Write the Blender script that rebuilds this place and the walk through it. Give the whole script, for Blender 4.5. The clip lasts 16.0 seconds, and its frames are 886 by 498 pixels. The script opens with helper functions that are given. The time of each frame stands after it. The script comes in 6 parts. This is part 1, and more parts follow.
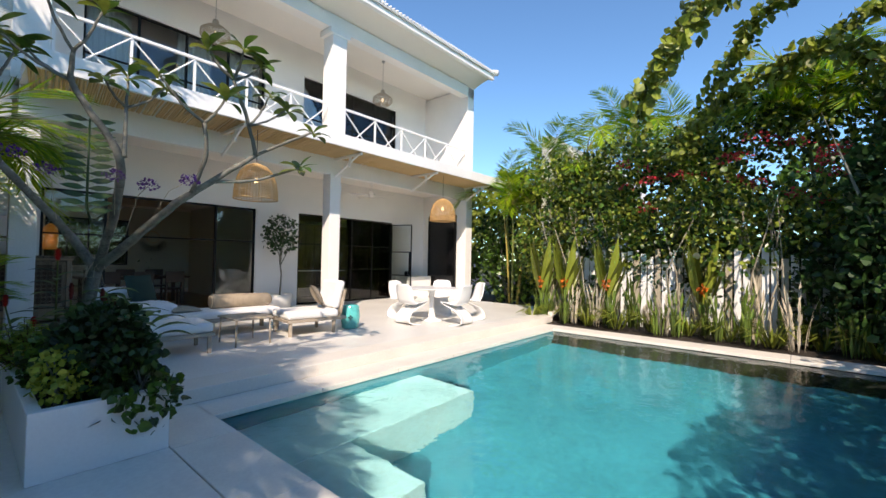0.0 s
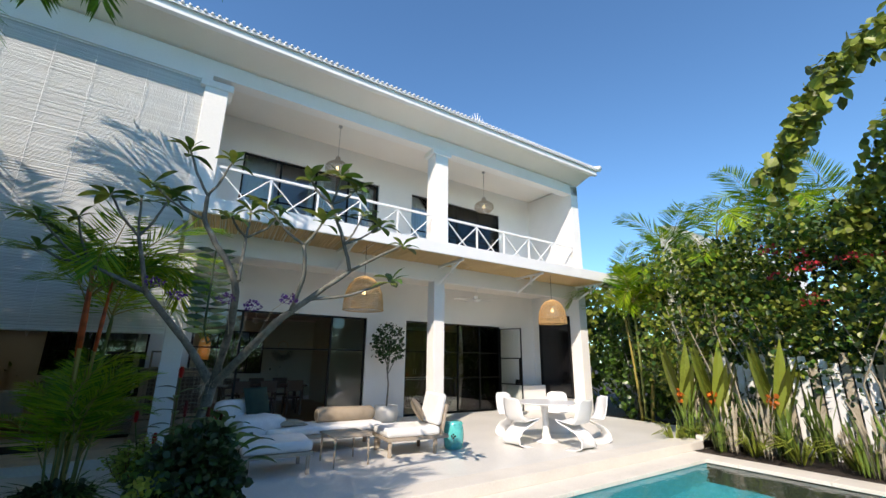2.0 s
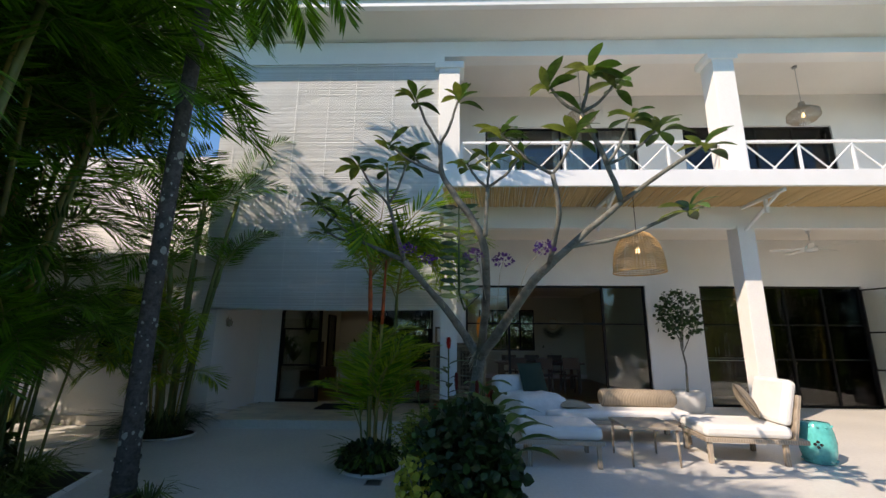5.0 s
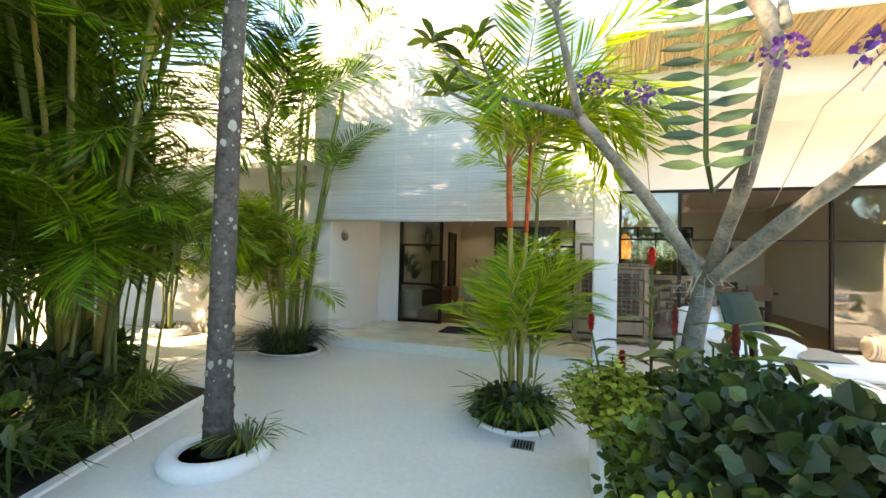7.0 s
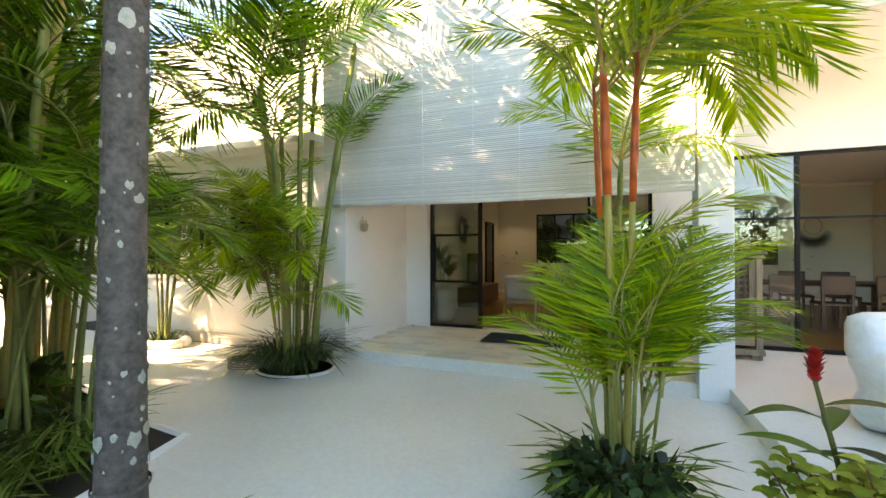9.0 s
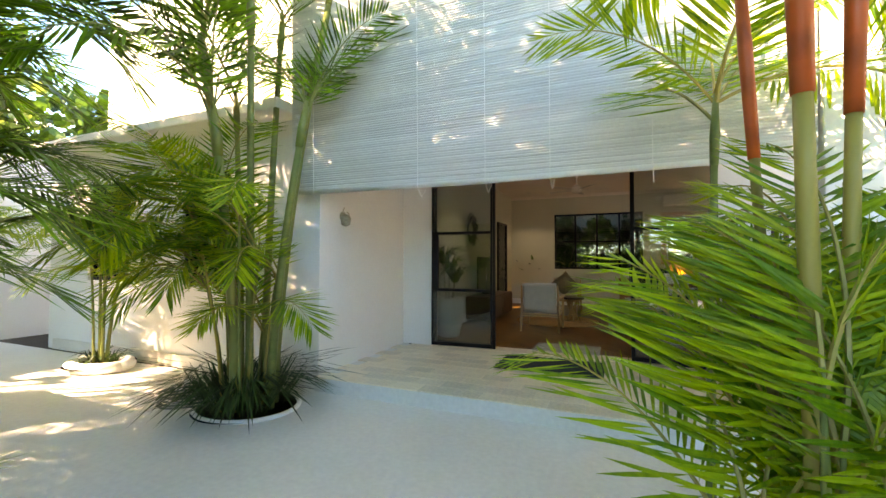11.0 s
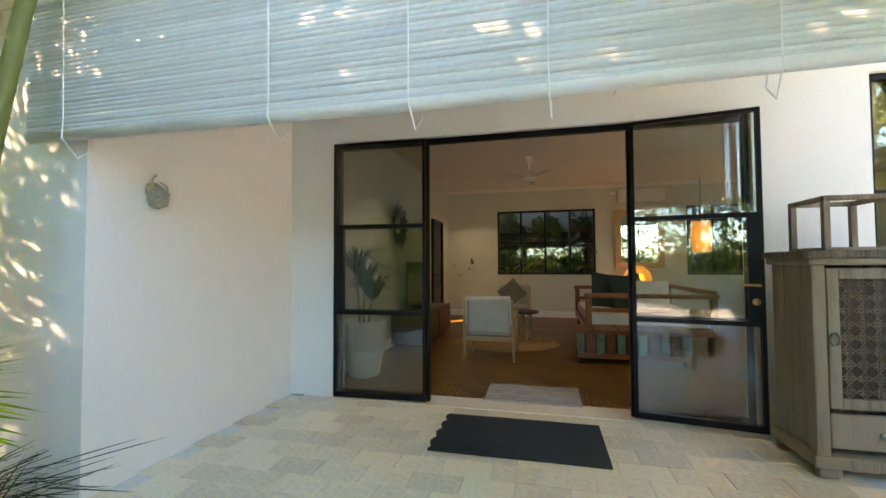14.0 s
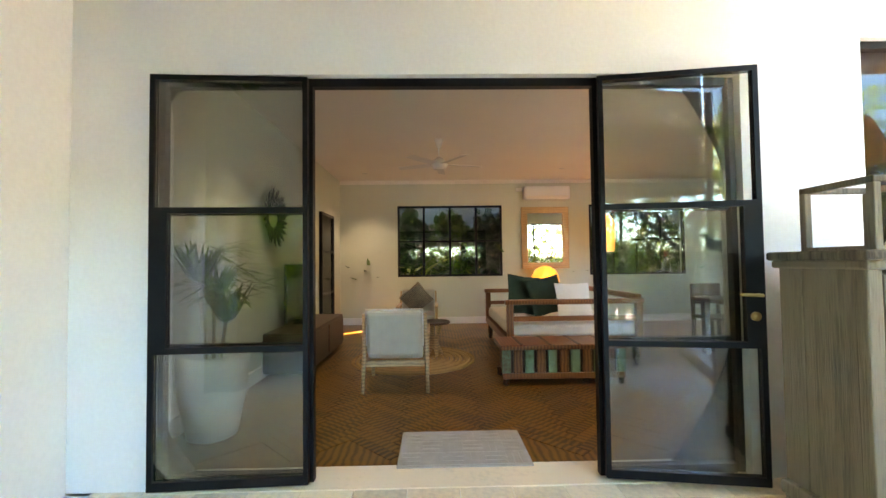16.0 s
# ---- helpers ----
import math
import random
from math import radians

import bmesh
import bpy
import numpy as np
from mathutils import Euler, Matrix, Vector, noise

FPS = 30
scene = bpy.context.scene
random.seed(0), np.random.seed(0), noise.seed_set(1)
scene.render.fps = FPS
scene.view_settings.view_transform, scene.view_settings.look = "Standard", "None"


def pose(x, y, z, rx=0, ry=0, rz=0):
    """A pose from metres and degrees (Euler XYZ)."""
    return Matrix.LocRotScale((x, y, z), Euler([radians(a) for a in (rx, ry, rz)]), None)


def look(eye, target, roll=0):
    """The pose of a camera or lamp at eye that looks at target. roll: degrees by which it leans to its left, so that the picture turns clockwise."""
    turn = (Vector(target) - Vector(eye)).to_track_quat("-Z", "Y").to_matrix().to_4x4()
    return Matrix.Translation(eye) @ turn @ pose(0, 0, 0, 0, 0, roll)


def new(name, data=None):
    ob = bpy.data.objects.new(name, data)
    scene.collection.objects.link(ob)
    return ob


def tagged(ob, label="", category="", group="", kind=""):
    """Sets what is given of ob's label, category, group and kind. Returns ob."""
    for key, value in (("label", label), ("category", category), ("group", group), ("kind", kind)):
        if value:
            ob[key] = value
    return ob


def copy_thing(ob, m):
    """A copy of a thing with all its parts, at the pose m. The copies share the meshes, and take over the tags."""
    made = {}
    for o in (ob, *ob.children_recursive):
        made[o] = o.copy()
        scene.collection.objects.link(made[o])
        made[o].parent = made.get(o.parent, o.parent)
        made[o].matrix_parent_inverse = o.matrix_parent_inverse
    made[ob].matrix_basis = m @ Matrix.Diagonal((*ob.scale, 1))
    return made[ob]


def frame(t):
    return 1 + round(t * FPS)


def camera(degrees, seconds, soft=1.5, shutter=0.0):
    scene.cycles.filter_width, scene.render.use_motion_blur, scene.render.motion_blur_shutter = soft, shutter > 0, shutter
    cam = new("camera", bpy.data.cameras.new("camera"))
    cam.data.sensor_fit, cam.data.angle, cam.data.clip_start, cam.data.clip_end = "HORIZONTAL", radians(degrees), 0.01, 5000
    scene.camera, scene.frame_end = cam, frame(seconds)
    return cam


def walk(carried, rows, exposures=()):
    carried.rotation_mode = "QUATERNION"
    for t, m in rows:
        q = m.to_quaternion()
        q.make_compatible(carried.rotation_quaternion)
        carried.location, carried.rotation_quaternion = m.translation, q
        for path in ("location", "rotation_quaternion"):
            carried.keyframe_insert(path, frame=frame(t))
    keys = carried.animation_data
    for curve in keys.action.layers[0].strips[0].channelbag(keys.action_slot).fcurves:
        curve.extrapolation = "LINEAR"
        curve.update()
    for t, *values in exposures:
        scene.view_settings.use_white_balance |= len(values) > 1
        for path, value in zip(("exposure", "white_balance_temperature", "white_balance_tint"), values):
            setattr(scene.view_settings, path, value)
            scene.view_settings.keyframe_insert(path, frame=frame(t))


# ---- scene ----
cam = camera(93.6, 16.0)
PATH = [
    (0, (1.477, -10.877, 1.401), (2.994, -9.575, 1.447), 1.1),
    (0.5, (1.572, -10.838, 1.431), (3.006, -9.455, 1.605), 0.9),
    (1, (1.668, -10.821, 1.473), (3.003, -9.36, 1.76), 0.8),
    (1.5, (1.788, -10.803, 1.513), (3.003, -9.266, 1.916), 0.7),
    (2, (1.869, -10.764, 1.532), (2.941, -9.156, 2.046), 0.6),
    (2.5, (1.924, -10.644, 1.543), (2.864, -8.979, 2.129), 0.8),
    (3, (1.992, -10.503, 1.542), (2.786, -8.784, 2.185), 0.8),
    (3.5, (2.074, -10.374, 1.529), (2.69, -8.587, 2.182), 0.5),
    (4, (2.128, -10.174, 1.502), (2.547, -8.326, 2.142), 0.4),
    (4.5, (2.154, -9.913, 1.462), (2.343, -7.995, 1.997), 0.6),
    (5, (2.193, -9.622, 1.417), (2.141, -7.667, 1.835), 0.4),
    (5.2, (2.174, -9.487, 1.409), (2.04, -7.527, 1.782), 0.5),
    (7.5, (1.502, -7.663, 1.307), (0.853, -5.771, 1.325), 1.2),
    (8, (1.372, -7.343, 1.302), (0.68, -5.466, 1.32), 0.7),
    (8.5, (1.233, -7.028, 1.299), (0.513, -5.162, 1.313), -0),
    (9, (1.112, -6.725, 1.293), (0.381, -4.864, 1.311), 0),
    (11.5, (0.611, -5.152, 1.208), (-0.168, -3.311, 1.268), -0),
    (12, (0.526, -4.834, 1.213), (-0.252, -2.992, 1.276), -0.1),
    (12.5, (0.444, -4.5, 1.215), (-0.329, -2.656, 1.282), -0.2),
    (13, (0.336, -4.219, 1.235), (-0.384, -2.354, 1.301), 0),
    (13.5, (0.249, -3.917, 1.247), (-0.355, -2.011, 1.317), -0.1),
    (14, (0.176, -3.605, 1.251), (-0.297, -1.663, 1.32), -0.3),
    (14.5, (0.099, -3.309, 1.268), (-0.255, -1.342, 1.337), -0.4),
    (15, (0.013, -3.034, 1.275), (-0.217, -1.049, 1.345), -0.5),
    (15.5, (-0.058, -2.733, 1.271), (-0.148, -0.736, 1.34), -0.6),
    (16, (-0.126, -2.436, 1.284), (-0.086, -0.437, 1.347), -0.7),
]
EXPOSURES = ((0, 0.25, 7700, 19), (3.0, 0.1, 7200, 15), (4.5, 0.05, 7600, 18), (5.2, 0.2, 8200, 20), (7.3, 3.0, 13200, 26), (9.2, 3.0, 13200, 27), (11.3, 3.05, 12000, 26), (13.0, 3.25, 11500, 26), (14.5, 3.6, 11000, 25), (16, 4.35, 10700, 24))
walk(cam, [(t, look(eye, target, roll)) for t, eye, target, roll in PATH], EXPOSURES)

# ---- light ----
TO_SUN = Vector((-1.05, -0.85, 1.1)).normalized()
world = bpy.data.worlds.new("sky")
scene.world = world
world.use_nodes = True
wn = world.node_tree.nodes
sky = wn.new("ShaderNodeTexSky")
sky.sky_type = "NISHITA"
sky.sun_disc = False
sky.sun_elevation = math.asin(TO_SUN.z)
sky.sun_rotation = math.atan2(TO_SUN.x, TO_SUN.y)
sky.air_density, sky.dust_density, sky.ozone_density = 1.0, 0.0, 2.5
wn["Background"].inputs["Strength"].default_value = 0.15
deep = wn.new("ShaderNodeMix")
deep.data_type, deep.blend_type = "RGBA", "MULTIPLY"
deep.inputs["Factor"].default_value = 1.0
deep.inputs["B"].default_value = (0.68, 1.12, 1.40, 1)
world.node_tree.links.new(sky.outputs["Color"], deep.inputs["A"])
world.node_tree.links.new(deep.outputs["Result"], wn["Background"].inputs["Color"])
sun = new("sun", bpy.data.lights.new("sun", "SUN"))
sun.data.energy, sun.data.angle, sun.data.color = 5.0, radians(0.5), (1.0, 0.95, 0.87)
sun.matrix_world = look(TO_SUN * 30, (0, 0, 0))


def lamp(name, at, watts, color, radius=0.05):
    ob = new(name, bpy.data.lights.new(name, "POINT"))
    ob.data.energy, ob.data.color, ob.data.shadow_soft_size = watts, color, radius
    ob.location = at
    return ob


# ---- materials ----
def material(name, color, rough=0.6, vary=0.12, scale=6.0, bump=0.15, grain=60.0, metal=0.0, leafy=0.0, stain=None, wave=None, spec=0.5, stretch=None, island=0.0):
    m = bpy.data.materials.new(name)
    m.use_nodes = True
    nt = m.node_tree
    n, l = nt.nodes, nt.links
    b = n["Principled BSDF"]
    b.inputs["Roughness"].default_value = rough
    b.inputs["Metallic"].default_value = metal
    b.inputs["Specular IOR Level"].default_value = spec
    tc = n.new("ShaderNodeTexCoord")
    big = n.new("ShaderNodeTexNoise")
    big.inputs["Scale"].default_value = scale
    big.inputs["Detail"].default_value = 6
    fine = n.new("ShaderNodeTexNoise")
    fine.inputs["Scale"].default_value = grain
    fine.inputs["Detail"].default_value = 4
    source = tc.outputs["Object"]
    if stretch:
        mp = n.new("ShaderNodeMapping")
        mp.inputs["Scale"].default_value = stretch
        l.new(source, mp.inputs["Vector"])
        source = mp.outputs["Vector"]
    for t in (big, fine):
        l.new(source, t.inputs["Vector"])
    ramp = n.new("ShaderNodeValToRGB")
    c = Vector(color)
    lo, hi = c * (1 - vary), c * (1 + vary)
    if stain:
        lo = Vector(stain)
    ramp.color_ramp.elements[0].position, ramp.color_ramp.elements[1].position = 0.32, 0.68
    ramp.color_ramp.elements[0].color = (*lo, 1)
    ramp.color_ramp.elements[1].color = (*[min(1, v) for v in hi], 1)
    add = n.new("ShaderNodeMath")
    add.operation = "MULTIPLY_ADD"
    add.inputs[1].default_value, add.inputs[2].default_value = 0.45, 0.0
    l.new(fine.outputs["Fac"], add.inputs[0])
    add2 = n.new("ShaderNodeMath")
    add2.operation = "MULTIPLY_ADD"
    add2.inputs[1].default_value = 0.55
    l.new(big.outputs["Fac"], add2.inputs[0])
    l.new(add.outputs[0], add2.inputs[2])
    last = add2.outputs[0]
    if wave:
        w = n.new("ShaderNodeTexWave")
        w.bands_direction = wave[0]
        w.inputs["Scale"].default_value = wave[1]
        w.inputs["Distortion"].default_value = wave[2]
        w.inputs["Detail"].default_value = 3
        l.new(tc.outputs["Object"], w.inputs["Vector"])
        mixw = n.new("ShaderNodeMath")
        mixw.operation = "MULTIPLY_ADD"
        mixw.inputs[1].default_value = 0.4
        half = n.new("ShaderNodeMath")
        half.operation = "MULTIPLY"
        half.inputs[1].default_value = 0.6
        l.new(last, half.inputs[0])
        l.new(w.outputs["Fac"], mixw.inputs[0])
        l.new(half.outputs[0], mixw.inputs[2])
        last = mixw.outputs[0]
    info = n.new("ShaderNodeObjectInfo")
    rnd = n.new("ShaderNodeMath")
    rnd.operation = "MULTIPLY_ADD"
    rnd.inputs[1].default_value = 0.25 if (leafy or vary > 0.2) else 0.06
    rnd.inputs[2].default_value = 0.0
    l.new(info.outputs["Random"], rnd.inputs[0])
    s = n.new("ShaderNodeMath")
    s.operation = "ADD"
    l.new(last, s.inputs[0])
    l.new(rnd.outputs[0], s.inputs[1])
    if leafy:
        geo = n.new("ShaderNodeNewGeometry")
        s2 = n.new("ShaderNodeMath")
        s2.operation = "MULTIPLY_ADD"
        s2.inputs[1].default_value = 0.5
        l.new(geo.outputs["Random Per Island"], s2.inputs[0])
        l.new(s.outputs[0], s2.inputs[2])
        s3 = n.new("ShaderNodeMath")
        s3.operation = "SUBTRACT"
        s3.inputs[1].default_value = 0.38
        l.new(s2.outputs[0], s3.inputs[0])
        s = s3
    if island:
        geo = n.new("ShaderNodeNewGeometry")
        s4 = n.new("ShaderNodeMath")
        s4.operation = "MULTIPLY_ADD"
        s4.inputs[1].default_value = island
        l.new(geo.outputs["Random Per Island"], s4.inputs[0])
        l.new(s.outputs[0], s4.inputs[2])
        s5 = n.new("ShaderNodeMath")
        s5.operation = "SUBTRACT"
        s5.inputs[1].default_value = island * 0.5 + 0.12
        l.new(s4.outputs[0], s5.inputs[0])
        s = s5
    l.new(s.outputs[0], ramp.inputs["Fac"])
    l.new(ramp.outputs["Color"], b.inputs["Base Color"])
    if bump:
        bp = n.new("ShaderNodeBump")
        bp.inputs["Strength"].default_value = bump
        bp.inputs["Distance"].default_value = 0.01
        l.new(last, bp.inputs["Height"])
        l.new(bp.outputs["Normal"], b.inputs["Normal"])
    if leafy:
        tr = n.new("ShaderNodeBsdfTranslucent")
        mx = n.new("ShaderNodeMixShader")
        mx.inputs["Fac"].default_value = leafy
        l.new(ramp.outputs["Color"], tr.inputs["Color"])
        l.new(b.outputs["BSDF"], mx.inputs[1])
        l.new(tr.outputs["BSDF"], mx.inputs[2])
        l.new(mx.outputs["Shader"], n["Material Output"].inputs["Surface"])
    return m


def glow(name, color, strength):
    m = bpy.data.materials.new(name)
    m.use_nodes = True
    b = m.node_tree.nodes["Principled BSDF"]
    b.inputs["Base Color"].default_value = (*color, 1)
    b.inputs["Emission Color"].default_value = (*color, 1)
    b.inputs["Emission Strength"].default_value = strength
    return m


def glass_material(name, tint, gain, rough=0.01):
    m = bpy.data.materials.new(name)
    m.use_nodes = True
    n, l = m.node_tree.nodes, m.node_tree.links
    t, g, mx, fr = (n.new(k) for k in ("ShaderNodeBsdfTransparent", "ShaderNodeBsdfGlossy", "ShaderNodeMixShader", "ShaderNodeFresnel"))
    t.inputs["Color"].default_value = (*tint, 1)
    g.inputs["Roughness"].default_value = rough
    fr.inputs["IOR"].default_value = gain
    l.new(fr.outputs["Fac"], mx.inputs["Fac"])
    l.new(t.outputs["BSDF"], mx.inputs[1])
    l.new(g.outputs["BSDF"], mx.inputs[2])
    l.new(mx.outputs["Shader"], n["Material Output"].inputs["Surface"])
    return m


WHITE = material("white_plaster", (0.80, 0.79, 0.76), 0.75, 0.05, 1.2, 0.25, 40)
CREAM = material("cream_ceiling_paint", (0.78, 0.74, 0.68), 0.8, 0.04, 1.0, 0.1, 50)
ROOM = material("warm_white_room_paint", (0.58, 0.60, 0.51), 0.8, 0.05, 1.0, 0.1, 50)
TRIMW = material("white_gloss_paint", (0.82, 0.82, 0.81), 0.35, 0.04, 3, 0.05, 90)
CONCRETE = material("pale_polished_concrete", (0.70, 0.68, 0.63), 0.38, 0.11, 0.9, 0.12, 25)
STONE = material("cream_marble_tile", (0.74, 0.62, 0.46), 0.34, 0.24, 2.5, 0.06, 30)
COPING = material("cream_stone_coping", (0.70, 0.66, 0.59), 0.6, 0.1, 2.0, 0.2, 45)
BLACK = material("black_steel", (0.006, 0.006, 0.0065), 0.45, 0.2, 8, 0.05, 80, spec=0.2)
POOLT = material("turquoise_pool_plaster", (0.03, 0.27, 0.33), 0.6, 0.22, 1.6, 0.2, 14)
SHELF = material("pale_pool_plaster", (0.50, 0.66, 0.64), 0.6, 0.12, 1.6, 0.2, 14)
WOOD = material("herringbone_teak", (0.19, 0.085, 0.017), 0.32, 0.25, 5, 0.06, 70, wave=("X", 6, 4), stain=(0.062, 0.026, 0.007), island=0.42, spec=0.3)
DARKWOOD = material("dark_stained_wood", (0.055, 0.025, 0.012), 0.4, 0.35, 6, 0.1, 60, wave=("X", 9, 3))
REDWOOD = material("red_brown_teak", (0.21, 0.075, 0.025), 0.35, 0.35, 6, 0.1, 60, wave=("X", 9, 3))
BLOND = material("blond_ash_wood", (0.50, 0.33, 0.17), 0.45, 0.2, 6, 0.08, 60, wave=("Z", 9, 3))
GREYWOOD = material("weathered_grey_wood", (0.22, 0.17, 0.115), 0.8, 0.3, 15, 0.9, 90, stain=(0.020, 0.014, 0.009), stretch=(1, 1, 0.07))
TEAKGREY = material("greyed_teak", (0.36, 0.30, 0.23), 0.7, 0.25, 6, 0.3, 60, wave=("X", 12, 3))
RATTAN = material("woven_rattan", (0.42, 0.26, 0.11), 0.65, 0.4, 9, 0.6, 90)
BAMBOO = material("split_bamboo", (0.46, 0.33, 0.17), 0.6, 0.4, 7, 0.4, 60)
BLIND = material("white_bamboo_blind", (0.76, 0.78, 0.77), 0.7, 0.08, 3, 0.1, 60, leafy=0.22)
CLOTH = material("white_canvas", (0.78, 0.77, 0.74), 0.9, 0.06, 9, 0.3, 140)
CLOTHB = material("beige_linen", (0.55, 0.49, 0.40), 0.9, 0.1, 9, 0.3, 140)
GREENC = material("dark_green_velvet", (0.012, 0.035, 0.025), 0.9, 0.3, 9, 0.2, 140)
STRIPE = material("striped_kilim", (0.30, 0.24, 0.17), 0.95, 0.5, 9, 0.3, 140, wave=("X", 14, 1))
JUTE = material("jute_rug_fibre", (0.34, 0.21, 0.09), 0.95, 0.3, 12, 0.6, 120)
BATHMAT = material("grey_cotton_mat", (0.40, 0.37, 0.33), 0.95, 0.12, 12, 0.7, 120)
MATBLACK = material("black_rubber_mat", (0.018, 0.017, 0.016), 0.85, 0.4, 12, 0.9, 100)
PLASTIC = material("white_moulded_plastic", (0.82, 0.82, 0.81), 0.25, 0.03, 3, 0.0, 60)
TEAL = material("turquoise_ceramic_glaze", (0.07, 0.42, 0.40), 0.15, 0.25, 7, 0.1, 30)
POT = material("white_ceramic_pot", (0.74, 0.72, 0.67), 0.5, 0.08, 4, 0.2, 50)
# pale alley wall's render, its colour darkened to stand in for shade
ALLEYDIM = material("shade_darkened_render", (0.22, 0.22, 0.19), 0.9, 0.3, 1.6, 0.4, 30, stain=(0.09, 0.11, 0.07))
SOIL = material("dark_soil", (0.020, 0.014, 0.010), 0.95, 0.5, 20, 1.0, 90)
BARK = material("grey_palm_bark", (0.075, 0.070, 0.062), 0.85, 0.5, 14, 1.0, 45, stain=(0.014, 0.013, 0.011))
LICHEN = material("pale_green_lichen", (0.34, 0.36, 0.31), 0.95, 0.2, 30, 0.6, 120)
FRANGI = material("plumeria_bark", (0.20, 0.20, 0.17), 0.85, 0.2, 11, 0.8, 60, stain=(0.055, 0.052, 0.042))
CANE = material("areca_cane", (0.13, 0.15, 0.04), 0.5, 0.35, 3, 0.1, 20, stain=(0.08, 0.13, 0.03))
CANEY = material("yellow_cane", (0.24, 0.19, 0.045), 0.5, 0.4, 3, 0.1, 20, stain=(0.08, 0.11, 0.03))
REDCANE = material("red_crownshaft", (0.42, 0.07, 0.015), 0.4, 0.35, 5, 0.1, 20, wave=("Z", 2.0, 0.4))
FROND = material("palm_frond_green", (0.078, 0.21, 0.007), 0.45, 0.55, 2, 0.0, 20, leafy=0.35)
FRONDY = material("palm_frond_yellow_green", (0.26, 0.36, 0.012), 0.42, 0.4, 2, 0.0, 20, leafy=0.42, stain=(0.08, 0.23, 0.007))
LEAF = material("glossy_leaf_green", (0.06, 0.125, 0.016), 0.35, 0.6, 2, 0.0, 20, leafy=0.28)
LEAFL = material("light_leaf_green", (0.20, 0.24, 0.035), 0.4, 0.5, 2, 0.0, 20, leafy=0.35)
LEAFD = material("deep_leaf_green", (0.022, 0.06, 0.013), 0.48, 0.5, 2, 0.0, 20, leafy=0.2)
LEAFB = material("blue_green_leaf", (0.028, 0.085, 0.035), 0.42, 0.4, 2, 0.0, 20, leafy=0.18)
COLEUS = material("lime_coleus_leaf", (0.34, 0.36, 0.05), 0.5, 0.35, 2, 0.0, 20, leafy=0.35, stain=(0.16, 0.24, 0.02))
REDSTEM = material("red_brown_stem", (0.13, 0.05, 0.025), 0.6, 0.3, 9, 0.1, 50)
DARKRED = material("dark_red_bract", (0.11, 0.012, 0.010), 0.4, 0.4, 12, 0.2, 60)
BLADE = material("grass_blade", (0.13, 0.20, 0.035), 0.45, 0.5, 2, 0.0, 20, leafy=0.3)
PINK = material("pink_bract", (0.60, 0.05, 0.07), 0.6, 0.3, 9, 0.0, 20, leafy=0.35)
PURPLE = material("purple_flower", (0.12, 0.035, 0.22), 0.6, 0.3, 9, 0.0, 20, leafy=0.3)
REDF = material("red_ginger_flower", (0.50, 0.02, 0.015), 0.45, 0.35, 9, 0.0, 20, leafy=0.2)
ORANGE = material("orange_flower", (0.65, 0.17, 0.02), 0.5, 0.3, 9, 0.0, 20, leafy=0.25)
DEADW = material("dry_grey_stem", (0.33, 0.29, 0.22), 0.85, 0.4, 6, 0.3, 50)
BRASS = material("brass", (0.55, 0.38, 0.15), 0.3, 0.2, 9, 0.0, 60, metal=1.0)
STEEL = material("grey_metal", (0.35, 0.36, 0.36), 0.4, 0.15, 9, 0.05, 60, metal=0.8)
ROOFT = material("white_roof_tile", (0.72, 0.72, 0.71), 0.6, 0.15, 3, 0.3, 40)
GLASS = glass_material("window_glass", (0.90, 0.93, 0.92), 1.68)
MIRROR = material("mirror_silver", (0.9, 0.9, 0.9), 0.02, 0.0, 1, 0.0, 10, metal=1.0)
SCREEN = material("tv_black_glass", (0.008, 0.008, 0.009), 0.15, 0.1, 3, 0.0, 30)
BULB = glow("warm_bulb", (1.0, 0.72, 0.4), 3.0)
SPOT = glow("downlight_lens", (1.0, 0.85, 0.6), 3.0)
SHADE = glow("amber_lamp_shade", (1.0, 0.42, 0.08), 0.08)
PAINTG = material("flaked_green_paint", (0.13, 0.24, 0.16), 0.7, 0.4, 9, 0.4, 40, stain=(0.16, 0.10, 0.05))
HOSE = material("grey_hose", (0.16, 0.19, 0.19), 0.5, 0.2, 9, 0.1, 60)
STREW = material("plastic_dust_cover", (0.75, 0.74, 0.72), 0.35, 0.1, 9, 0.6, 30)

water = bpy.data.materials.new("pool_water")
water.use_nodes = True
_n, _l = water.node_tree.nodes, water.node_tree.links
_t, _g, _m, _f, _no, _bp = (_n.new(k) for k in ("ShaderNodeBsdfRefraction", "ShaderNodeBsdfGlossy", "ShaderNodeMixShader", "ShaderNodeFresnel", "ShaderNodeTexNoise", "ShaderNodeBump"))
_t.inputs["Color"].default_value = (0.62, 0.93, 0.96, 1)
_t.inputs["IOR"].default_value, _t.inputs["Roughness"].default_value = 1.33, 0.0
_g.inputs["Roughness"].default_value = 0.02
_f.inputs["IOR"].default_value = 1.33
_no.inputs["Scale"].default_value, _no.inputs["Detail"].default_value = 3.0, 3
_bp.inputs["Strength"].default_value, _bp.inputs["Distance"].default_value = 0.25, 0.08
_tc = _n.new("ShaderNodeTexCoord")
_l.new(_tc.outputs["Object"], _no.inputs["Vector"])
_l.new(_no.outputs["Fac"], _bp.inputs["Height"])
for _s in (_t, _g, _f):
    _l.new(_bp.outputs["Normal"], _s.inputs["Normal"])
_l.new(_f.outputs["Fac"], _m.inputs["Fac"])
_l.new(_t.outputs["BSDF"], _m.inputs[1])
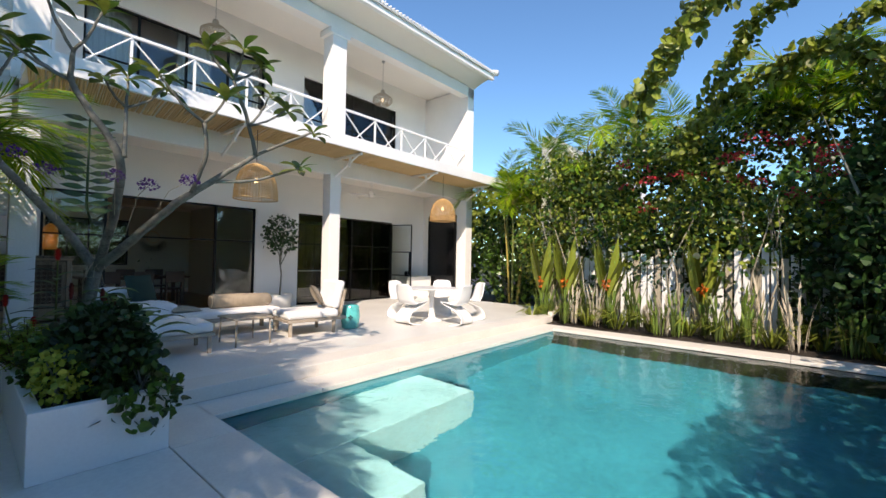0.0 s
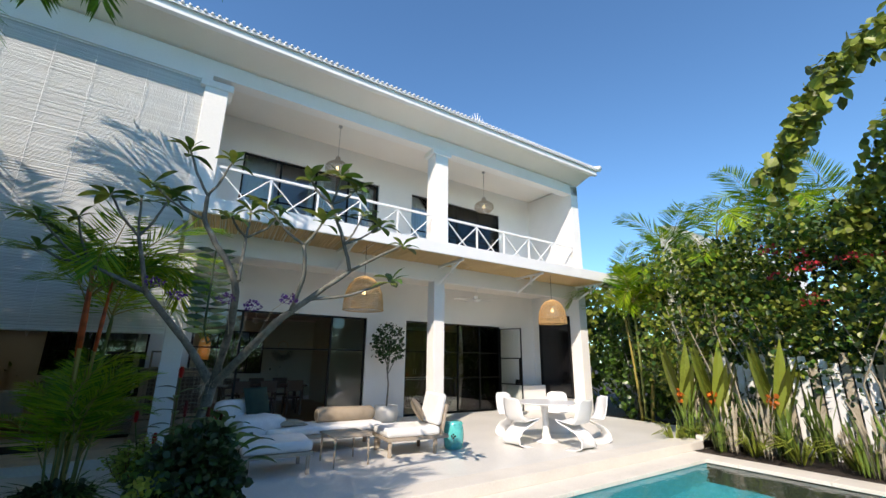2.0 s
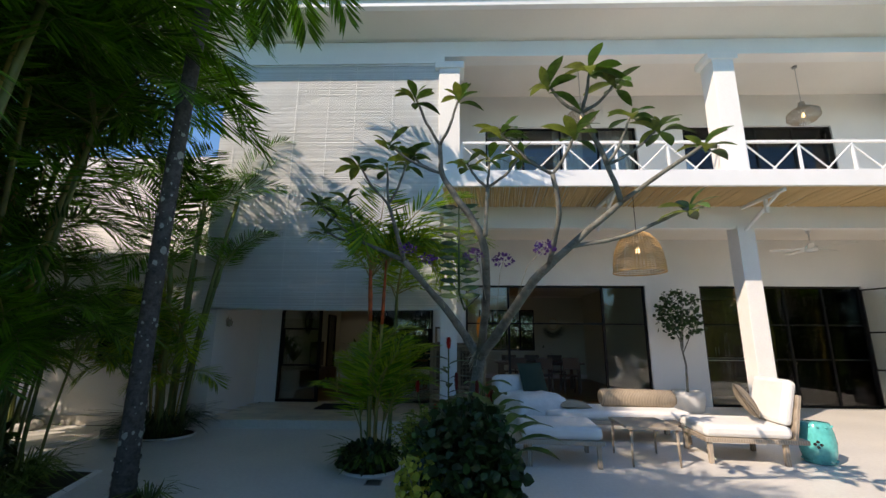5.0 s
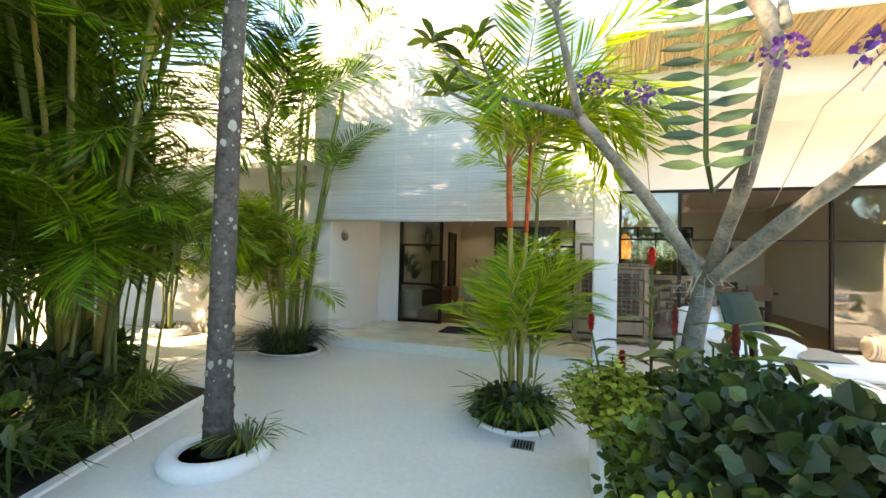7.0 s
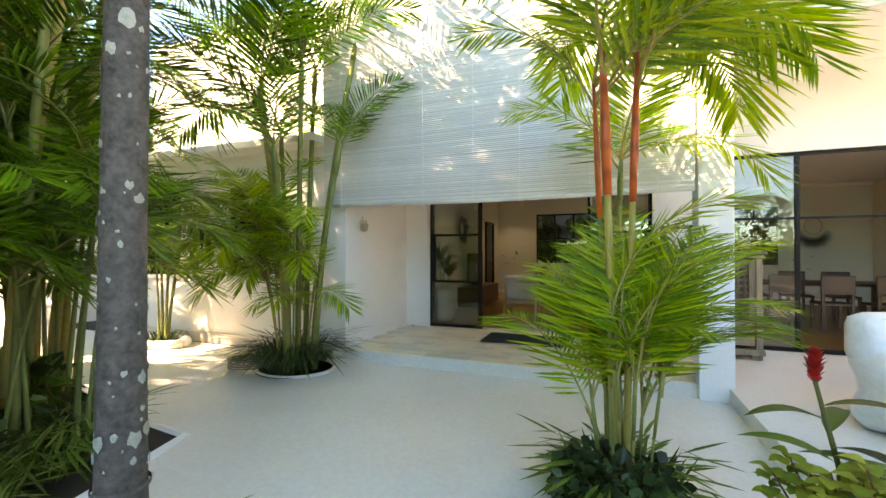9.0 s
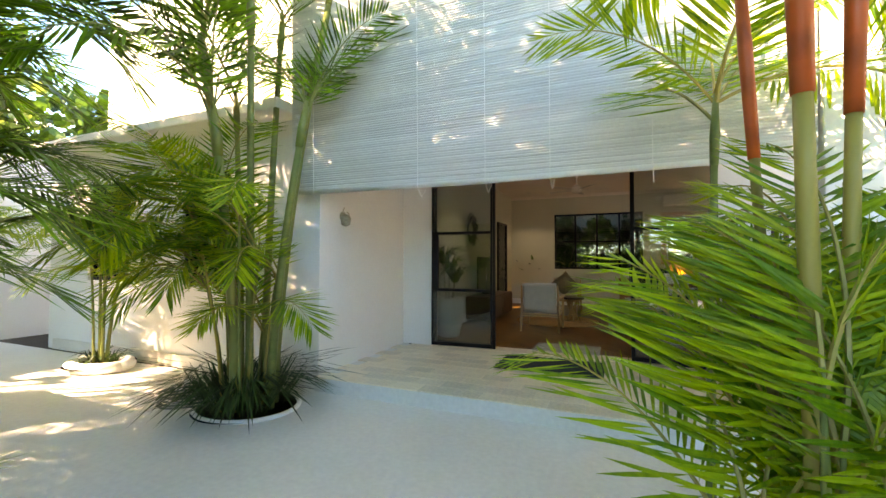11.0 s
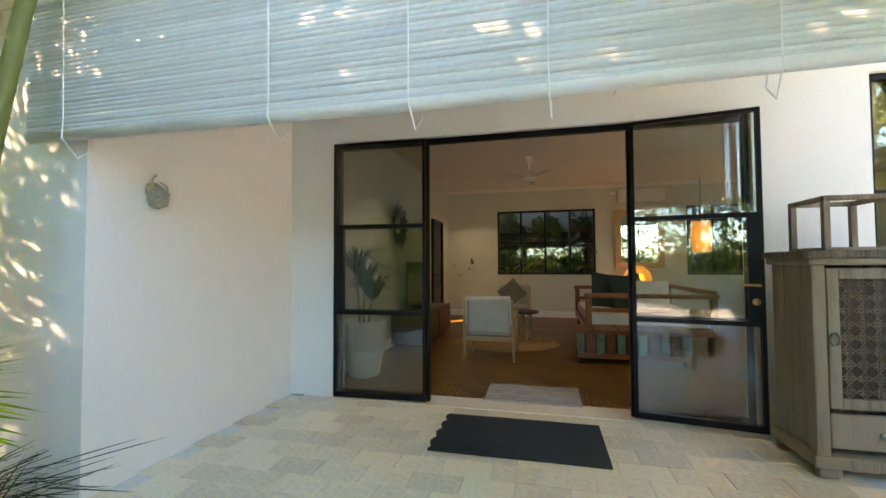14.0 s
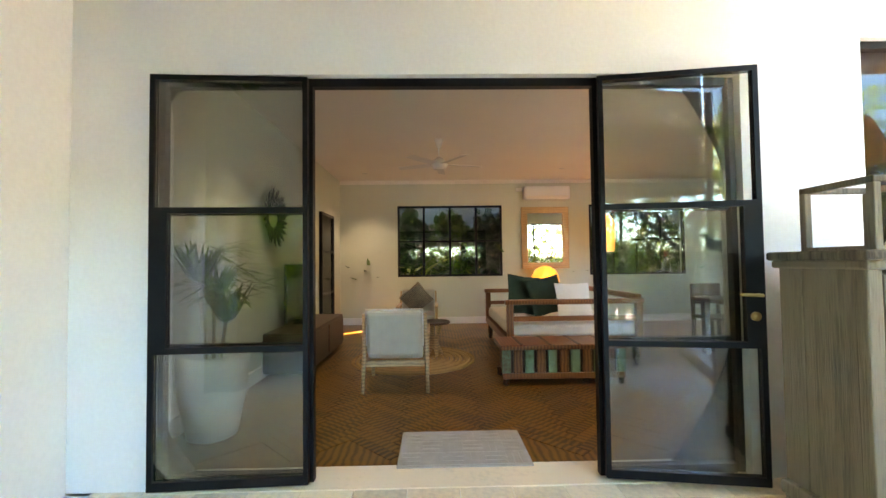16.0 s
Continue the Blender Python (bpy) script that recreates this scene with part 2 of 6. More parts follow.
_l.new(_g.outputs["BSDF"], _m.inputs[2])
_l.new(_m.outputs["Shader"], _n["Material Output"].inputs["Surface"])


# ---- building tools ----
def box(bm, x0, x1, y0, y1, z0, z1, bevel=0.0):
    r = bmesh.ops.create_cube(bm, size=1.0)
    bmesh.ops.scale(bm, vec=(x1 - x0, y1 - y0, z1 - z0), verts=r["verts"])
    bmesh.ops.translate(bm, vec=((x0 + x1) / 2, (y0 + y1) / 2, (z0 + z1) / 2), verts=r["verts"])
    if bevel:
        edges = list({e for v in r["verts"] for e in v.link_edges})
        bmesh.ops.bevel(bm, geom=edges, offset=bevel, segments=2, affect="EDGES", profile=0.5)
    return bm


def tube(bm, pts, radii, n=8, cap=True):
    pts = [Vector(p) for p in pts]
    if not hasattr(radii, "__len__"):
        radii = [radii] * len(pts)
    rings = []
    for i, p in enumerate(pts):
        d = (pts[min(i + 1, len(pts) - 1)] - pts[max(i - 1, 0)]).normalized()
        u = d.orthogonal().normalized() if i == 0 else (rings_u - d * rings_u.dot(d)).normalized()
        rings_u = u
        w = d.cross(u)
        rings.append([bm.verts.new(p + (u * math.cos(a) + w * math.sin(a)) * radii[i]) for a in (2 * math.pi * k / n for k in range(n))])
    for a, b in zip(rings, rings[1:]):
        for k in range(n):
            bm.faces.new((a[k], a[(k + 1) % n], b[(k + 1) % n], b[k]))
    if cap:
        bm.faces.new(rings[0][::-1])
        bm.faces.new(rings[-1])
    return bm


def lathe(bm, profile, n=24, centre=(0, 0, 0)):
    c = Vector(centre)
    rings = [[bm.verts.new(c + Vector((r * math.cos(2 * math.pi * k / n), r * math.sin(2 * math.pi * k / n), z))) for k in range(n)] for r, z in profile]
    for a, b in zip(rings, rings[1:]):
        for k in range(n):
            bm.faces.new((a[k], a[(k + 1) % n], b[(k + 1) % n], b[k]))
    if profile[0][0] > 1e-4:
        bm.faces.new(rings[0][::-1])
    if profile[-1][0] > 1e-4:
        bm.faces.new(rings[-1])
    return bm


def BM():
    return bmesh.new()


def to_mesh(name, bm, mat, smooth=False):
    me = bpy.data.meshes.new(name)
    bm.to_mesh(me)
    bm.free()
    me.materials.append(mat)
    if smooth:
        me.polygons.foreach_set("use_smooth", [True] * len(me.polygons))
    return me


def part(name, bm, mat, parent=None, label="", smooth=False):
    """One mesh object, under a thing or a part, in the parent's own coordinates."""
    me = bm if isinstance(bm, bpy.types.Mesh) else to_mesh(name, bm, mat, smooth)
    ob = new(name, me)
    if parent is not None:
        ob.parent = parent
    if label:
        tagged(ob, label)
    return ob


def thing(name, label, category, at=(0, 0, 0), turn=0.0, group="", kind=""):
    ob = new(name)
    ob.matrix_basis = pose(*at, 0, 0, turn)
    return tagged(ob, label, category, group, kind)


def structure(name, bm, mat, label="", category="", smooth=False):
    return tagged(part(name, bm, mat, None, "", smooth), label or name.replace("_", " "), category or name.split("_")[0], "", "structure")


def blades_mesh(name, items, mat, stems=()):
    """A mesh of leaf blades: each (base, tip, side, width, fold) is a kite of four faces folded along its rib."""
    V, F = [], []
    for base, tip, side, width, fold in items:
        base, tip, side = Vector(base), Vector(tip), Vector(side)
        ax = tip - base
        up = side.cross(ax).normalized() * fold
        k = len(V)
        m1, m2 = base + ax * 0.35, base + ax * 0.7
        V += [base, m1 - side * width + up, m1, m1 + side * width + up, m2 - side * width * 0.8 + up, m2, m2 + side * width * 0.8 + up, tip]
        F += [(k, k + 2, k + 1), (k, k + 3, k + 2), (k + 1, k + 2, k + 5, k + 4), (k + 2, k + 3, k + 6, k + 5), (k + 4, k + 5, k + 7), (k + 5, k + 6, k + 7)]
    me = bpy.data.meshes.new(name)
    me.from_pydata([tuple(v) for v in V], [], F)
    me.materials.append(mat)
    if stems:
        bm = BM()
        bm.from_mesh(me)
        n0 = len(bm.faces)
        for pts, rad, _ in stems:
            tube(bm, pts, rad, 5)
        bm.faces.ensure_lookup_table()
        for f in bm.faces[n0:]:
            f.material_index = 1
        bm.to_mesh(me)
        bm.free()
        me.materials.append(stems[0][2])
    return me


def rand_unit(rng, up=0.0):
    v = Vector((rng.gauss(0, 1), rng.gauss(0, 1), rng.gauss(0, 1) + up))
    return v.normalized()


def frond_mesh(name, length, pairs, leaf, width, lift, droop, mat, rib, seed, plumose=0.25):
    """A feather-leaf palm frond that leaves the origin towards +x and arches over."""
    rng = random.Random(seed)
    pts, th, p = [], radians(lift), Vector((0, 0, 0))
    steps = 14
    for i in range(steps + 1):
        pts.append(p.copy())
        p = p + Vector((math.cos(th), 0, math.sin(th))) * length / steps
        th -= radians(droop) / steps * (0.5 + i / steps)
    items = []
    for i in range(pairs):
        s = 0.14 + 0.86 * i / (pairs - 1)
        f = s * steps
        a = min(int(f), steps - 1)
        base = pts[a].lerp(pts[a + 1], f - a)
        tan = (pts[a + 1] - pts[a]).normalized()
        up = Vector((0, 1, 0)).cross(tan) * -1
        ll = leaf * (0.45 + 0.75 * math.sin(math.pi * min(1, s * 0.85 + 0.12))) * rng.uniform(0.88, 1.1)
        for sgn in (-1, 1):
            d = (tan * (0.62 + 0.5 * s) + Vector((0, sgn, 0)) * (1.0 - 0.25 * s) + up * (plumose + rng.uniform(-0.14, 0.14))).normalized()
            tip = base + d * ll + Vector((0, 0, -0.30 * ll * rng.uniform(0.6, 1.3)))
            side = d.cross(up).normalized()
            items.append((base, tip, side, width * rng.uniform(0.8, 1.15), -width * 0.35))
    rad = [0.014 * (1 - 0.8 * k / steps) for k in range(steps + 1)]
    return blades_mesh(name, items, mat, [(pts, rad, rib)])


FRONDS = [frond_mesh("frond", 1.85, 30, 0.58, 0.015, lift, droop, FROND, CANE, 5 + i) for i, (lift, droop) in enumerate(((66, 80), (56, 105), (44, 100), (32, 90), (60, 140)))]
FRONDS_Y = [frond_mesh("frond", 1.75, 34, 0.58, 0.0145, lift, droop, FRONDY, CANEY, 25 + i, 0.15) for i, (lift, droop) in enumerate(((66, 85), (52, 105), (38, 95), (58, 135)))]
FRONDS_L = [frond_mesh("frond", 2.6, 46, 0.62, 0.020, lift, droop, FROND, CANE, 45 + i, 0.1) for i, (lift, droop) in enumerate(((60, 130), (45, 120), (30, 110)))]


FRONDS_U = [frond_mesh("frond", 1.7, 32, 0.52, 0.0145, lift, droop, FRONDY, CANEY, 65 + i, 0.15) for i, (lift, droop) in enumerate(((80, 75), (74, 95), (70, 80)))]


def crown(root, at, meshes, count, size, rng, az0=None, spread=360, tilt=0, keep_off=None):
    at = Vector(at)
    for i in range(count):
        az = (az0 if az0 is not None else rng.uniform(0, 360)) + spread * i / count + rng.uniform(-18, 18)
        me = meshes[(i * 3 + rng.randrange(2)) % len(meshes)]
        sc0 = 1.0
        if keep_off is not None and abs((az - keep_off + 180) % 360 - 180) < 75:
            if at.z < 2.2:
                az += 180
            else:
                me, sc0 = meshes[0], 0.8
        ob = part("frond", me, None, root)
        sc = size * sc0 * rng.uniform(0.8, 1.12)
        ob.matrix_basis = Matrix.Translation(at + Vector((0, 0, rng.uniform(-0.12, 0.1)))) @ Euler((radians(rng.uniform(-14, 14)), radians(rng.uniform(-14, 10) + tilt), radians(az))).to_matrix().to_4x4() @ Matrix.Scale(sc, 4)


def cane_palm(label, at, stems, heights, lean, meshes, size, per, cane, seed, radius=0.028, spread=0.22, shaft=None, name="areca_palm", keep_off=None, shaft_len=0.42):
    rng = random.Random(seed)
    root = thing(name, label, "palm", at, group="clumping palms")
    for i in range(stems):
        az = 2 * math.pi * i / stems + rng.uniform(-0.4, 0.4)
        h = rng.uniform(*heights)
        b = Vector((math.cos(az), math.sin(az), 0)) * rng.uniform(0.3, 1) * spread
        d = Vector((math.cos(az), math.sin(az), 0)) * lean * rng.uniform(0.4, 1.3)
        pts = [b + d * (k / 8) ** 1.6 * h / 3 + Vector((0, 0, h * k / 8)) for k in range(9)]
        fat = radius * rng.uniform(0.65, 1.1)
        rr = [fat * (1.15 - 0.3 * k / 8) for k in range(9)]
        bm = BM()
        tube(bm, pts, rr, 10)
        for k in range(3, int(h / 0.13)):
            f = k * 0.13 / h * 8
            a = min(int(f), 7)
            q = pts[a].lerp(pts[a + 1], f - a)
            tube(bm, [q - Vector((0, 0, 0.004)), q + Vector((0, 0, 0.004))], rr[a] * 1.06, 10, False)
        part("stem", bm, rng.choice(cane), root, smooth=True)
        top = pts[-1]
        dirn = (pts[-1] - pts[-2]).normalized()
        part("crownshaft", tube(BM(), [top, top + dirn * shaft_len * 0.4, top + dirn * shaft_len], [fat * 1.0, fat * 1.2, fat * 0.6], 10), shaft or CANE, root, smooth=True)
        crown(root, top + dirn * (shaft_len - 0.08), meshes, per, size, rng, keep_off=keep_off)
    return root


def leaf_cloud(name, centres, count, size, mat, seed, droop=0.2, aspect=0.42):
    """Leaves scattered over the shells of a few lumps: centres of (x, y, z, rx, ry, rz)."""
    rng = random.Random(seed)
    items = []
    vol = [c[3] * c[4] * c[5] for c in centres]
    for _ in range(count):
        c = rng.choices(centres, vol)[0]
        d = rand_unit(rng, 0.15)
        r = rng.uniform(0.35, 1.0) ** 0.5 * (1 + 0.25 * noise.noise(d * 2.5 + Vector(c[:3])))
        p = Vector((c[0] + d.x * c[3] * r, c[1] + d.y * c[4] * r, c[2] + d.z * c[5] * r))
        ax = (rand_unit(rng) + d * 0.7 + Vector((0, 0, -droop))).normalized()
        side = ax.cross(rand_unit(rng)).normalized()
        s = size * rng.uniform(0.55, 1.25)
        items.append((p, p + ax * s, side, s * aspect * rng.uniform(0.8, 1.2), s * 0.07))
    return blades_mesh(name, items, mat)


def lance_mesh(name, leaves, mat, belly=0.42):
    """Broad leaves with a bent midrib and raised halves: each (base, direction, length, half width, droop)."""
    V, F = [], []
    n = 7
    for base, d, L, W, droop in leaves:
        base, d = Vector(base), Vector(d).normalized()
        side = d.cross(Vector((0, 0, 1)))
        side = side.normalized() if side.length > 1e-3 else Vector((1, 0, 0))
        up = side.cross(d)
        k0 = len(V)
        for k in range(n + 1):
            u = k / n
            p = base + d * L * u - Vector((0, 0, droop * L * u * u))
            e = math.log(0.5) / math.log(belly)
            w = W * (0.06 + 0.94 * math.sin(math.pi * u ** e) ** 0.8) if k < n else 0.001
            lift = up * w * 0.28
            V += [p - side * w + lift, p, p + side * w + lift]
        for k in range(n):
            a = k0 + 3 * k
            F += [(a, a + 1, a + 4, a + 3), (a + 1, a + 2, a + 5, a + 4)]
    me = bpy.data.meshes.new(name)
    me.from_pydata([tuple(v) for v in V], [], F)
    me.materials.append(mat)
    me.polygons.foreach_set("use_smooth", [True] * len(me.polygons))
    return me


def tuft(name, count, length, width, mat, seed, spread=0.25, arch=0.5):
    """Strap leaves that arch out of one base, in two jointed blades each."""
    rng = random.Random(seed)
    items = []
    for _ in range(count):
        az = rng.uniform(0, 2 * math.pi)
        d = Vector((math.cos(az), math.sin(az), 0))
        b = d * rng.uniform(0, spread)
        L = length * rng.uniform(0.6, 1.15)
        m = b + d * L * arch * 0.45 + Vector((0, 0, L * 0.62))
        t = b + d * L * arch * rng.uniform(0.9, 1.3) + Vector((0, 0, L * (1.0 - arch * rng.uniform(0.3, 0.9))))
        side = d.cross(Vector((0, 0, 1)))
        items.append((b, m, side, width, width * 0.3))
        items.append((m - (m - b) * 0.06, t, side, width * 0.9, width * 0.2))
    return blades_mesh(name, items, mat)


# ---- ground, pool, terrace ----
G = -0.15
PX0, PX1, PY0, PY1 = 3.1, 10.4, -13.2, -6.58
bm = BM()
for x0, x1, y0, y1 in ((-300, PX0, -300, 300), (PX1, 300, -300, 300), (PX0, PX1, -300, PY0), (PX0, PX1, PY1, 300)):
    box(bm, x0, x1, y0, y1, -2.2, G - 0.02)
structure("ground", bm, SOIL, "dark garden soil that runs out to the horizon", "ground")
structure("pavement", box(BM(), -9.0, 2.62, -12.5, -1.9, G - 0.1, G), CONCRETE, "pale polished concrete yard paving", "pavement")
bm = box(BM(), PX0 - 0.02, PX1 + 0.02, PY0 - 0.02, PY1 + 0.02, -1.75, -1.55)
for x0, x1, y0, y1 in ((PX0 - 0.12, PX0, PY0, PY1), (PX1, PX1 + 0.12, PY0, PY1), (PX0, PX1, PY1, PY1 + 0.12), (PX0, PX1, PY0 - 0.12, PY0)):
    box(bm, x0, x1, y0, y1, -1.6, G - 0.055)
structure("pool_basin", bm, POOLT, "turquoise plastered swimming pool basin", "pool")
structure("pool_shelf", box(BM(), PX0, 6.0, PY1 - 1.0, PY1, -1.55, -0.62, 0.02), SHELF, "pale plastered shallow shelf along the pool's side", "pool step")
structure("pool_step", box(BM(), PX0, 4.0, PY1 - 2.0, PY1 - 1.0, -1.55, -0.62, 0.02), SHELF, "pale plastered sitting step in the pool's corner", "pool step")
bm = BM()
bmesh.ops.create_grid(bm, x_segments=2, y_segments=2, size=0.5)
bmesh.ops.scale(bm, vec=(PX1 - PX0, PY1 - PY0, 1), verts=bm.verts)
bmesh.ops.translate(bm, vec=((PX0 + PX1) / 2, (PY0 + PY1) / 2, -0.214), verts=bm.verts)
pool_water = structure("water", bm, water, "clear rippled turquoise pool water", "water")
pool_water.visible_shadow = False
# coping slabs round the pool
root = thing("pool_coping", "cream stone coping slabs round the swimming pool", "coping", (0, 0, 0), kind="structure")
slabs = []
x = PX0
while x < PX1:
    w = min(1.22, PX1 - x)
    slabs.append((x + 0.003, x + w - 0.003, PY1 - 0.03, -6.105))
    x += w
y = PY0
while y < -6.11:
    w = min(1.22, -6.105 - y)
    slabs += [(2.63, PX0 - 0.003 + 0.03, y + 0.003, y + w - 0.003), (PX1 - 0.027, PX1 + 0.5, y + 0.003, y + w - 0.003)]
    y += w
for s in slabs:
    part("slab", box(BM(), s[0], s[1], s[2], s[3], G - 0.055, G + 0.004, 0.006), COPING, root)
# terrace
bm = box(BM(), 2.2, 12.95, -6.1, -0.005, -0.3, 0.0)
box(bm, -2.23, 2.2, -1.95, -0.005, -0.3, -0.012)
structure("terrace_floor", bm, CONCRETE, "pale polished concrete terrace floor with a low step", "floor")
structure("step_edge", box(BM(), 2.17, 12.95, -6.13, -5.7, -0.145, 0.004, 0.006), COPING, "cream stone edge of the terrace step", "step")
structure("kerb", box(BM(), 11.3, 13.4, -6.13, -6.0, -0.15, 0.10, 0.01), COPING, "low cream kerb at the terrace's end", "kerb")

# ---- house shell ----
LX0, LX1, LH = -1.76, 1.72, 2.40
DX0, DX1, DH = 2.47, 6.57, 2.62
KX0, KX1 = 7.79, 11.41
bm = BM()
for x0, x1 in ((-2.23, LX0), (LX1, DX0), (DX1, KX0), (KX1, 13.2)):
    box(bm, x0, x1, 0.0, 0.2, 0.0, 3.88)
box(bm, LX0, LX1, 0.0, 0.2, LH, 3.88)
for x0, x1 in ((DX0, DX1), (KX0, KX1)):
    box(bm, x0, x1, 0.0, 0.2, DH, 3.88)
structure("wall_south", bm, WHITE, "white plastered garden wall of the house with wide door openings", "wall")
structure("wall_porch_side", box(BM(), -2.53, -2.232, -1.88, 0.2, G, 8.0), WHITE, "white plastered side wall of the porch", "wall")
structure("wall_east_end", box(BM(), 12.96, 13.3, -2.05, -0.002, -0.15, 7.4), WHITE, "white plastered end wall of terrace and balcony", "wall")
# upper storey wall with two window openings
U0, U1 = 4.15, 7.45
bm = BM()
BW = ((2.98, 6.72, 4.2, 6.6), (7.85, 11.46, 4.2, 6.6))
for x0, x1 in ((-2.23, 2.98), (6.72, 7.85), (11.46, 13.2)):
    box(bm, x0, x1, 0.0, 0.2, 3.9, U1)
for x0, x1, z0, z1 in BW:
    box(bm, x0, x1, 0.0, 0.2, z1, U1)
structure("wall_upper", bm, WHITE, "white plastered upper wall behind the balcony", "wall")
structure("balcony_floor", box(BM(), 2.0, 13.0, -3.06, 0.0, 3.9, 4.12), WHITE, "white concrete balcony slab and canopy", "balcony")
structure("canopy_fascia", box(BM(), 2.0, 15.6, -3.12, -3.055, 3.87, 4.15, 0.006), TRIMW, "white painted fascia board of the balcony canopy", "fascia")
structure("canopy_end", box(BM(), 13.0, 15.6, -3.055, -1.9, 4.05, 4.13), WHITE, "thin white canopy plate past the end wall", "canopy")
structure("ceiling_terrace", box(BM(), -2.23, 12.95, -1.85, 0.0, 3.70, 3.895), CREAM, "cream painted terrace ceiling", "ceiling")
bm = BM()
rng = random.Random(3)
for i in range(420):
    xx = 2.02 + 10.9 * i / 420
    tube(bm, [(xx + rng.uniform(-0.02, 0.02), -3.05, 3.885), (xx + 0.12 + rng.uniform(-0.03, 0.03), -1.86, 3.882 + rng.uniform(-0.008, 0.004))], rng.uniform(0.009, 0.021), 5, False)
structure("ceiling_bamboo", bm, BAMBOO, "split bamboo lining under the balcony canopy", "ceiling", True)
structure("balcony_beam", box(BM(), 2.0, 12.95, -2.0, -1.86, 3.45, 3.89), WHITE, "white plastered beam along the terrace columns", "beam")
structure("upper_beam", box(BM(), 2.0, 13.3, -2.05, -1.75, 7.1, 7.45), WHITE, "white plastered beam under the eaves", "beam")
structure("ceiling_balcony", box(BM(), -2.6, 13.3, -2.05, 0.2, 7.452, 7.55), CREAM, "cream painted balcony ceiling", "ceiling")
# coved soffit that swings up from the beam to the eaves board
bm = BM()
cove = [(-2.052 - 0.68 * k / 8, 7.45 + 0.19 * math.sin(k / 8 * math.pi / 2)) for k in range(9)]
ring_a, ring_b = ([bm.verts.new((x, y, z)) for y, z in cove + [(y, z + 0.06) for y, z in cove[::-1]]] for x in (-6.95, 13.3))
for k in range(18):
    bm.faces.new((ring_a[k], ring_a[(k + 1) % 18], ring_b[(k + 1) % 18], ring_b[k]))
bm.faces.new(ring_a[::-1])
bm.faces.new(ring_b)
structure("eaves_cove", bm, CREAM, "cream coved plaster soffit under the eaves", "soffit", True)
bm = box(BM(), -7.0, 13.42, -2.82, -2.70, 7.63, 7.82, 0.01)
structure("eaves_fascia", bm, TRIMW, "white painted eaves board", "fascia")
bm = BM()
vs = [bm.verts.new(v) for v in ((-7, -2.88, 7.84), (13.44, -2.88, 7.84), (13.44, 4.0, 9.8), (-7, 4.0, 9.8), (-7, -2.88, 7.78), (13.44, -2.88, 7.78), (13.44, 4.0, 9.7), (-7, 4.0, 9.7))]
for f in ((0, 1, 2, 3), (7, 6, 5, 4), (0, 4, 5, 1), (1, 5, 6, 2), (2, 6, 7, 3), (3, 7, 4, 0)):
    bm.faces.new([vs[k] for k in f])
roof = structure("roof", bm, ROOFT, "white tiled sloping roof", "roof")
bm = BM()
i = 0
while i < 166:
    xx = -6.9 + i * 0.1225
    tube(bm, [(xx, -2.91, 7.84), (xx, -2.48, 7.96)], 0.03, 6)
    i += 1
part("tile_row", bm, ROOFT, roof, "white rounded roof tiles along the eaves", True)
part("ridge_end", tube(BM(), [(13.44, -2.94, 7.85), (13.44, 3.9, 9.8)], 0.10, 10), ROOFT, roof, "white rounded verge tiles", True)
for xx in (0.5, 8.6):
    bm = BM()
    for k in range(9):
        a = radians(180 * k / 8)
        tube(bm, [(xx, -2.4, 7.95), (xx + 0.28 * math.cos(a), -2.4, 8.05 + 0.42 * math.sin(a))], [0.03, 0.008], 5)
    part("finial", bm, ROOFT, roof, "carved white roof finial")

# columns and brackets
for k, (cx, w) in enumerate(((2.1, 0.30), (7.6, 0.31))):
    root = thing("column", "white square plastered column carrying balcony and eaves", "column", (cx, -1.87, -0.145 if k == 0 else 0.0), group="columns", kind="structure")
    part("lower_shaft", box(BM(), -w / 2, w / 2, -w / 2 - 0.005, w / 2, 0, 3.5, 0.008), WHITE, root)
    part("upper_shaft", box(BM(), -0.21, 0.21, -0.21, 0.2, 4.1, 7.12, 0.01), WHITE, root)
    part("capital", box(BM(), -0.30, 0.30, -0.24, 0.24, 6.95, 7.11, 0.02), WHITE, root)
    part("socket_box", box(BM(), 0.02, 0.12, -0.235, -0.205, 4.45, 4.62, 0.006), PLASTIC, root, "small grey socket box")
for bx in (4.9, 7.6, 10.3, 12.9):
    root = thing("canopy_bracket", "white painted steel bracket under the canopy", "bracket", (bx, -2.0, 3.45), group="canopy brackets")
    part("arm", box(BM(), -0.03, 0.03, -1.04, 0.0, 0.36, 0.415), TRIMW, root)
    part("strut", tube(BM(), [(0, 0.0, -0.05), (0, -0.9, 0.37)], 0.03, 6), TRIMW, root)
    part("hanger", box(BM(), -0.025, 0.025, -0.62, -0.57, 0.12, 0.42), TRIMW, root)

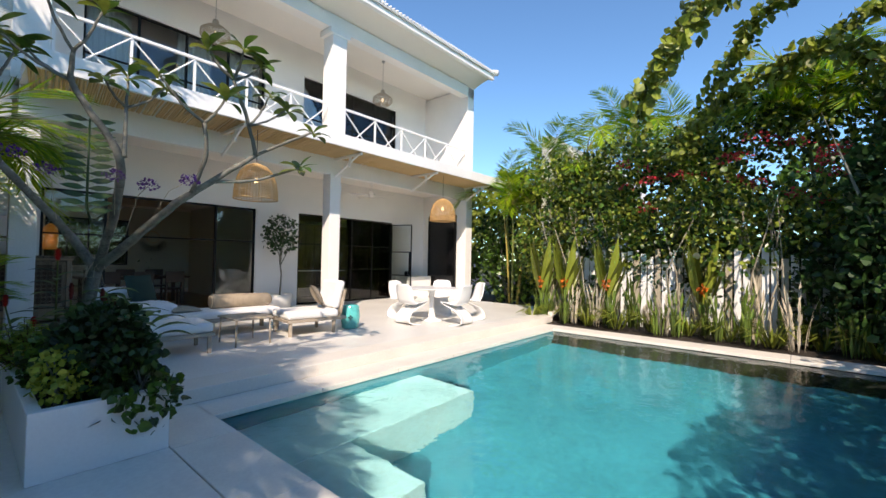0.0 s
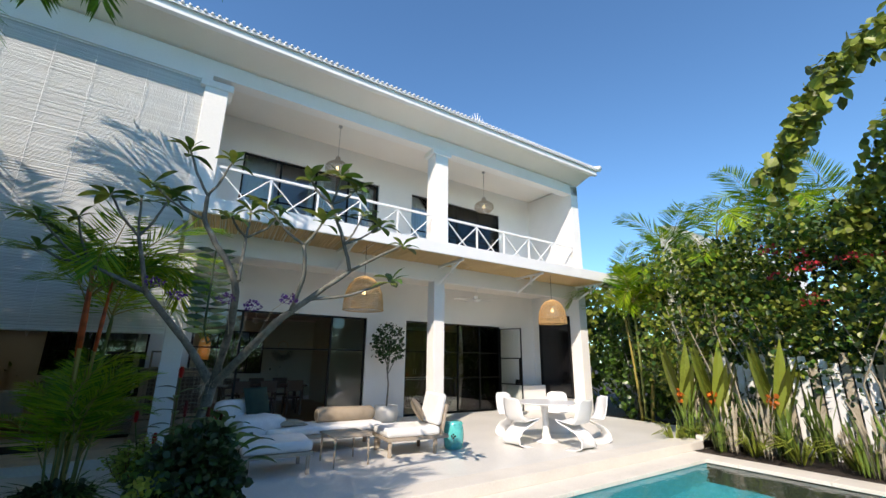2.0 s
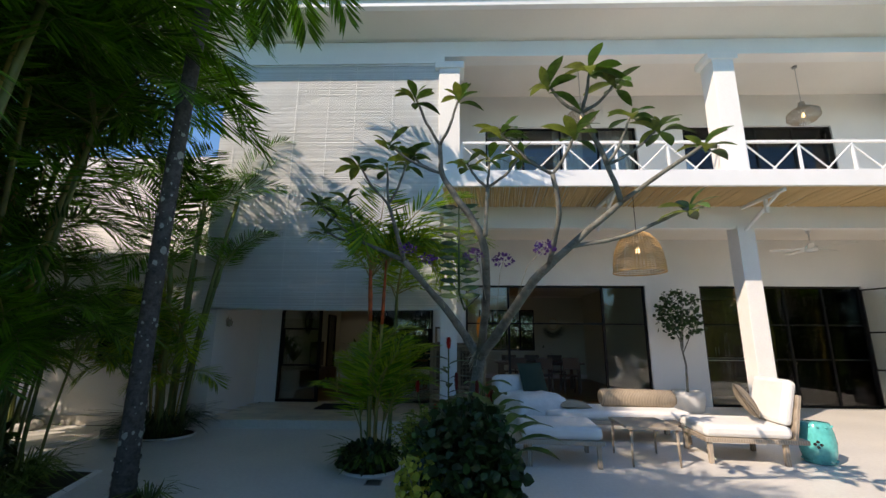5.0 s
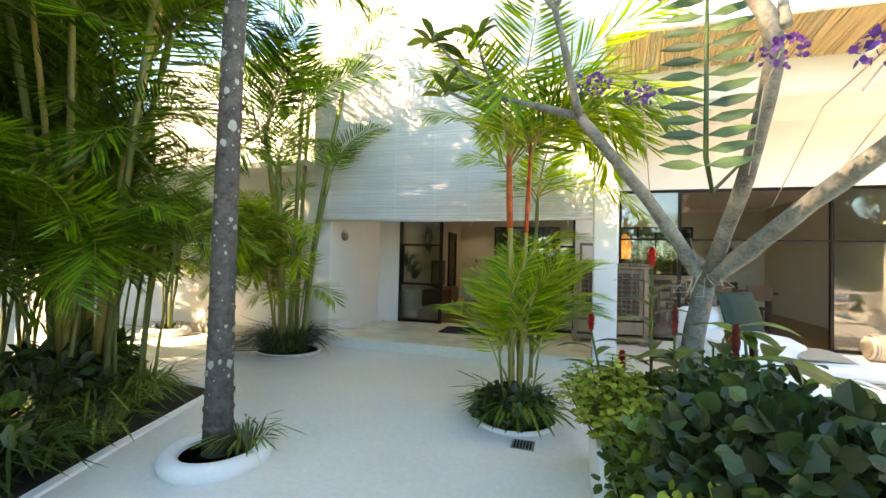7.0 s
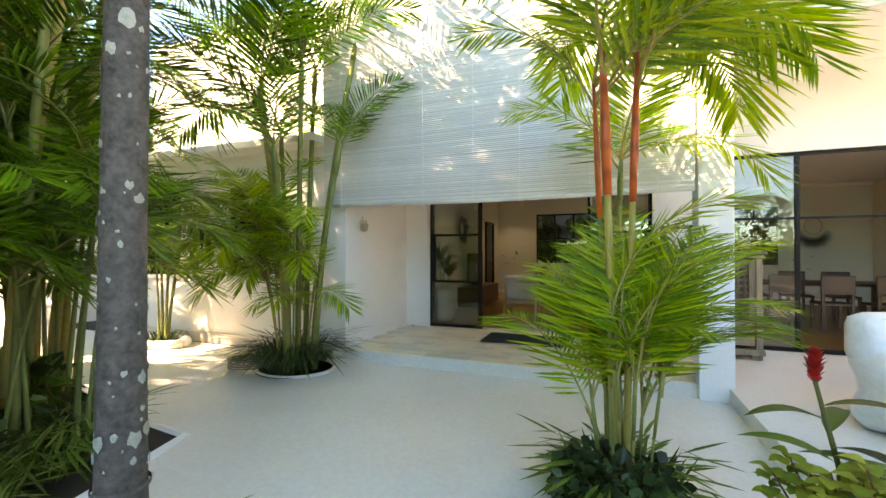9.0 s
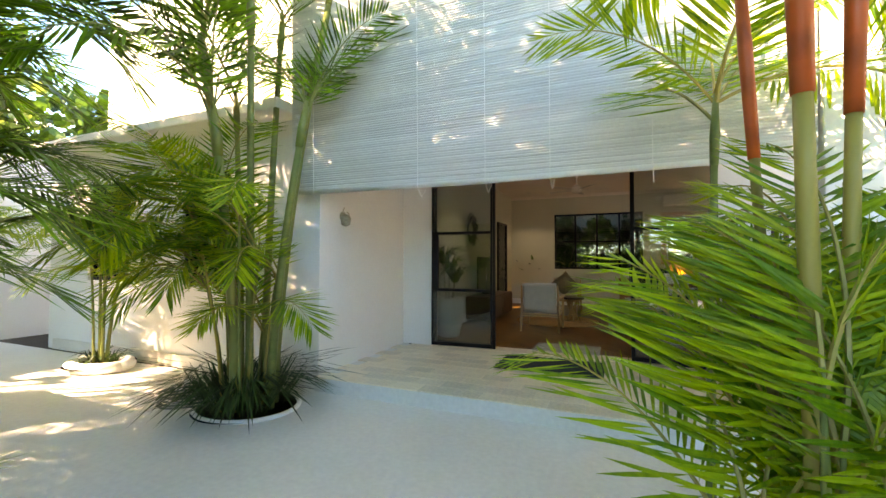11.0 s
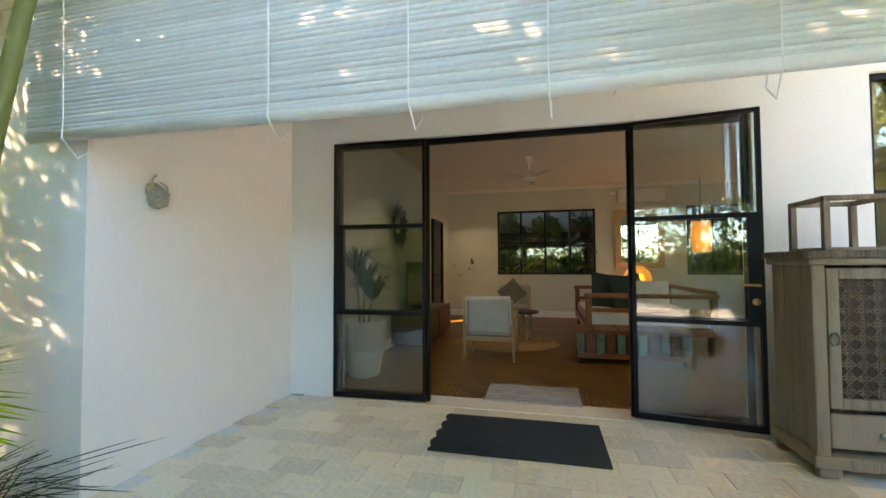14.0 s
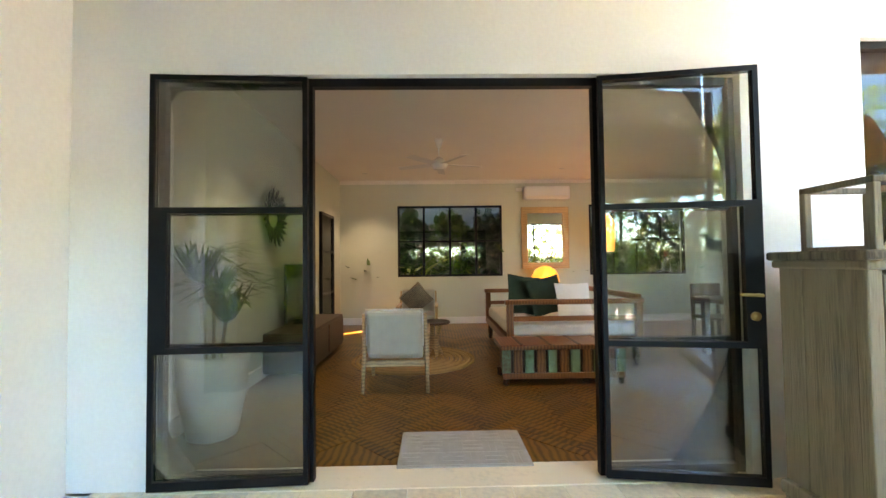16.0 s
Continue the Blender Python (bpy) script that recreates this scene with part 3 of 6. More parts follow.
# balcony railing: posts, top rail and crossed braces
root = thing("balcony_railing", "white painted steel railing with crossed braces", "railing", (0, -2.0, 4.12), kind="structure")
bays = ([2.35, 3.35, 4.35, 5.35, 6.35, 7.36], [7.84, 8.85, 9.86, 10.87, 11.88, 12.94])
for bay in bays:
    part("top_rail", box(BM(), bay[0], bay[-1], -0.03, 0.03, 1.04, 1.09, 0.006), TRIMW, root)
    part("bottom_rail", box(BM(), bay[0], bay[-1], -0.015, 0.015, 0.02, 0.05), TRIMW, root)
    for xx in bay:
        part("post", box(BM(), xx - 0.02, xx + 0.02, -0.018, 0.018, 0.0, 1.04), TRIMW, root)
    for a, b in zip(bay, bay[1:]):
        part("brace", tube(BM(), [(a, -0.016, 0.05), (b, -0.016, 1.03)], 0.016, 6), TRIMW, root)
        part("brace", tube(BM(), [(a, 0.016, 1.03), (b, 0.016, 0.05)], 0.016, 6), TRIMW, root)


# ---- steel windows and doors ----
def steel_frame(root, x0, x1, z0, z1, y, cols, rows, w=0.045, depth=0.06, pane=True, bar=0.03):
    bm = BM()
    for a, b, c, d in ((x0, x0 + w, z0, z1), (x1 - w, x1, z0, z1), (x0 + w, x1 - w, z1 - w, z1), (x0 + w, x1 - w, z0, z0 + w)):
        box(bm, a, b, y - depth / 2, y + depth / 2, c, d)
    part("steel_frame", bm, BLACK, root)
    xs = [x0] + list(cols) + [x1]
    zs = [z0] + list(rows) + [z1]
    for c in cols:
        part("mullion", box(BM(), c - w / 2, c + w / 2, y - depth / 2 - 0.001, y + depth / 2 + 0.001, z0 + w, z1 - w), BLACK, root)
    for a, b in zip(xs, xs[1:]):
        for r in rows:
            part("glazing_bar", box(BM(), a + w * 0.6, b - w * 0.6, y - depth / 2 + 0.004, y + depth / 2 - 0.004, r - bar / 2, r + bar / 2), BLACK, root)
        if pane:
            for c, d in zip(zs, zs[1:]):
                part("pane", box(BM(), a + w * 0.5, b - w * 0.5, y - 0.003, y + 0.003, c + bar * 0.4, d - bar * 0.4), GLASS, root).visible_shadow = False


def leaf_door(root, hinge, width, h, angle, handle_side):
    """A steel glazed door leaf, swung by an angle round its hinge."""
    leaf = thing("door_leaf", "", "", (0, 0, 0))
    leaf.parent = root
    leaf.matrix_basis = pose(hinge[0], hinge[1], 0, 0, 0, angle)
    s = handle_side
    w = 0.028
    def bx(a, b, z0, z1, t=0.022):
        return box(BM(), min(s * a, s * b), max(s * a, s * b), -t, t, z0, z1)
    for nm, a, b, z0, z1 in (("stile", 0, w, 0.02, h), ("stile", width - w, width, 0.02, h), ("rail", w, width - w, h - w, h), ("rail", w, width - w, 0.02, 0.07), ("rail", w, width - w, 0.78, 0.815), ("rail", w, width - w, 1.58, 1.615), ("lock_panel", width - w - 0.07, width - w, 0.815, 1.58)):
        part(nm, bx(a, b, z0, z1), BLACK, leaf)
    for z0, z1 in ((0.07, 0.78), (0.815, 1.58), (1.615, h - w)):
        part("pane", bx(w, width - w - (0.07 if z0 > 0.5 and z0 < 1 else 0), z0, z1, 0.003), GLASS, leaf).visible_shadow = False
    return leaf


door = thing("door_1", "black steel glazed double door standing wide open with fixed side lights", "door", (0, 0.08, 0), kind="structure")
bm = BM()
for a, b, c, d in ((LX0, LX0 + 0.035, 0, LH), (LX1 - 0.035, LX1, 0, LH), (-0.885, -0.85, 0, LH - 0.05), (0.845, 0.88, 0, LH - 0.05), (LX0 + 0.05, LX1 - 0.05, LH - 0.05, LH), (LX0 + 0.05, -0.885, 0, 0.06), (0.88, LX1 - 0.05, 0, 0.06)):
    box(bm, a, b, -0.025, 0.025, c, d)
part("steel_frame", bm, BLACK, door)
for a, b in ((LX0 + 0.05, -0.885), (0.88, LX1 - 0.05)):
    for z0, z1 in ((0.06, 0.78), (0.815, 1.58), (1.615, LH - 0.05)):
        part("pane", box(BM(), a, b, -0.003, 0.003, z0, z1), GLASS, door).visible_shadow = False
    for z in (0.78, 1.58):
        part("glazing_bar", box(BM(), a, b, -0.02, 0.02, z, z + 0.035), BLACK, door)
leafL = leaf_door(door, (-0.867, -0.06), 0.885, 2.385, 3.0, -1)
leafR = leaf_door(door, (0.862, -0.06), 0.87, 2.385, -9.5, 1)
hb = BM()
tube(hb, [(0.83, -0.022, 1.08), (0.83, -0.07, 1.08), (0.715, -0.075, 1.085)], 0.010, 8)
part("lever_handle", hb, BRASS, leafR, "brass lever handle", True)
part("lock_cylinder", tube(BM(), [(0.815, -0.022, 0.96), (0.815, -0.034, 0.96)], 0.025, 16), BRASS, leafR, "round brass lock plate", True)
structure("threshold", box(BM(), LX0, LX1, -0.03, 0.24, -0.012, 0.006), STONE, "cream stone threshold", "threshold")

door = thing("door_2", "black steel sliding doors of the dining room", "door", (0, 0.08, 0), kind="structure")
steel_frame(door, DX0, DX1, 0.0, DH, 0, (3.45, 5.6), (1.75,), pane=False)
for a, b in ((2.49, 3.45), (5.6, 6.55)):
    for z0, z1 in ((0.05, 1.73), (1.77, DH - 0.05)):
        part("pane", box(BM(), a + 0.03, b - 0.03, -0.003, 0.003, z0, z1), GLASS, door).visible_shadow = False
door = thing("door_3", "black steel kitchen doors with one leaf folded out", "door", (0, 0.08, 0), kind="structure")
steel_frame(door, KX0, KX1, 0.0, DH, 0, (8.75, 9.7, 10.55), (1.0, 1.75), pane=True)
leaf_door(door, (11.38, -0.06), 0.8, 2.55, -72, 1)
for i, (x0, x1, z0, z1) in enumerate(BW):
    w = thing("window_%d" % (i + 1), "black steel balcony windows with pale curtains behind", "window", (0, 0.1, 0), kind="structure")
    n = 4
    steel_frame(w, x0, x1, z0, z1, 0, [x0 + (x1 - x0) * k / n for k in range(1, n)], (5.45,))
    for k in range(n):
        part("blue_panel", box(BM(), x0 + (x1 - x0) * k / n + 0.06, x0 + (x1 - x0) * (k + 1) / n - 0.06, 0.55, 0.57, z0, 5.2), material("blue_bed_linen", (0.10, 0.17, 0.27), 0.9, 0.2) if k == 0 and i == 0 else bpy.data.materials["blue_bed_linen"], w)
w = thing("balcony_door", "black steel balcony door leaf swung out", "door", (11.4, -0.02, 4.2), -70, kind="structure")
for nm, a, b, z0, z1 in (("stile", -0.04, 0, 0, 2.36), ("stile", -0.8, -0.76, 0, 2.36), ("rail", -0.76, -0.04, 2.32, 2.36), ("rail", -0.76, -0.04, 0, 0.05), ("rail", -0.76, -0.04, 1.2, 1.23)):
    part(nm, box(BM(), a, b, -0.018, 0.018, z0, z1), BLACK, w)
part("pane", box(BM(), -0.76, -0.04, -0.003, 0.003, 0.05, 2.32), GLASS, w).visible_shadow = False
# rooms behind the upper windows
bm = BM()
box(bm, -2.2, 13.2, 3.6, 3.8, 3.9, 7.45)
box(bm, -2.4, -2.2, 0.2, 3.8, 3.9, 7.45)
box(bm, 13.0, 13.2, 0.2, 3.6, 3.9, 7.45)
box(bm, 7.2, 7.35, 0.2, 3.6, 3.9, 7.45)
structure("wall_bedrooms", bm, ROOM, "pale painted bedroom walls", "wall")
structure("floor_bedrooms", box(BM(), -2.2, 13.0, 0.0, 3.6, 3.9, 4.1), DARKWOOD, "dark wooden bedroom floor", "floor")
structure("ceiling_bedrooms", box(BM(), -2.4, 13.2, 0.2, 3.8, 7.45, 7.55), CREAM, "cream bedroom ceiling", "ceiling")
for cx in (3.1, 4.75, 5.95, 7.95, 9.3):
    bm = BM()
    for k in range(15):
        tube(bm, [(cx + k * 0.05, 0.35 + 0.03 * (k % 2), 4.12), (cx + k * 0.05, 0.35 + 0.03 * (k % 2), 6.7)], 0.032, 6)
    tagged(part("curtain", bm, CLOTH, None, "", True), "pale gathered curtain hanging from the bedroom ceiling", "curtain", "bedroom curtains")

# roll-down blind across the porch front
root = thing("porch_blind", "white bamboo roll-down blind let down over the porch", "blind", (0, -1.98, 0))
bm = BM()
z = 1.95
rng = random.Random(8)
while z < 6.95:
    sag = 0.05 * math.sin((z - 1.95) / 5.0 * math.pi)
    tube(bm, [(-2.50, -sag, z), (0, -sag * 1.3 + rng.uniform(-0.004, 0.004), z - 0.008), (1.93, -sag, z)], 0.0165, 6, False)
    z += 0.0225
tagged(part("slats", bm, BLIND, root, "", True), kind="stuff")
part("roll", tube(BM(), [(-2.52, 0.02, 1.945), (-0.3, 0.02, 1.925), (1.93, 0.02, 1.945)], 0.036, 14), BLIND, root, "rolled bottom of the blind", True)
part("head_rail", box(BM(), -2.52, 1.93, -0.04, 0.04, 6.92, 7.02), TRIMW, root)
for cx in (-2.2, -1.0, -0.35, 0.2, 0.95, 1.6):
    bm = tube(BM(), [(cx, -0.075, 6.9), (cx, -0.09, 4.4), (cx, -0.045, 2.0), (cx, -0.05, 1.90), (cx + 0.01, 0.02, 1.81), (cx + 0.015, 0.10, 1.88), (cx + 0.015, 0.045, 2.02)], 0.0032, 5)
    part("cord", bm, TRIMW, root)
structure("wall_blind_top", box(BM(), -2.6, 2.0, -2.05, -1.75, 6.95, 7.45), WHITE, "white plastered wall above the blind", "wall")

# ---- left wing ----
bm = BM()
W2 = ((-6.5, -5.55), (-4.47, -3.62))
for x0, x1 in ((-7.3, -6.5), (-5.55, -4.47), (-3.62, -2.532)):
    box(bm, x0, x1, -1.83, -1.6, G, 2.8)
for x0, x1 in W2:
    box(bm, x0, x1, -1.83, -1.6, G, 0.92)
    box(bm, x0, x1, -1.83, -1.6, 2.32, 2.8)
structure("wall_wing", bm, WHITE, "white plastered wing wall with two tall windows", "wall")
structure("wall_wing_side", box(BM(), -7.5, -7.3, -1.83, 6.5, G, 2.8), WHITE, "white plastered side wall of the wing", "wall")
structure("wing_ledge", box(BM(), -7.6, -2.54, -2.2, -1.4, 2.8, 2.92, 0.02), WHITE, "white projecting ledge above the wing's windows", "ledge")
structure("wall_wing_upper", box(BM(), -6.9, -2.54, -1.4, -1.2, 2.9, 5.2), WHITE, "white plastered wall set back above the ledge", "wall")
structure("wing_skirting", box(BM(), -7.32, -2.535, -1.86, -1.832, G, G + 0.16), COPING, "weathered grey base along the wing wall", "skirting")
structure("wall_wing_back", box(BM(), -7.3, -2.54, 1.4, 1.6, G, 2.8), ROOM, "pale wall inside the wing", "wall")
structure("ceiling_wing", box(BM(), -7.3, -2.54, -1.6, 1.5, 2.65, 2.75), CREAM, "cream ceiling inside the wing", "ceiling")
for i, (x0, x1) in enumerate(W2):
    w = thing("window_%d" % (i + 3), "black steel window in the white wing wall", "window", (0, -1.76, 0), kind="structure")
    steel_frame(w, x0, x1, 0.92, 2.32, 0, ((x0 + x1) / 2,), (1.6,))
    part("window_sill", box(BM(), x0 - 0.04, x1 + 0.04, -0.12, -0.05, 0.87, 0.915), WHITE, w)
# garden walls
structure("wall_garden_west", box(BM(), -9.2, -9.0, -15, 8, G, 3.2), WHITE, "white plastered garden wall", "wall")
structure("wall_garden_south", box(BM(), -9.2, 16, -15.2, -15.0, G, 1.6), WHITE, "white plastered garden wall behind the pool", "wall")
structure("wall_low_west", box(BM(), -6.0, -4.4, -4.1, -3.95, G, 1.05, 0.02), WHITE, "low white plastered wall among the palms", "wall")
structure("wall_neighbour", box(BM(), 13.4, 24, -5.0, -4.7, G, 5.3), WHITE, "white wall of the neighbouring house", "wall")
root = thing("garden_fence", "weathered pale board fence behind the hedge", "fence", (0, 0, 0), kind="structure")
rng = random.Random(12)
for k in range(52):
    yy = -6.0 - k * 0.155
    h = rng.uniform(1.5, 1.75)
    part("board", box(BM(), 12.25, 12.29, yy - 0.06, yy + 0.06, G, h), TRIMW if k % 3 else DEADW, root)
for z in (0.4, 1.3):
    part("rail", box(BM(), 12.292, 12.34, -14.0, -6.0, z, z + 0.07), DEADW, root)

# ---- rooms ----
structure("floor_room", box(BM(), -2.1, 12.9, 0.2, 6.3, -0.2, -0.004), WOOD, "brown herringbone teak floor", "floor")
bm = BM()
WBX0, WBX1, WBZ0, WBZ1 = -0.9, 1.3, 0.98, 2.47
W3X0, W3X1 = 3.15, 5.2
for x0, x1 in ((-2.1, WBX0), (WBX1, W3X0), (W3X1, 12.9)):
    box(bm, x0, x1, 6.3, 6.5, 0, 3.0)
for x0, x1 in ((WBX0, WBX1), (W3X0, W3X1)):
    box(bm, x0, x1, 6.3, 6.5, 0, WBZ0)
    box(bm, x0, x1, 6.3, 6.5, WBZ1, 3.0)
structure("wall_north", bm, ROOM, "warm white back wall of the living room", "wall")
bm = BM()
box(bm, -2.3, -2.1, 0.2, 4.7, 0, 3.0)
box(bm, -2.3, -2.1, 5.6, 6.5, 0, 3.0)
box(bm, -2.3, -2.1, 4.7, 5.6, 2.2, 3.0)
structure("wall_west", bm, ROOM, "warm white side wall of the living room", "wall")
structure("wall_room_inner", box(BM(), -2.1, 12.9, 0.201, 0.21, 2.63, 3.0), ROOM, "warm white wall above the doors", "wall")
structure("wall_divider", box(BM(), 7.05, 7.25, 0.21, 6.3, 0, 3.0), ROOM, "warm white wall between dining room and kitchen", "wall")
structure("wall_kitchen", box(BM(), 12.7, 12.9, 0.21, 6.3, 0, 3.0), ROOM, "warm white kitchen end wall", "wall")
structure("ceiling_room", box(BM(), -2.3, 12.9, 0.21, 6.5, 3.0, 3.15), CREAM, "cream living room ceiling", "ceiling")
structure("baseboard", box(BM(), -2.1, 7.05, 6.27, 6.299, 0, 0.14, 0.004), TRIMW, "white skirting board along the back wall", "skirting")
structure("baseboard_west", box(BM(), -2.099, -2.07, 0.25, 4.7, 0, 0.14, 0.004), TRIMW, "white skirting board along the side wall", "skirting")
structure("cornice", box(BM(), -2.1, 7.05, 6.24, 6.299, 2.93, 2.999), CREAM, "cream plaster cornice", "cornice")
w = thing("window_5", "black steel window of eight panes looking on plants", "window", (0, 6.34, 0), kind="structure")
steel_frame(w, WBX0, WBX1, WBZ0, WBZ1, 0, [WBX0 + 0.55 * k for k in (1, 2, 3)], (1.72,))
w = thing("window_6", "black steel window of eight panes beside the mirror", "window", (0, 6.34, 0), kind="structure")
steel_frame(w, W3X0, W3X1, WBZ0, WBZ1, 0, [W3X0 + 0.51 * k for k in (1, 2, 3)], (1.72,))
# unseen overhang, added to keep sky light off the alley and back windows
structure("alley_eaves", box(BM(), -6, 13, 6.5, 7.45, 3.15, 3.25), WHITE, "unseen white slab added over the planted strip to block sky light", "eaves")
# the alley's shade is put into this wall's dark grey-green colour
structure("wall_alley", box(BM(), -6, 13, 7.9, 8.1, G, 4.6), ALLEYDIM, "pale wall behind the narrow planted strip, coloured dark grey-green for shade", "wall")
w = thing("door_4", "black steel glazed door ajar in the side wall", "door", (-2.08, 4.72, 0), 90, kind="structure")
steel_frame(w, 0, 0.86, 0.02, 2.18, 0.0, (), (0.75, 1.5))
structure("wall_passage", box(BM(), -3.6, -3.4, 4.0, 6.6, 0, 3.0), ROOM, "pale wall of the passage beyond", "wall")
structure("ceiling_passage", box(BM(), -3.6, -2.3, 4.0, 6.6, 2.6, 2.7), CREAM, "cream passage ceiling", "ceiling")


# ---- living room things ----
def pillow(w, h, t, n=10):
    bm = BM()
    r = bmesh.ops.create_grid(bm, x_segments=n, y_segments=n, size=0.5)
    top = list(bm.verts)
    r2 = bmesh.ops.duplicate(bm, geom=bm.verts[:] + bm.edges[:] + bm.faces[:])
    low = [g for g in r2["geom"] if isinstance(g, bmesh.types.BMVert)]
    for s, vs in ((1, top), (-1, low)):
        for v in vs:
            a, b = 1 - (2 * v.co.x) ** 2, 1 - (2 * v.co.y) ** 2
            bulge = max(0, a * b) ** 0.45
            pinch = 1 - 0.07 * (1 - max(abs(2 * v.co.x), abs(2 * v.co.y)) ** 4) * 0 - 0.06 * (abs(2 * v.co.x) ** 3 * (1 - abs(2 * v.co.y)) + abs(2 * v.co.y) ** 3 * (1 - abs(2 * v.co.x)))
            v.co = Vector((v.co.x * w * pinch, v.co.y * h * pinch, s * bulge * t / 2))
    bmesh.ops.remove_doubles(bm, verts=bm.verts, dist=0.002)
    return bm


def armchair(at, turn, label, towel=False, cushion=False):
    c = thing("armchair", label, "armchair", at, turn, group="living room armchairs")
    for sx in (-1, 1):
        part("front_leg", tube(BM(), [(sx * 0.31, 0.30, 0), (sx * 0.31, 0.28, 0.56)], [0.018, 0.022], 8), BLOND, c, smooth=True)
        part("rear_leg", tube(BM(), [(sx * 0.32, -0.36, 0), (sx * 0.31, -0.28, 0.40), (sx * 0.30, -0.36, 0.78)], [0.017, 0.023, 0.016], 8), BLOND, c, smooth=True)
        part("armrest", box(BM(), sx * 0.31 - 0.028, sx * 0.31 + 0.028, -0.32, 0.34, 0.555, 0.585, 0.01), BLOND, c)
        part("side_rail", box(BM(), sx * 0.29 - 0.012, sx * 0.29 + 0.012, -0.30, 0.29, 0.27, 0.32), BLOND, c)
    part("rear_rail", box(BM(), -0.29, 0.29, -0.315, -0.285, 0.255, 0.31), BLOND, c)
    part("front_rail", box(BM(), -0.29, 0.29, 0.27, 0.30, 0.29, 0.34), BLOND, c)
    seat = part("seat_cushion", box(BM(), -0.28, 0.28, -0.29, 0.31, 0.32, 0.44, 0.035), CLOTHB, c, "beige linen seat")
    bk = part("backrest", box(BM(), -0.275, 0.275, -0.05, 0.05, 0.0, 0.46, 0.035), CLOTHB, c, "beige linen back cushion")
    bk.matrix_basis = pose(0, -0.30, 0.36, 9, 0, 0)
    if towel:
        t = tagged(part("towel", box(BM(), -0.285, 0.285, -0.055, -0.04, -0.36, 0.02, 0.006), CLOTH), "white towel hung over the armchair's back", "towel")
        t.matrix_basis = pose(*at, 0, 0, turn) @ pose(0, -0.33, 0.82, 9, 0, 0)
    if cushion:
        p = tagged(part("cushion", pillow(0.42, 0.42, 0.14), STRIPE, None, "", True), "striped grey and brown kilim cushion on the armchair", "cushion")
        p.matrix_basis = pose(*at, 0, 0, turn) @ pose(0.02, 0.0, 0.68, 75, 40, 0)
    return c


armchair((-0.53, 2.05, 0), 0, "blond wooden armchair with beige linen cushions and a towel", towel=True)
armchair((-0.42, 4.55, 0), 180, "blond wooden armchair with a kilim cushion facing the door", cushion=True)
rug = thing("round_rug", "round braided jute rug on the teak floor", "rug", (-0.42, 3.15, 0))
for k in range(14):
    r = 0.05 + k * 0.057
    bm = tube(BM(), [(r * math.cos(a), r * math.sin(a), 0.009) for a in (2 * math.pi * j / 40 for j in range(41))], 0.026, 5, False)
    bmesh.ops.scale(bm, vec=(1, 1, 0.45), verts=bm.verts)
    part("braid", bm, JUTE, rug, smooth=True)
t = thing("side_table", "small wooden table on a gnarled root foot", "side table", (-0.15, 3.35, 0))
part("tabletop", lathe(BM(), [(0.0, 0.44), (0.22, 0.44), (0.225, 0.455), (0.22, 0.47), (0, 0.47)], 24), DARKWOOD, t)
rng = random.Random(4)
for k in range(5):
    a = k * 1.25
    part("root_leg", tube(BM(), [(0.12 * math.cos(a), 0.12 * math.sin(a), 0), (0.03 * math.cos(a + 1), 0.03 * math.sin(a + 1), 0.2), (0.13 * math.cos(a + 0.5), 0.13 * math.sin(a + 0.5), 0.445)], [0.022, 0.03, 0.018], 7), BLOND, t, smooth=True)

sofa = thing("daybed_sofa", "red-brown teak daybed sofa with white cushions", "sofa", (1.55, 3.6, 0))
for sx, sy in ((-0.75, -1.0), (0.75, -1.0), (-0.75, 1.0), (0.75, 1.0)):
    part("leg", tube(BM(), [(sx, sy, 0), (sx, sy, 0.12), (sx, sy, 0.30)], [0.03, 0.045, 0.04], 10), DARKWOOD, sofa, smooth=True)
part("seat_frame", box(BM(), -0.82, 0.82, -1.06, 1.06, 0.26, 0.36, 0.01), REDWOOD, sofa)
part("mattress", box(BM(), -0.78, 0.78, -1.0, 1.0, 0.36, 0.52, 0.04), CLOTH, sofa, "off-white seat mattress")
for sy in (-1.03, 1.03):
    for sx in (-0.78, 0.78):
        part("arm_post", box(BM(), sx - 0.04, sx + 0.04, sy - 0.035, sy + 0.035, 0.36, 0.78, 0.008), REDWOOD, sofa)
    part("arm_rail", box(BM(), -0.84, 0.84, sy - 0.05, sy + 0.05, 0.76, 0.82, 0.015), REDWOOD, sofa)
    part("arm_slat", box(BM(), -0.74, 0.74, sy - 0.02, sy + 0.02, 0.56, 0.62, 0.005), REDWOOD, sofa)
part("back_rail", box(BM(), 0.76, 0.84, -1.0, 1.0, 0.80, 0.87, 0.01), REDWOOD, sofa)
for nm, mat, at, rot, sz, lab in (("cushion", GREENC, (1.15, 3.5, 0.80), (78, 8, 20), 0.56, "dark green velvet cushion on the daybed"), ("cushion", GREENC, (1.42, 3.35, 0.80), (76, -10, 15), 0.52, "dark green velvet cushion leaning on the daybed"), ("cushion", CLOTH, (1.72, 3.1, 0.75), (74, 0, 5), 0.48, "white canvas cushion on the daybed")):
    p = tagged(part(nm, pillow(sz, sz, 0.17), mat, None, "", True), lab, "cushion", "daybed cushions")
    p.matrix_basis = pose(*at, *rot)
chest = thing("slatted_chest", "low chest of reclaimed boards with flaked green paint", "chest", (1.2, 2.1, 0))
part("lid", box(BM(), -0.66, 0.66, -0.26, 0.26, 0.37, 0.42, 0.008), REDWOOD, chest)
part("body", box(BM(), -0.60, 0.60, -0.20, 0.22, 0.09, 0.37), DARKWOOD, chest)
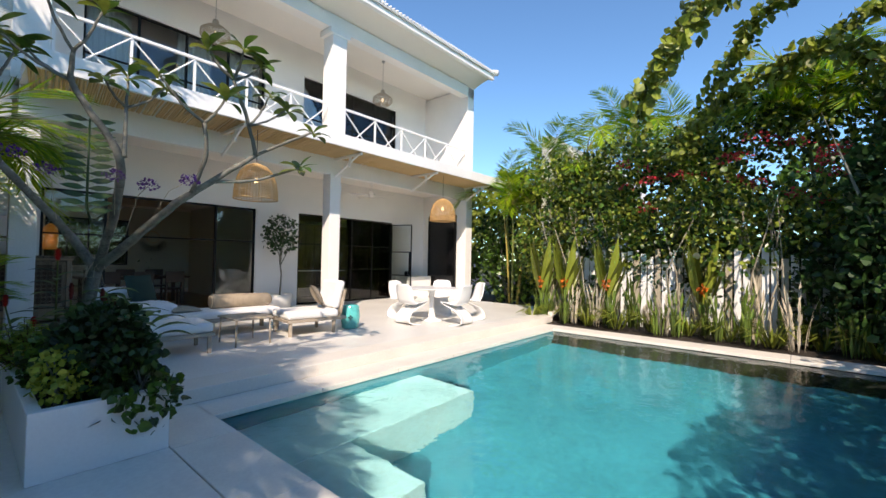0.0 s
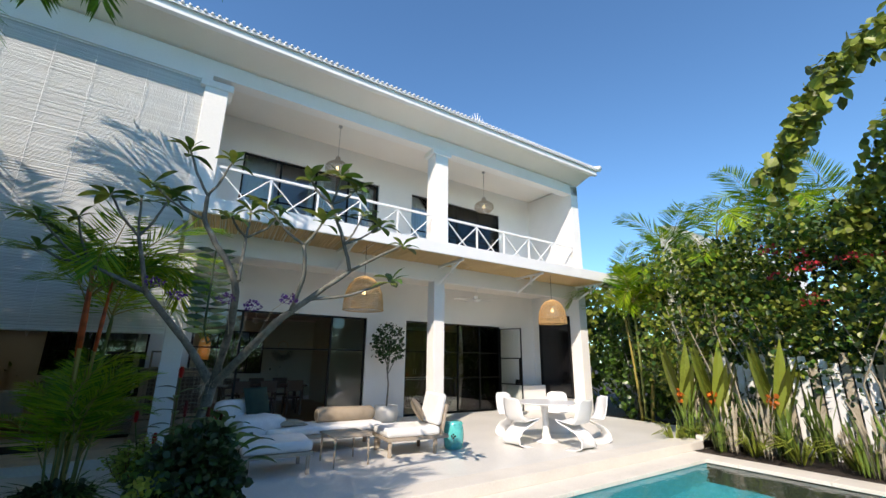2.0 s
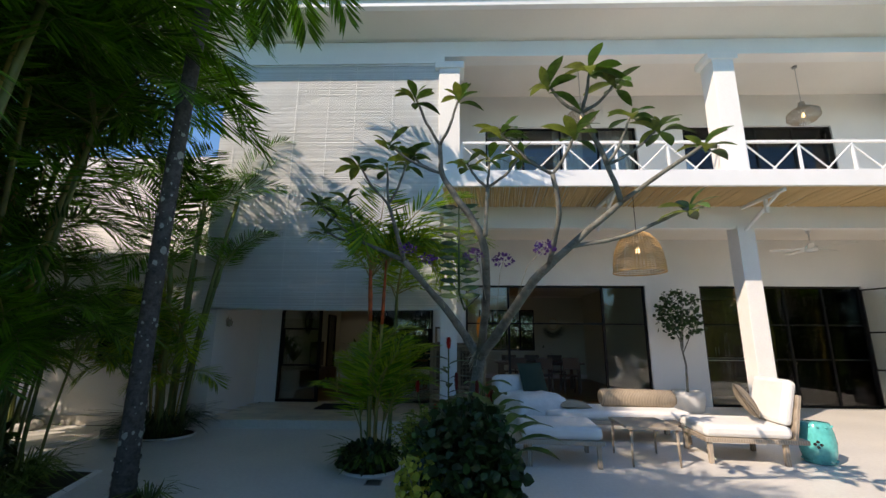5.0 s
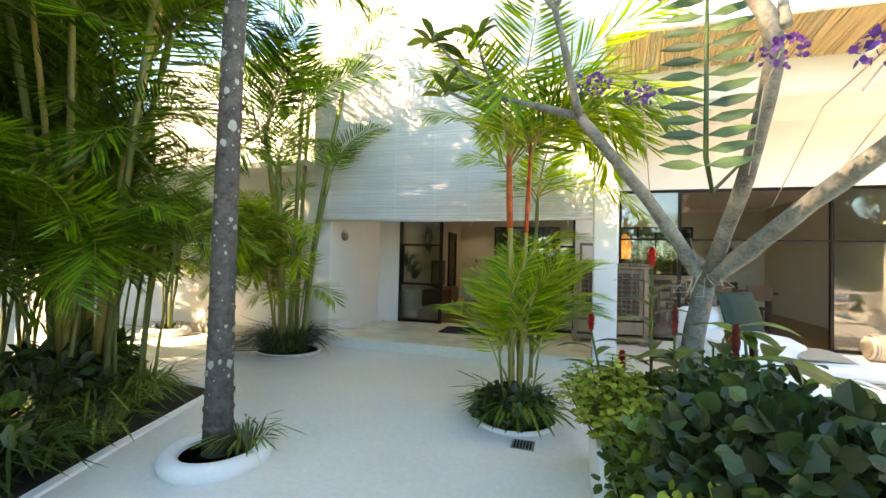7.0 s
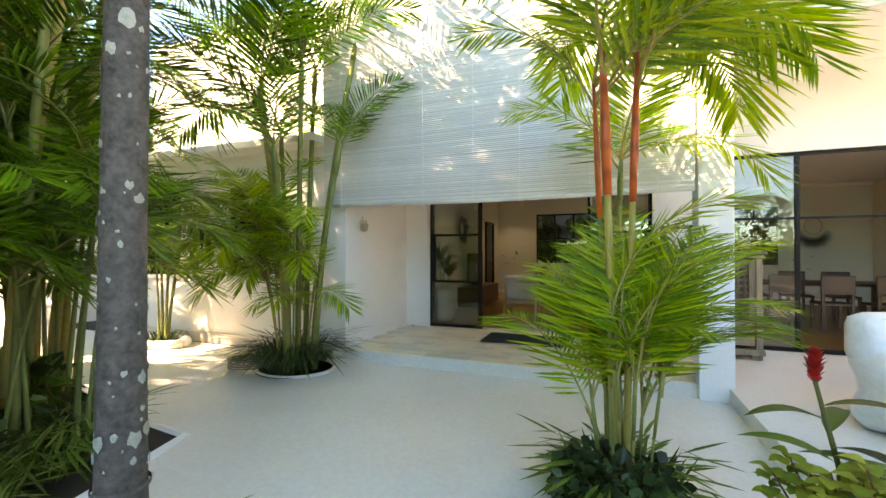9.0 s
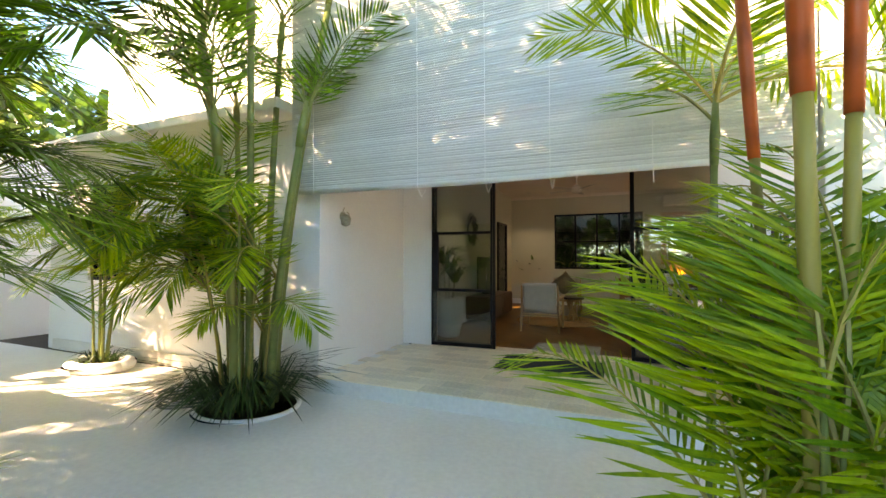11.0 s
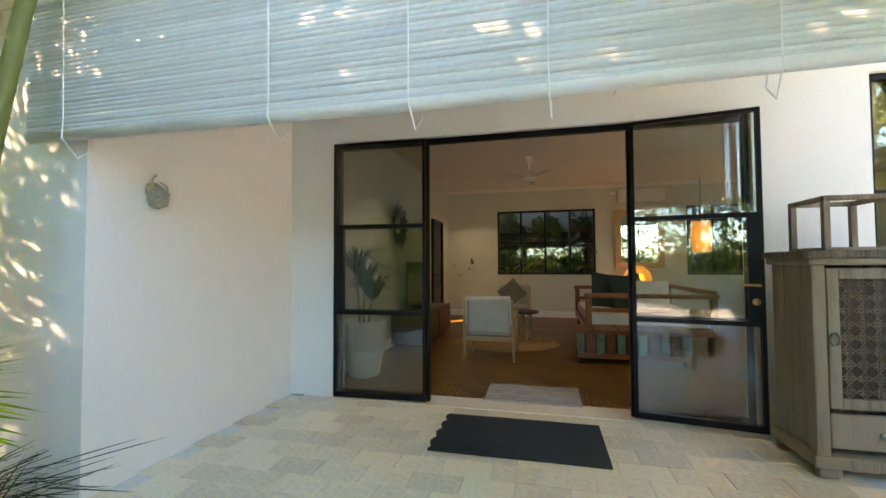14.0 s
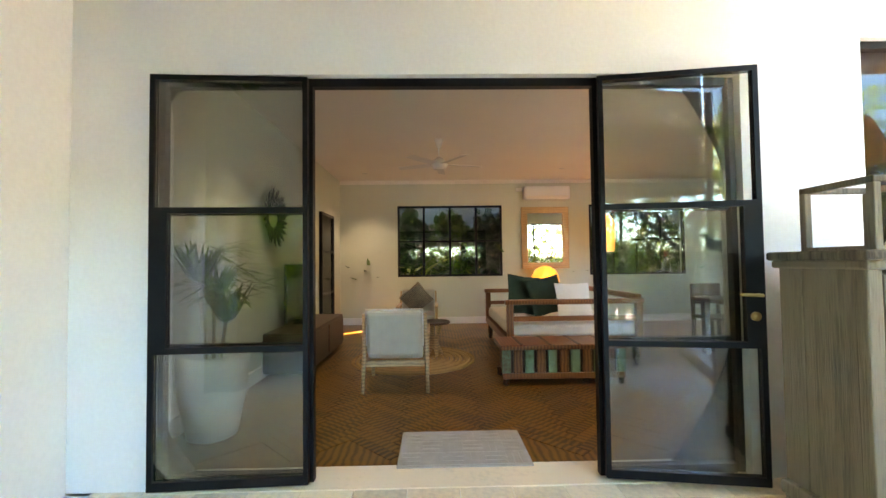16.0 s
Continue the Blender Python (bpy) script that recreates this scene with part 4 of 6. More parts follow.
part("base_rail", box(BM(), -0.64, 0.64, -0.24, -0.205, 0.07, 0.13, 0.006), REDWOOD, chest)
for k in range(11):
    xx = -0.60 + k * 0.12
    part("board", box(BM(), xx - 0.045, xx + 0.045, -0.232, -0.2, 0.13, 0.37, 0.005), PAINTG if k % 2 == 0 else REDWOOD, chest)
for k in range(4):
    part("lid_batten", box(BM(), -0.45 + k * 0.3 - 0.015, -0.45 + k * 0.3 + 0.015, -0.25, 0.25, 0.42, 0.426), DARKWOOD, chest)
for sx in (-0.6, 0.6):
    for sy in (-0.2, 0.2):
        part("foot", lathe(BM(), [(0.02, 0), (0.035, 0.02), (0.03, 0.05), (0.04, 0.09)], 12, (sx, sy, 0)), DARKWOOD, chest, smooth=True)
lp = thing("table_lamp", "amber dome table lamp glowing on a low stand", "lamp", (2.05, 5.75, 0))
part("stand", box(BM(), -0.3, 0.3, -0.2, 0.2, 0, 0.55, 0.01), DARKWOOD, lp)
part("base", lathe(BM(), [(0.12, 0.55), (0.12, 0.58), (0.03, 0.6), (0.02, 0.85)], 20), BRASS, lp, smooth=True)
part("shade", lathe(BM(), [(0.27, 0.85), (0.26, 0.98), (0.2, 1.1), (0.1, 1.17), (0.0, 1.19)], 28), SHADE, lp, "amber glowing shade", True)
lamp("lamp_glow", (2.05, 5.45, 0.95), 0.4, (1.0, 0.62, 0.28))
mir = thing("wall_mirror", "rectangular mirror in a pale carved wooden frame", "mirror", (2.2, 6.29, 1.77))
part("glass", box(BM(), -0.37, 0.37, -0.012, -0.008, -0.53, 0.53), MIRROR, mir)
for a, b, c, d in ((-0.5, 0.5, 0.52, 0.65), (-0.5, 0.5, -0.65, -0.52), (-0.5, -0.37, -0.52, 0.52), (0.37, 0.5, -0.52, 0.52)):
    part("frame_rail", box(BM(), a, b, -0.05, -0.005, c, d, 0.01), BLOND, mir)
ac = thing("air_conditioner", "white wall air conditioner below the ceiling", "air conditioner", (2.22, 6.29, 2.70))
part("casing", box(BM(), -0.48, 0.48, -0.22, -0.005, -0.14, 0.14, 0.04), PLASTIC, ac)
part("louvre", box(BM(), -0.44, 0.44, -0.235, -0.215, -0.12, -0.07, 0.005), CREAM, ac)
part("bracket", box(BM(), -0.62, -0.49, -0.05, -0.005, 0.05, 0.12), PLASTIC, ac)


def ceiling_fan(at, label, drop=0.38, blades=5, r=0.62):
    f = thing("ceiling_fan", label, "ceiling fan", at, 14, group="ceiling fans")
    part("canopy", lathe(BM(), [(0.0, -0.12), (0.03, -0.11), (0.055, -0.03), (0.065, 0.0)], 20), PLASTIC, f, smooth=True)
    part("rod", tube(BM(), [(0, 0, -0.1), (0, 0, -drop + 0.08)], 0.012, 10), PLASTIC, f, smooth=True)
    part("motor", lathe(BM(), [(0.0, -drop - 0.04), (0.09, -drop - 0.03), (0.12, -drop + 0.02), (0.10, -drop + 0.07), (0.03, -drop + 0.13)], 24), PLASTIC, f, smooth=True)
    for k in range(blades):
        b = part("blade", box(BM(), 0.10, r, -0.055, 0.055, -0.004, 0.004, 0.003), PLASTIC, f)
        b.matrix_basis = pose(0, 0, -drop + 0.03, 10, 0, 360 / blades * k)
    return f


ceiling_fan((-0.05, 3.35, 3.0), "white five-blade ceiling fan in the living room")
ceiling_fan((4.3, 3.35, 3.0), "white five-blade ceiling fan in the dining room")
ceiling_fan((9.6, -1.0, 3.70), "white ceiling fan over the terrace", 0.45, 5, 0.7)
for k, (dx, dy) in enumerate(((-1.45, 5.5), (2.25, 5.2), (-1.3, 1.6), (1.6, 1.6))):
    d = thing("downlight", "small round recessed downlight in the ceiling", "downlight", (dx, dy, 2.999), group="downlights")
    part("ring", lathe(BM(), [(0.034, -0.004), (0.05, -0.006), (0.052, 0.0)], 20), PLASTIC, d)
    part("lens", lathe(BM(), [(0.0, -0.003), (0.034, -0.003)], 20), SPOT, d)
    sp = new("downlight_beam", bpy.data.lights.new("downlight_beam", "SPOT"))
    sp.data.energy, sp.data.color, sp.data.spot_size, sp.data.spot_blend, sp.data.shadow_soft_size = 3.0, (1.0, 0.96, 0.86), radians(95), 0.6, 0.03
    sp.location = (dx, dy, 2.97)
tv = thing("tv_cabinet", "dark low media cabinet with a television panel", "cabinet", (-1.82, 3.2, 0))
part("body", box(BM(), -0.25, 0.25, -0.9, 0.9, 0.05, 0.5, 0.01), DARKWOOD, tv)
part("screen", box(BM(), -0.12, -0.08, -0.6, 0.6, 0.56, 1.28, 0.006), SCREEN, tv, "black television screen")
part("screen_foot", box(BM(), -0.16, 0.0, -0.15, 0.15, 0.5, 0.565), BLACK, tv)
for sy in (-0.45, 0.45):
    part("cabinet_door", box(BM(), 0.25, 0.265, sy - 0.42, sy + 0.42, 0.09, 0.46, 0.004), DARKWOOD, tv)
deco = thing("feather_wall_disc", "dark shaggy round fibre disc on the side wall", "wall decoration", (-2.09, 2.6, 1.85))
rng = random.Random(6)
part("fibres", blades_mesh("fibres", [((0.02, 0.12 * math.cos(a), 0.12 * math.sin(a)), (0.05 + rng.uniform(0, 0.04), r * math.cos(a), r * math.sin(a)), (0, -math.sin(a), math.cos(a)), 0.02, 0.003) for a, r in ((rng.uniform(0, 6.28), rng.uniform(0.28, 0.40)) for _ in range(160))], MATBLACK), None, deco)
pl = thing("potted_plant", "tall white ceramic pot with a green dracaena", "potted plant", (-1.80, 0.75, 0))
part("pot", lathe(BM(), [(0.13, 0), (0.17, 0.02), (0.23, 0.32), (0.25, 0.55), (0.24, 0.62), (0.22, 0.62), (0.2, 0.56), (0, 0.56)], 28), POT, pl, smooth=True)
for k in range(3):
    part("stem", tube(BM(), [(0.05 * math.cos(k * 2), 0.05 * math.sin(k * 2), 0.55), (0.1 * math.cos(k * 2), 0.1 * math.sin(k * 2), 0.9 + 0.15 * k)], 0.014, 7), DEADW, pl, smooth=True)
    ob = part("leaves", tuft("leaves", 60, 0.46, 0.013, LEAF, 70 + k, 0.05, 0.8), None, pl)
    ob.matrix_basis = pose(0.1 * math.cos(k * 2), 0.1 * math.sin(k * 2), 0.85 + 0.15 * k)
# dining room
dt = thing("dining_table", "long dark wooden dining table", "table", (4.6, 2.8, 0))
part("tabletop", box(BM(), -1.2, 1.2, -0.48, 0.48, 0.72, 0.77, 0.01), DARKWOOD, dt)
for sx in (-1.05, 1.05):
    for sy in (-0.38, 0.38):
        part("leg", box(BM(), sx - 0.04, sx + 0.04, sy - 0.04, sy + 0.04, 0, 0.72, 0.006), DARKWOOD, dt)
ch = thing("dining_chair", "dark wooden dining chair at the table", "chair", (3.9, 2.1, 0), group="chairs round the dining table")
part("seat", box(BM(), -0.22, 0.22, -0.22, 0.22, 0.43, 0.47, 0.01), DARKWOOD, ch)
part("backrest", box(BM(), -0.22, 0.22, -0.23, -0.19, 0.62, 0.92, 0.01), DARKWOOD, ch)
for sx in (-0.19, 0.19):
    part("rear_leg", box(BM(), sx - 0.02, sx + 0.02, -0.225, -0.185, 0, 0.9), DARKWOOD, ch)
    part("front_leg", box(BM(), sx - 0.02, sx + 0.02, 0.18, 0.22, 0, 0.43), DARKWOOD, ch)
for cx, cy, tr in ((4.6, 2.1, 0), (5.3, 2.1, 0), (3.9, 3.5, 180), (4.6, 3.5, 180), (5.3, 3.5, 180)):
    copy_thing(ch, pose(cx, cy, 0, 0, 0, tr))
sc = thing("wall_lamp", "amber woven pendant lamp glowing in the dining room", "lamp", (3.2, 5.6, 1.75))
part("cord", tube(BM(), [(0, 0, 0.45), (0, 0, 1.25)], 0.006, 6), BLACK, sc)
part("shade", lathe(BM(), [(0.16, -0.3), (0.19, 0.0), (0.16, 0.32), (0.05, 0.45)], 20), SHADE, sc, "glowing amber shade", True)
lamp("pendant_glow", (3.2, 5.2, 1.7), 0.5, (1.0, 0.6, 0.25))
nk = thing("fringed_necklace", "black fringed ring necklace hung on the dining wall", "wall decoration", (5.9, 6.29, 1.75))
rng = random.Random(9)
part("ring", tube(BM(), [(0.18 * math.cos(a), -0.02, 0.2 + 0.2 * math.sin(a)) for a in (2 * math.pi * k / 24 for k in range(25))], 0.012, 6), BLOND, nk, smooth=True)
part("fringe", blades_mesh("fringe", [((0.2 * math.cos(a), -0.02, 0.12 + 0.18 * math.sin(a)), (0.46 * math.cos(a), -0.03, 0.05 + 0.42 * math.sin(a)), (0, 1, 0), 0.02, 0.0) for a in (math.pi + math.pi * k / 60 for k in range(61))], MATBLACK), None, nk)
# counter body takes dark wood so that the kitchen looks unlit
kc = thing("kitchen_counter", "white-topped kitchen counter inside the doors, body coloured dark for shade", "counter", (9.3, 2.2, 0))
part("body", box(BM(), -1.4, 1.4, -0.35, 0.35, 0, 0.88), DARKWOOD, kc)
part("worktop", box(BM(), -1.45, 1.45, -0.4, 0.4, 0.88, 0.93, 0.005), TRIMW, kc)
# one brown cabinet is known; the row is filled out to darken the kitchen
for k in range(7):
    cb = thing("kitchen_cupboard", "tall dark wooden kitchen cupboard in a row added to darken the kitchen", "cupboard", (7.70 + 0.75 * k, 3.5, 0), group="kitchen cupboards")
    part("body", box(BM(), -0.365, 0.365, -0.28, 0.3, 0.0, 2.6, 0.004), DARKWOOD, cb)
    for sx in (-0.183, 0.183):
        d = part("cupboard_door", box(BM(), sx - 0.178, sx + 0.178, -0.302, -0.282, 0.1, 2.55, 0.004), DARKWOOD, cb)
        part("handle", tube(BM(), [(sx * 0.25, -0.325, 1.0), (sx * 0.25, -0.325, 1.2)], 0.008, 6), STEEL, d)
sf = thing("covered_armchair", "rounded armchair under a crumpled white dust sheet", "armchair", (3.35, -2.9, 0), 20)
bm = box(BM(), -0.45, 0.45, -0.45, 0.45, 0.0, 0.62, 0.16)
bmesh.ops.subdivide_edges(bm, edges=bm.edges[:], cuts=2, use_grid_fill=True)
for v in bm.verts:
    if v.co.z > 0.03:
        v.co += Vector((noise.noise(v.co * 5), noise.noise(v.co * 5 + Vector((7, 0, 0))), noise.noise(v.co * 5 + Vector((0, 9, 0))))) * 0.05
part("sheet", bm, STREW, sf, "", True)
bm = box(BM(), -0.45, 0.45, 0.2, 0.47, 0.45, 0.85, 0.1)
part("covered_back", bm, STREW, sf, "", True)
p = tagged(part("cushion", pillow(0.5, 0.5, 0.18), GREENC, None, "", True), "dark green cushion beside the covered armchair", "cushion")
p.matrix_basis = pose(3.45, -2.68, 0.80, 70, 0, 30)

# ---- porch things ----
mt = thing("door_mat", "black woven rubber doormat on the porch tiles", "doormat", (-0.02, -0.56, 0))
bm = BM()
for k in range(26):
    yy = -0.32 + k * 0.0256
    tube(bm, [(-0.58 + 0.012 * math.sin(k), yy, 0.011), (-0.2, yy, 0.013), (0.2, yy + 0.004, 0.012), (0.58, yy, 0.011)], 0.0125, 6)
part("ribs", bm, MATBLACK, mt, smooth=True)
mt = thing("cotton_mat", "grey woven cotton mat with rounded corners inside the door", "mat", (0.05, 0.46, 0))
part("body", box(BM(), -0.43, 0.43, -0.27, 0.27, 0.0, 0.016, 0.007), BATHMAT, mt)
for k in range(6):
    for j in range(3):
        o = (k + j) % 2
        for q in range(3):
            a = -0.41 + k * 0.137 + (q * 0.044 if o else 0)
            b = -0.255 + j * 0.17 + (0 if o else q * 0.055)
            part("weave", box(BM(), a, a + (0.036 if o else 0.128), b, b + (0.16 if o else 0.046), 0.016, 0.0195), BATHMAT, mt)
cab = thing("carved_cabinet", "weathered grey-brown wooden cabinet with carved doors", "cabinet", (1.70, -0.71, 0))
CW, CD, CH = 1.15, 0.47, 1.30
for k in range(3):
    y0 = 0.06 + k * (CD - 0.06) / 3
    part("side_board", box(BM(), 0.016 + 0.003 * (k % 2), 0.05, y0 + 0.0015, y0 + (CD - 0.06) / 3 - 0.0015, 0.1, CH - 0.05, 0.003), GREYWOOD, cab)
part("side", box(BM(), CW - 0.05, CW - 0.02, 0.03, CD, 0.1, CH - 0.05, 0.004), GREYWOOD, cab)
part("back", box(BM(), 0.05, CW - 0.05, CD - 0.03, CD, 0.1, CH - 0.05), GREYWOOD, cab)
for xx in (0.0, CW - 0.07):
    part("corner_post", box(BM(), xx, xx + 0.07, 0.0, 0.06, 0.08, CH - 0.05, 0.008), GREYWOOD, cab)
part("top", box(BM(), -0.04, CW + 0.04, -0.04, CD + 0.02, CH - 0.03, CH + 0.015, 0.012), GREYWOOD, cab)
part("cornice", box(BM(), -0.02, CW + 0.02, -0.02, CD + 0.01, CH - 0.07, CH - 0.03, 0.012), GREYWOOD, cab)
part("base", box(BM(), -0.02, CW + 0.02, -0.02, CD, 0.06, 0.13, 0.01), GREYWOOD, cab)
for xx in (0.0, CW - 0.12):
    part("scroll_foot", box(BM(), xx, xx + 0.12, -0.01, 0.05, 0, 0.07, 0.02), GREYWOOD, cab)
    part("scroll_foot", box(BM(), xx, xx + 0.12, CD - 0.06, CD, 0, 0.07, 0.02), GREYWOOD, cab)
for k in range(2):
    x0 = 0.075 + k * 0.505
    d = part("carved_door", box(BM(), x0, x0 + 0.49, 0.025, 0.04, 0.40, CH - 0.09), DARKWOOD, cab)
    for a, b, c, e in ((x0, x0 + 0.06, 0.40, CH - 0.09), (x0 + 0.43, x0 + 0.49, 0.40, CH - 0.09), (x0 + 0.06, x0 + 0.43, 0.40, 0.46), (x0 + 0.06, x0 + 0.43, CH - 0.15, CH - 0.09)):
        part("door_rail", box(BM(), a, b, 0.0, 0.026, c, e, 0.004), GREYWOOD, d)
    bm = BM()
    for i in range(5):
        for j in range(9):
            cx, cz = x0 + 0.06 + 0.037 + i * 0.074, 0.46 + 0.04 + j * 0.0775
            for m in range(4):
                a = math.pi / 2 * m
                tube(bm, [(cx + 0.008 * math.cos(a), 0.014, cz + 0.008 * math.sin(a)), (cx + 0.026 * math.cos(a + 0.5), 0.008, cz + 0.026 * math.sin(a + 0.5)), (cx + 0.036 * math.cos(a), 0.014, cz + 0.036 * math.sin(a)), (cx + 0.026 * math.cos(a - 0.5), 0.008, cz + 0.026 * math.sin(a - 0.5)), (cx + 0.008 * math.cos(a), 0.014, cz + 0.008 * math.sin(a))], 0.006, 4, False)
            tube(bm, [(cx + 0.01 * math.cos(q), 0.01, cz + 0.01 * math.sin(q)) for q in (1.047 * m for m in range(7))], 0.005, 4, False)
    part("fretwork", bm, GREYWOOD, d, "pierced floral carving")
    part("drawer_front", box(BM(), x0, x0 + 0.49, 0.005, 0.04, 0.17, 0.37, 0.008), GREYWOOD, cab)
    part("drawer_knob", tube(BM(), [(x0 + 0.245, 0.005, 0.27), (x0 + 0.245, -0.025, 0.27)], [0.012, 0.02], 10), STEEL, cab, "round metal knob", True)
part("ring_pull", tube(BM(), [(0.10 + 0.025 * math.cos(a), -0.01, 0.80 + 0.035 * math.sin(a)) for a in (0.45 * k for k in range(15))], 0.007, 6), GREYWOOD, cab, smooth=True)
ln = thing("wooden_lantern", "open square lantern frame of weathered wood on the cabinet", "lantern", (1.80, -0.66, CH + 0.015))
for xx in (0, 0.34):
    for yy in (0, 0.34):
        part("post", box(BM(), xx, xx + 0.035, yy, yy + 0.035, 0.0, 0.30, 0.004), GREYWOOD, ln)
for a, b, c, d in ((0, 0.375, 0, 0.035), (0, 0.375, 0.34, 0.375), (0, 0.035, 0.035, 0.34), (0.34, 0.375, 0.035, 0.34)):
    part("top_rail", box(BM(), a, b, c, d, 0.30, 0.33, 0.004), GREYWOOD, ln)
    part("base_rail", box(BM(), a + 0.001, b - 0.001, c + 0.001, d - 0.001, 0, 0.02), GREYWOOD, ln)
wr = thing("wire_wall_light", "curled white wire lamp bracket on the porch wall", "wall lamp", (-2.225, -1.5, 1.72))
part("rose", tube(BM(), [(0, 0, 0), (0.02, 0, 0)], 0.05, 14), DEADW, wr, smooth=True)
part("curl", tube(BM(), [(0.02 + 0.003 * k, 0.012 * k * math.cos(0.6 * k) / 2, 0.10 - 0.01 * k + 0.012 * k * math.sin(0.6 * k) / 2) for k in range(14)], 0.006, 6), DEADW, wr, smooth=True)
part("shell", lathe(BM(), [(0.0, -0.12), (0.05, -0.1), (0.06, -0.02), (0.02, 0.02)], 16, (0.05, 0, 0)), DEADW, wr, smooth=True)
# porch tiles
root = thing("porch_tiling", "cream marble tiles laid in courses on the porch", "tiling", (0, 0, 0), kind="structure")
rng = random.Random(21)
tile = to_mesh("tile", box(BM(), 0, 0.294, 0, 0.194, -0.011, 0.0, 0.002), STONE)
y, row = -1.95, 0
while y < -0.1:
    x = -2.23 + (0.15 if row % 2 else 0.0)
    while x + 0.294 < 2.2:
        ob = part("tile", tile, None, root)
        ob.matrix_basis = pose(x, y, rng.uniform(-0.0012, 0.0008))
        x += 0.2975
    y += 0.1975
    row += 1

# ---- terrace things ----
def lounge(at, turn, label, back=True, w=1.0, d=0.78, legs=0.24):
    s = thing("lounge_seat", label, "lounge chair", at, turn, group="terrace lounge seats")
    for sx in (-w / 2 + 0.06, w / 2 - 0.12):
        for sy in (-d / 2 + 0.05, d / 2 - 0.05):
            part("leg", box(BM(), sx - 0.025, sx + 0.025, sy - 0.025, sy + 0.025, 0, legs, 0.004), TEAKGREY, s)
    part("seat_frame", box(BM(), -w / 2, w / 2 + 0.12, -d / 2, d / 2, legs, legs + 0.05, 0.006), TEAKGREY, s)
    part("seat_cushion", box(BM(), -w / 2 + 0.01, w / 2 - 0.03, -d / 2 + 0.02, d / 2 - 0.02, legs + 0.05, legs + 0.19, 0.045), CLOTH, s, "white canvas seat cushion")
    if back:
        b = part("backrest_frame", box(BM(), -0.02, 0.02, -d / 2 + 0.03, d / 2 - 0.03, 0, 0.5, 0.006), TEAKGREY, s)
        b.matrix_basis = pose(w / 2 + 0.0, 0, legs + 0.05, 0, 12, 0)
        b = part("back_cushion", box(BM(), -0.14, -0.01, -d / 2 + 0.05, d / 2 - 0.05, 0.13, 0.66, 0.05), CLOTH, s, "white canvas back cushion")
        b.matrix_basis = pose(w / 2 - 0.03, 0, legs + 0.05, 0, 14, 0)
    return s


lounge((5.70, -3.95, 0), -6, "grey teak lounge seat with white cushions and upright back")
p = tagged(part("cushion", pillow(0.42, 0.42, 0.15), STRIPE, None, "", True), "grey striped cushion on the lounge seat", "cushion")
p.matrix_basis = pose(5.86, -4.02, 0.68, 60, 0, 60)
lounge((3.45, -4.15, 0), 175, "grey teak lounge seat with a white cushion by the planter", False, 0.95)
bn = thing("terrace_sofa", "long low grey teak sofa with white seat cushions", "sofa", (4.5, -3.05, 0))
for sx in (-0.95, 0.95):
    for sy in (-0.3, 0.3):
        part("leg", box(BM(), sx - 0.03, sx + 0.03, sy - 0.03, sy + 0.03, 0, 0.25), TEAKGREY, bn)
part("seat_frame", box(BM(), -1.02, 1.02, -0.38, 0.38, 0.25, 0.31, 0.006), TEAKGREY, bn)
part("seat_cushion", box(BM(), -1.0, 1.0, -0.36, 0.36, 0.31, 0.43, 0.04), CLOTH, bn, "white canvas seat cushion")
bo = thing("bolster", "long brown patterned bolster on the terrace sofa", "bolster", (4.85, -2.95, 0.56))
part("body", tube(BM(), [(-0.45, 0, 0), (-0.42, 0, 0), (0.6, 0, -0.02), (0.66, 0, -0.02)], [0.09, 0.13, 0.13, 0.08], 18), STRIPE, bo, smooth=True)
tw = tagged(part("striped_towel", pillow(0.5, 0.3, 0.12), STRIPE, None, "", True), "crumpled blue and white striped towel on the sofa", "towel")
tw.matrix_basis = pose(3.95, -3.1, 0.47, 8, 4, 15)
tb = thing("coffee_table", "small greyed teak coffee table on thin legs", "coffee table", (4.5, -4.15, 0))
part("tabletop", box(BM(), -0.30, 0.30, -0.33, 0.33, 0.40, 0.43, 0.006), TEAKGREY, tb)
for sx in (-0.26, 0.26):
    for sy in (-0.29, 0.29):
        part("leg", tube(BM(), [(sx * 1.03, sy * 1.03, 0), (sx, sy, 0.40)], [0.012, 0.018], 8), TEAKGREY, tb, smooth=True)
st = thing("garden_stool", "turquoise glazed ceramic garden stool with pierced sides", "stool", (6.55, -4.15, 0))
part("barrel", lathe(BM(), [(0.13, 0), (0.15, 0.01), (0.175, 0.12), (0.185, 0.23), (0.175, 0.34), (0.15, 0.44), (0.14, 0.455), (0, 0.462)], 32), TEAL, st, smooth=True)
for k in range(12):
    a = 2 * math.pi * k / 12
    for z, r in ((0.04, 0.162), (0.42, 0.16)):
        part("stud", lathe(BM(), [(0.0, -0.012), (0.012, -0.008), (0.014, 0.004), (0.0, 0.012)], 8, (r * math.cos(a), r * math.sin(a), z)), TEAL, st, smooth=True)
# black plugs on the solid barrel imitate the shade inside pierced holes
for a in (-2.2, -0.3, 1.4):
    for dz, da in ((0.03, 0), (-0.03, 0), (0, 0.16), (0, -0.16)):
        part("pierced_hole", tube(BM(), [(0.17 * math.cos(a + da), 0.17 * math.sin(a + da), 0.23 + dz), (0.187 * math.cos(a + da), 0.187 * math.sin(a + da), 0.23 + dz)], 0.017, 10), SCREEN, st)
pt = thing("potted_tree", "small dark-leaved tree in a white round pot", "potted tree", (6.95, -0.62, 0))
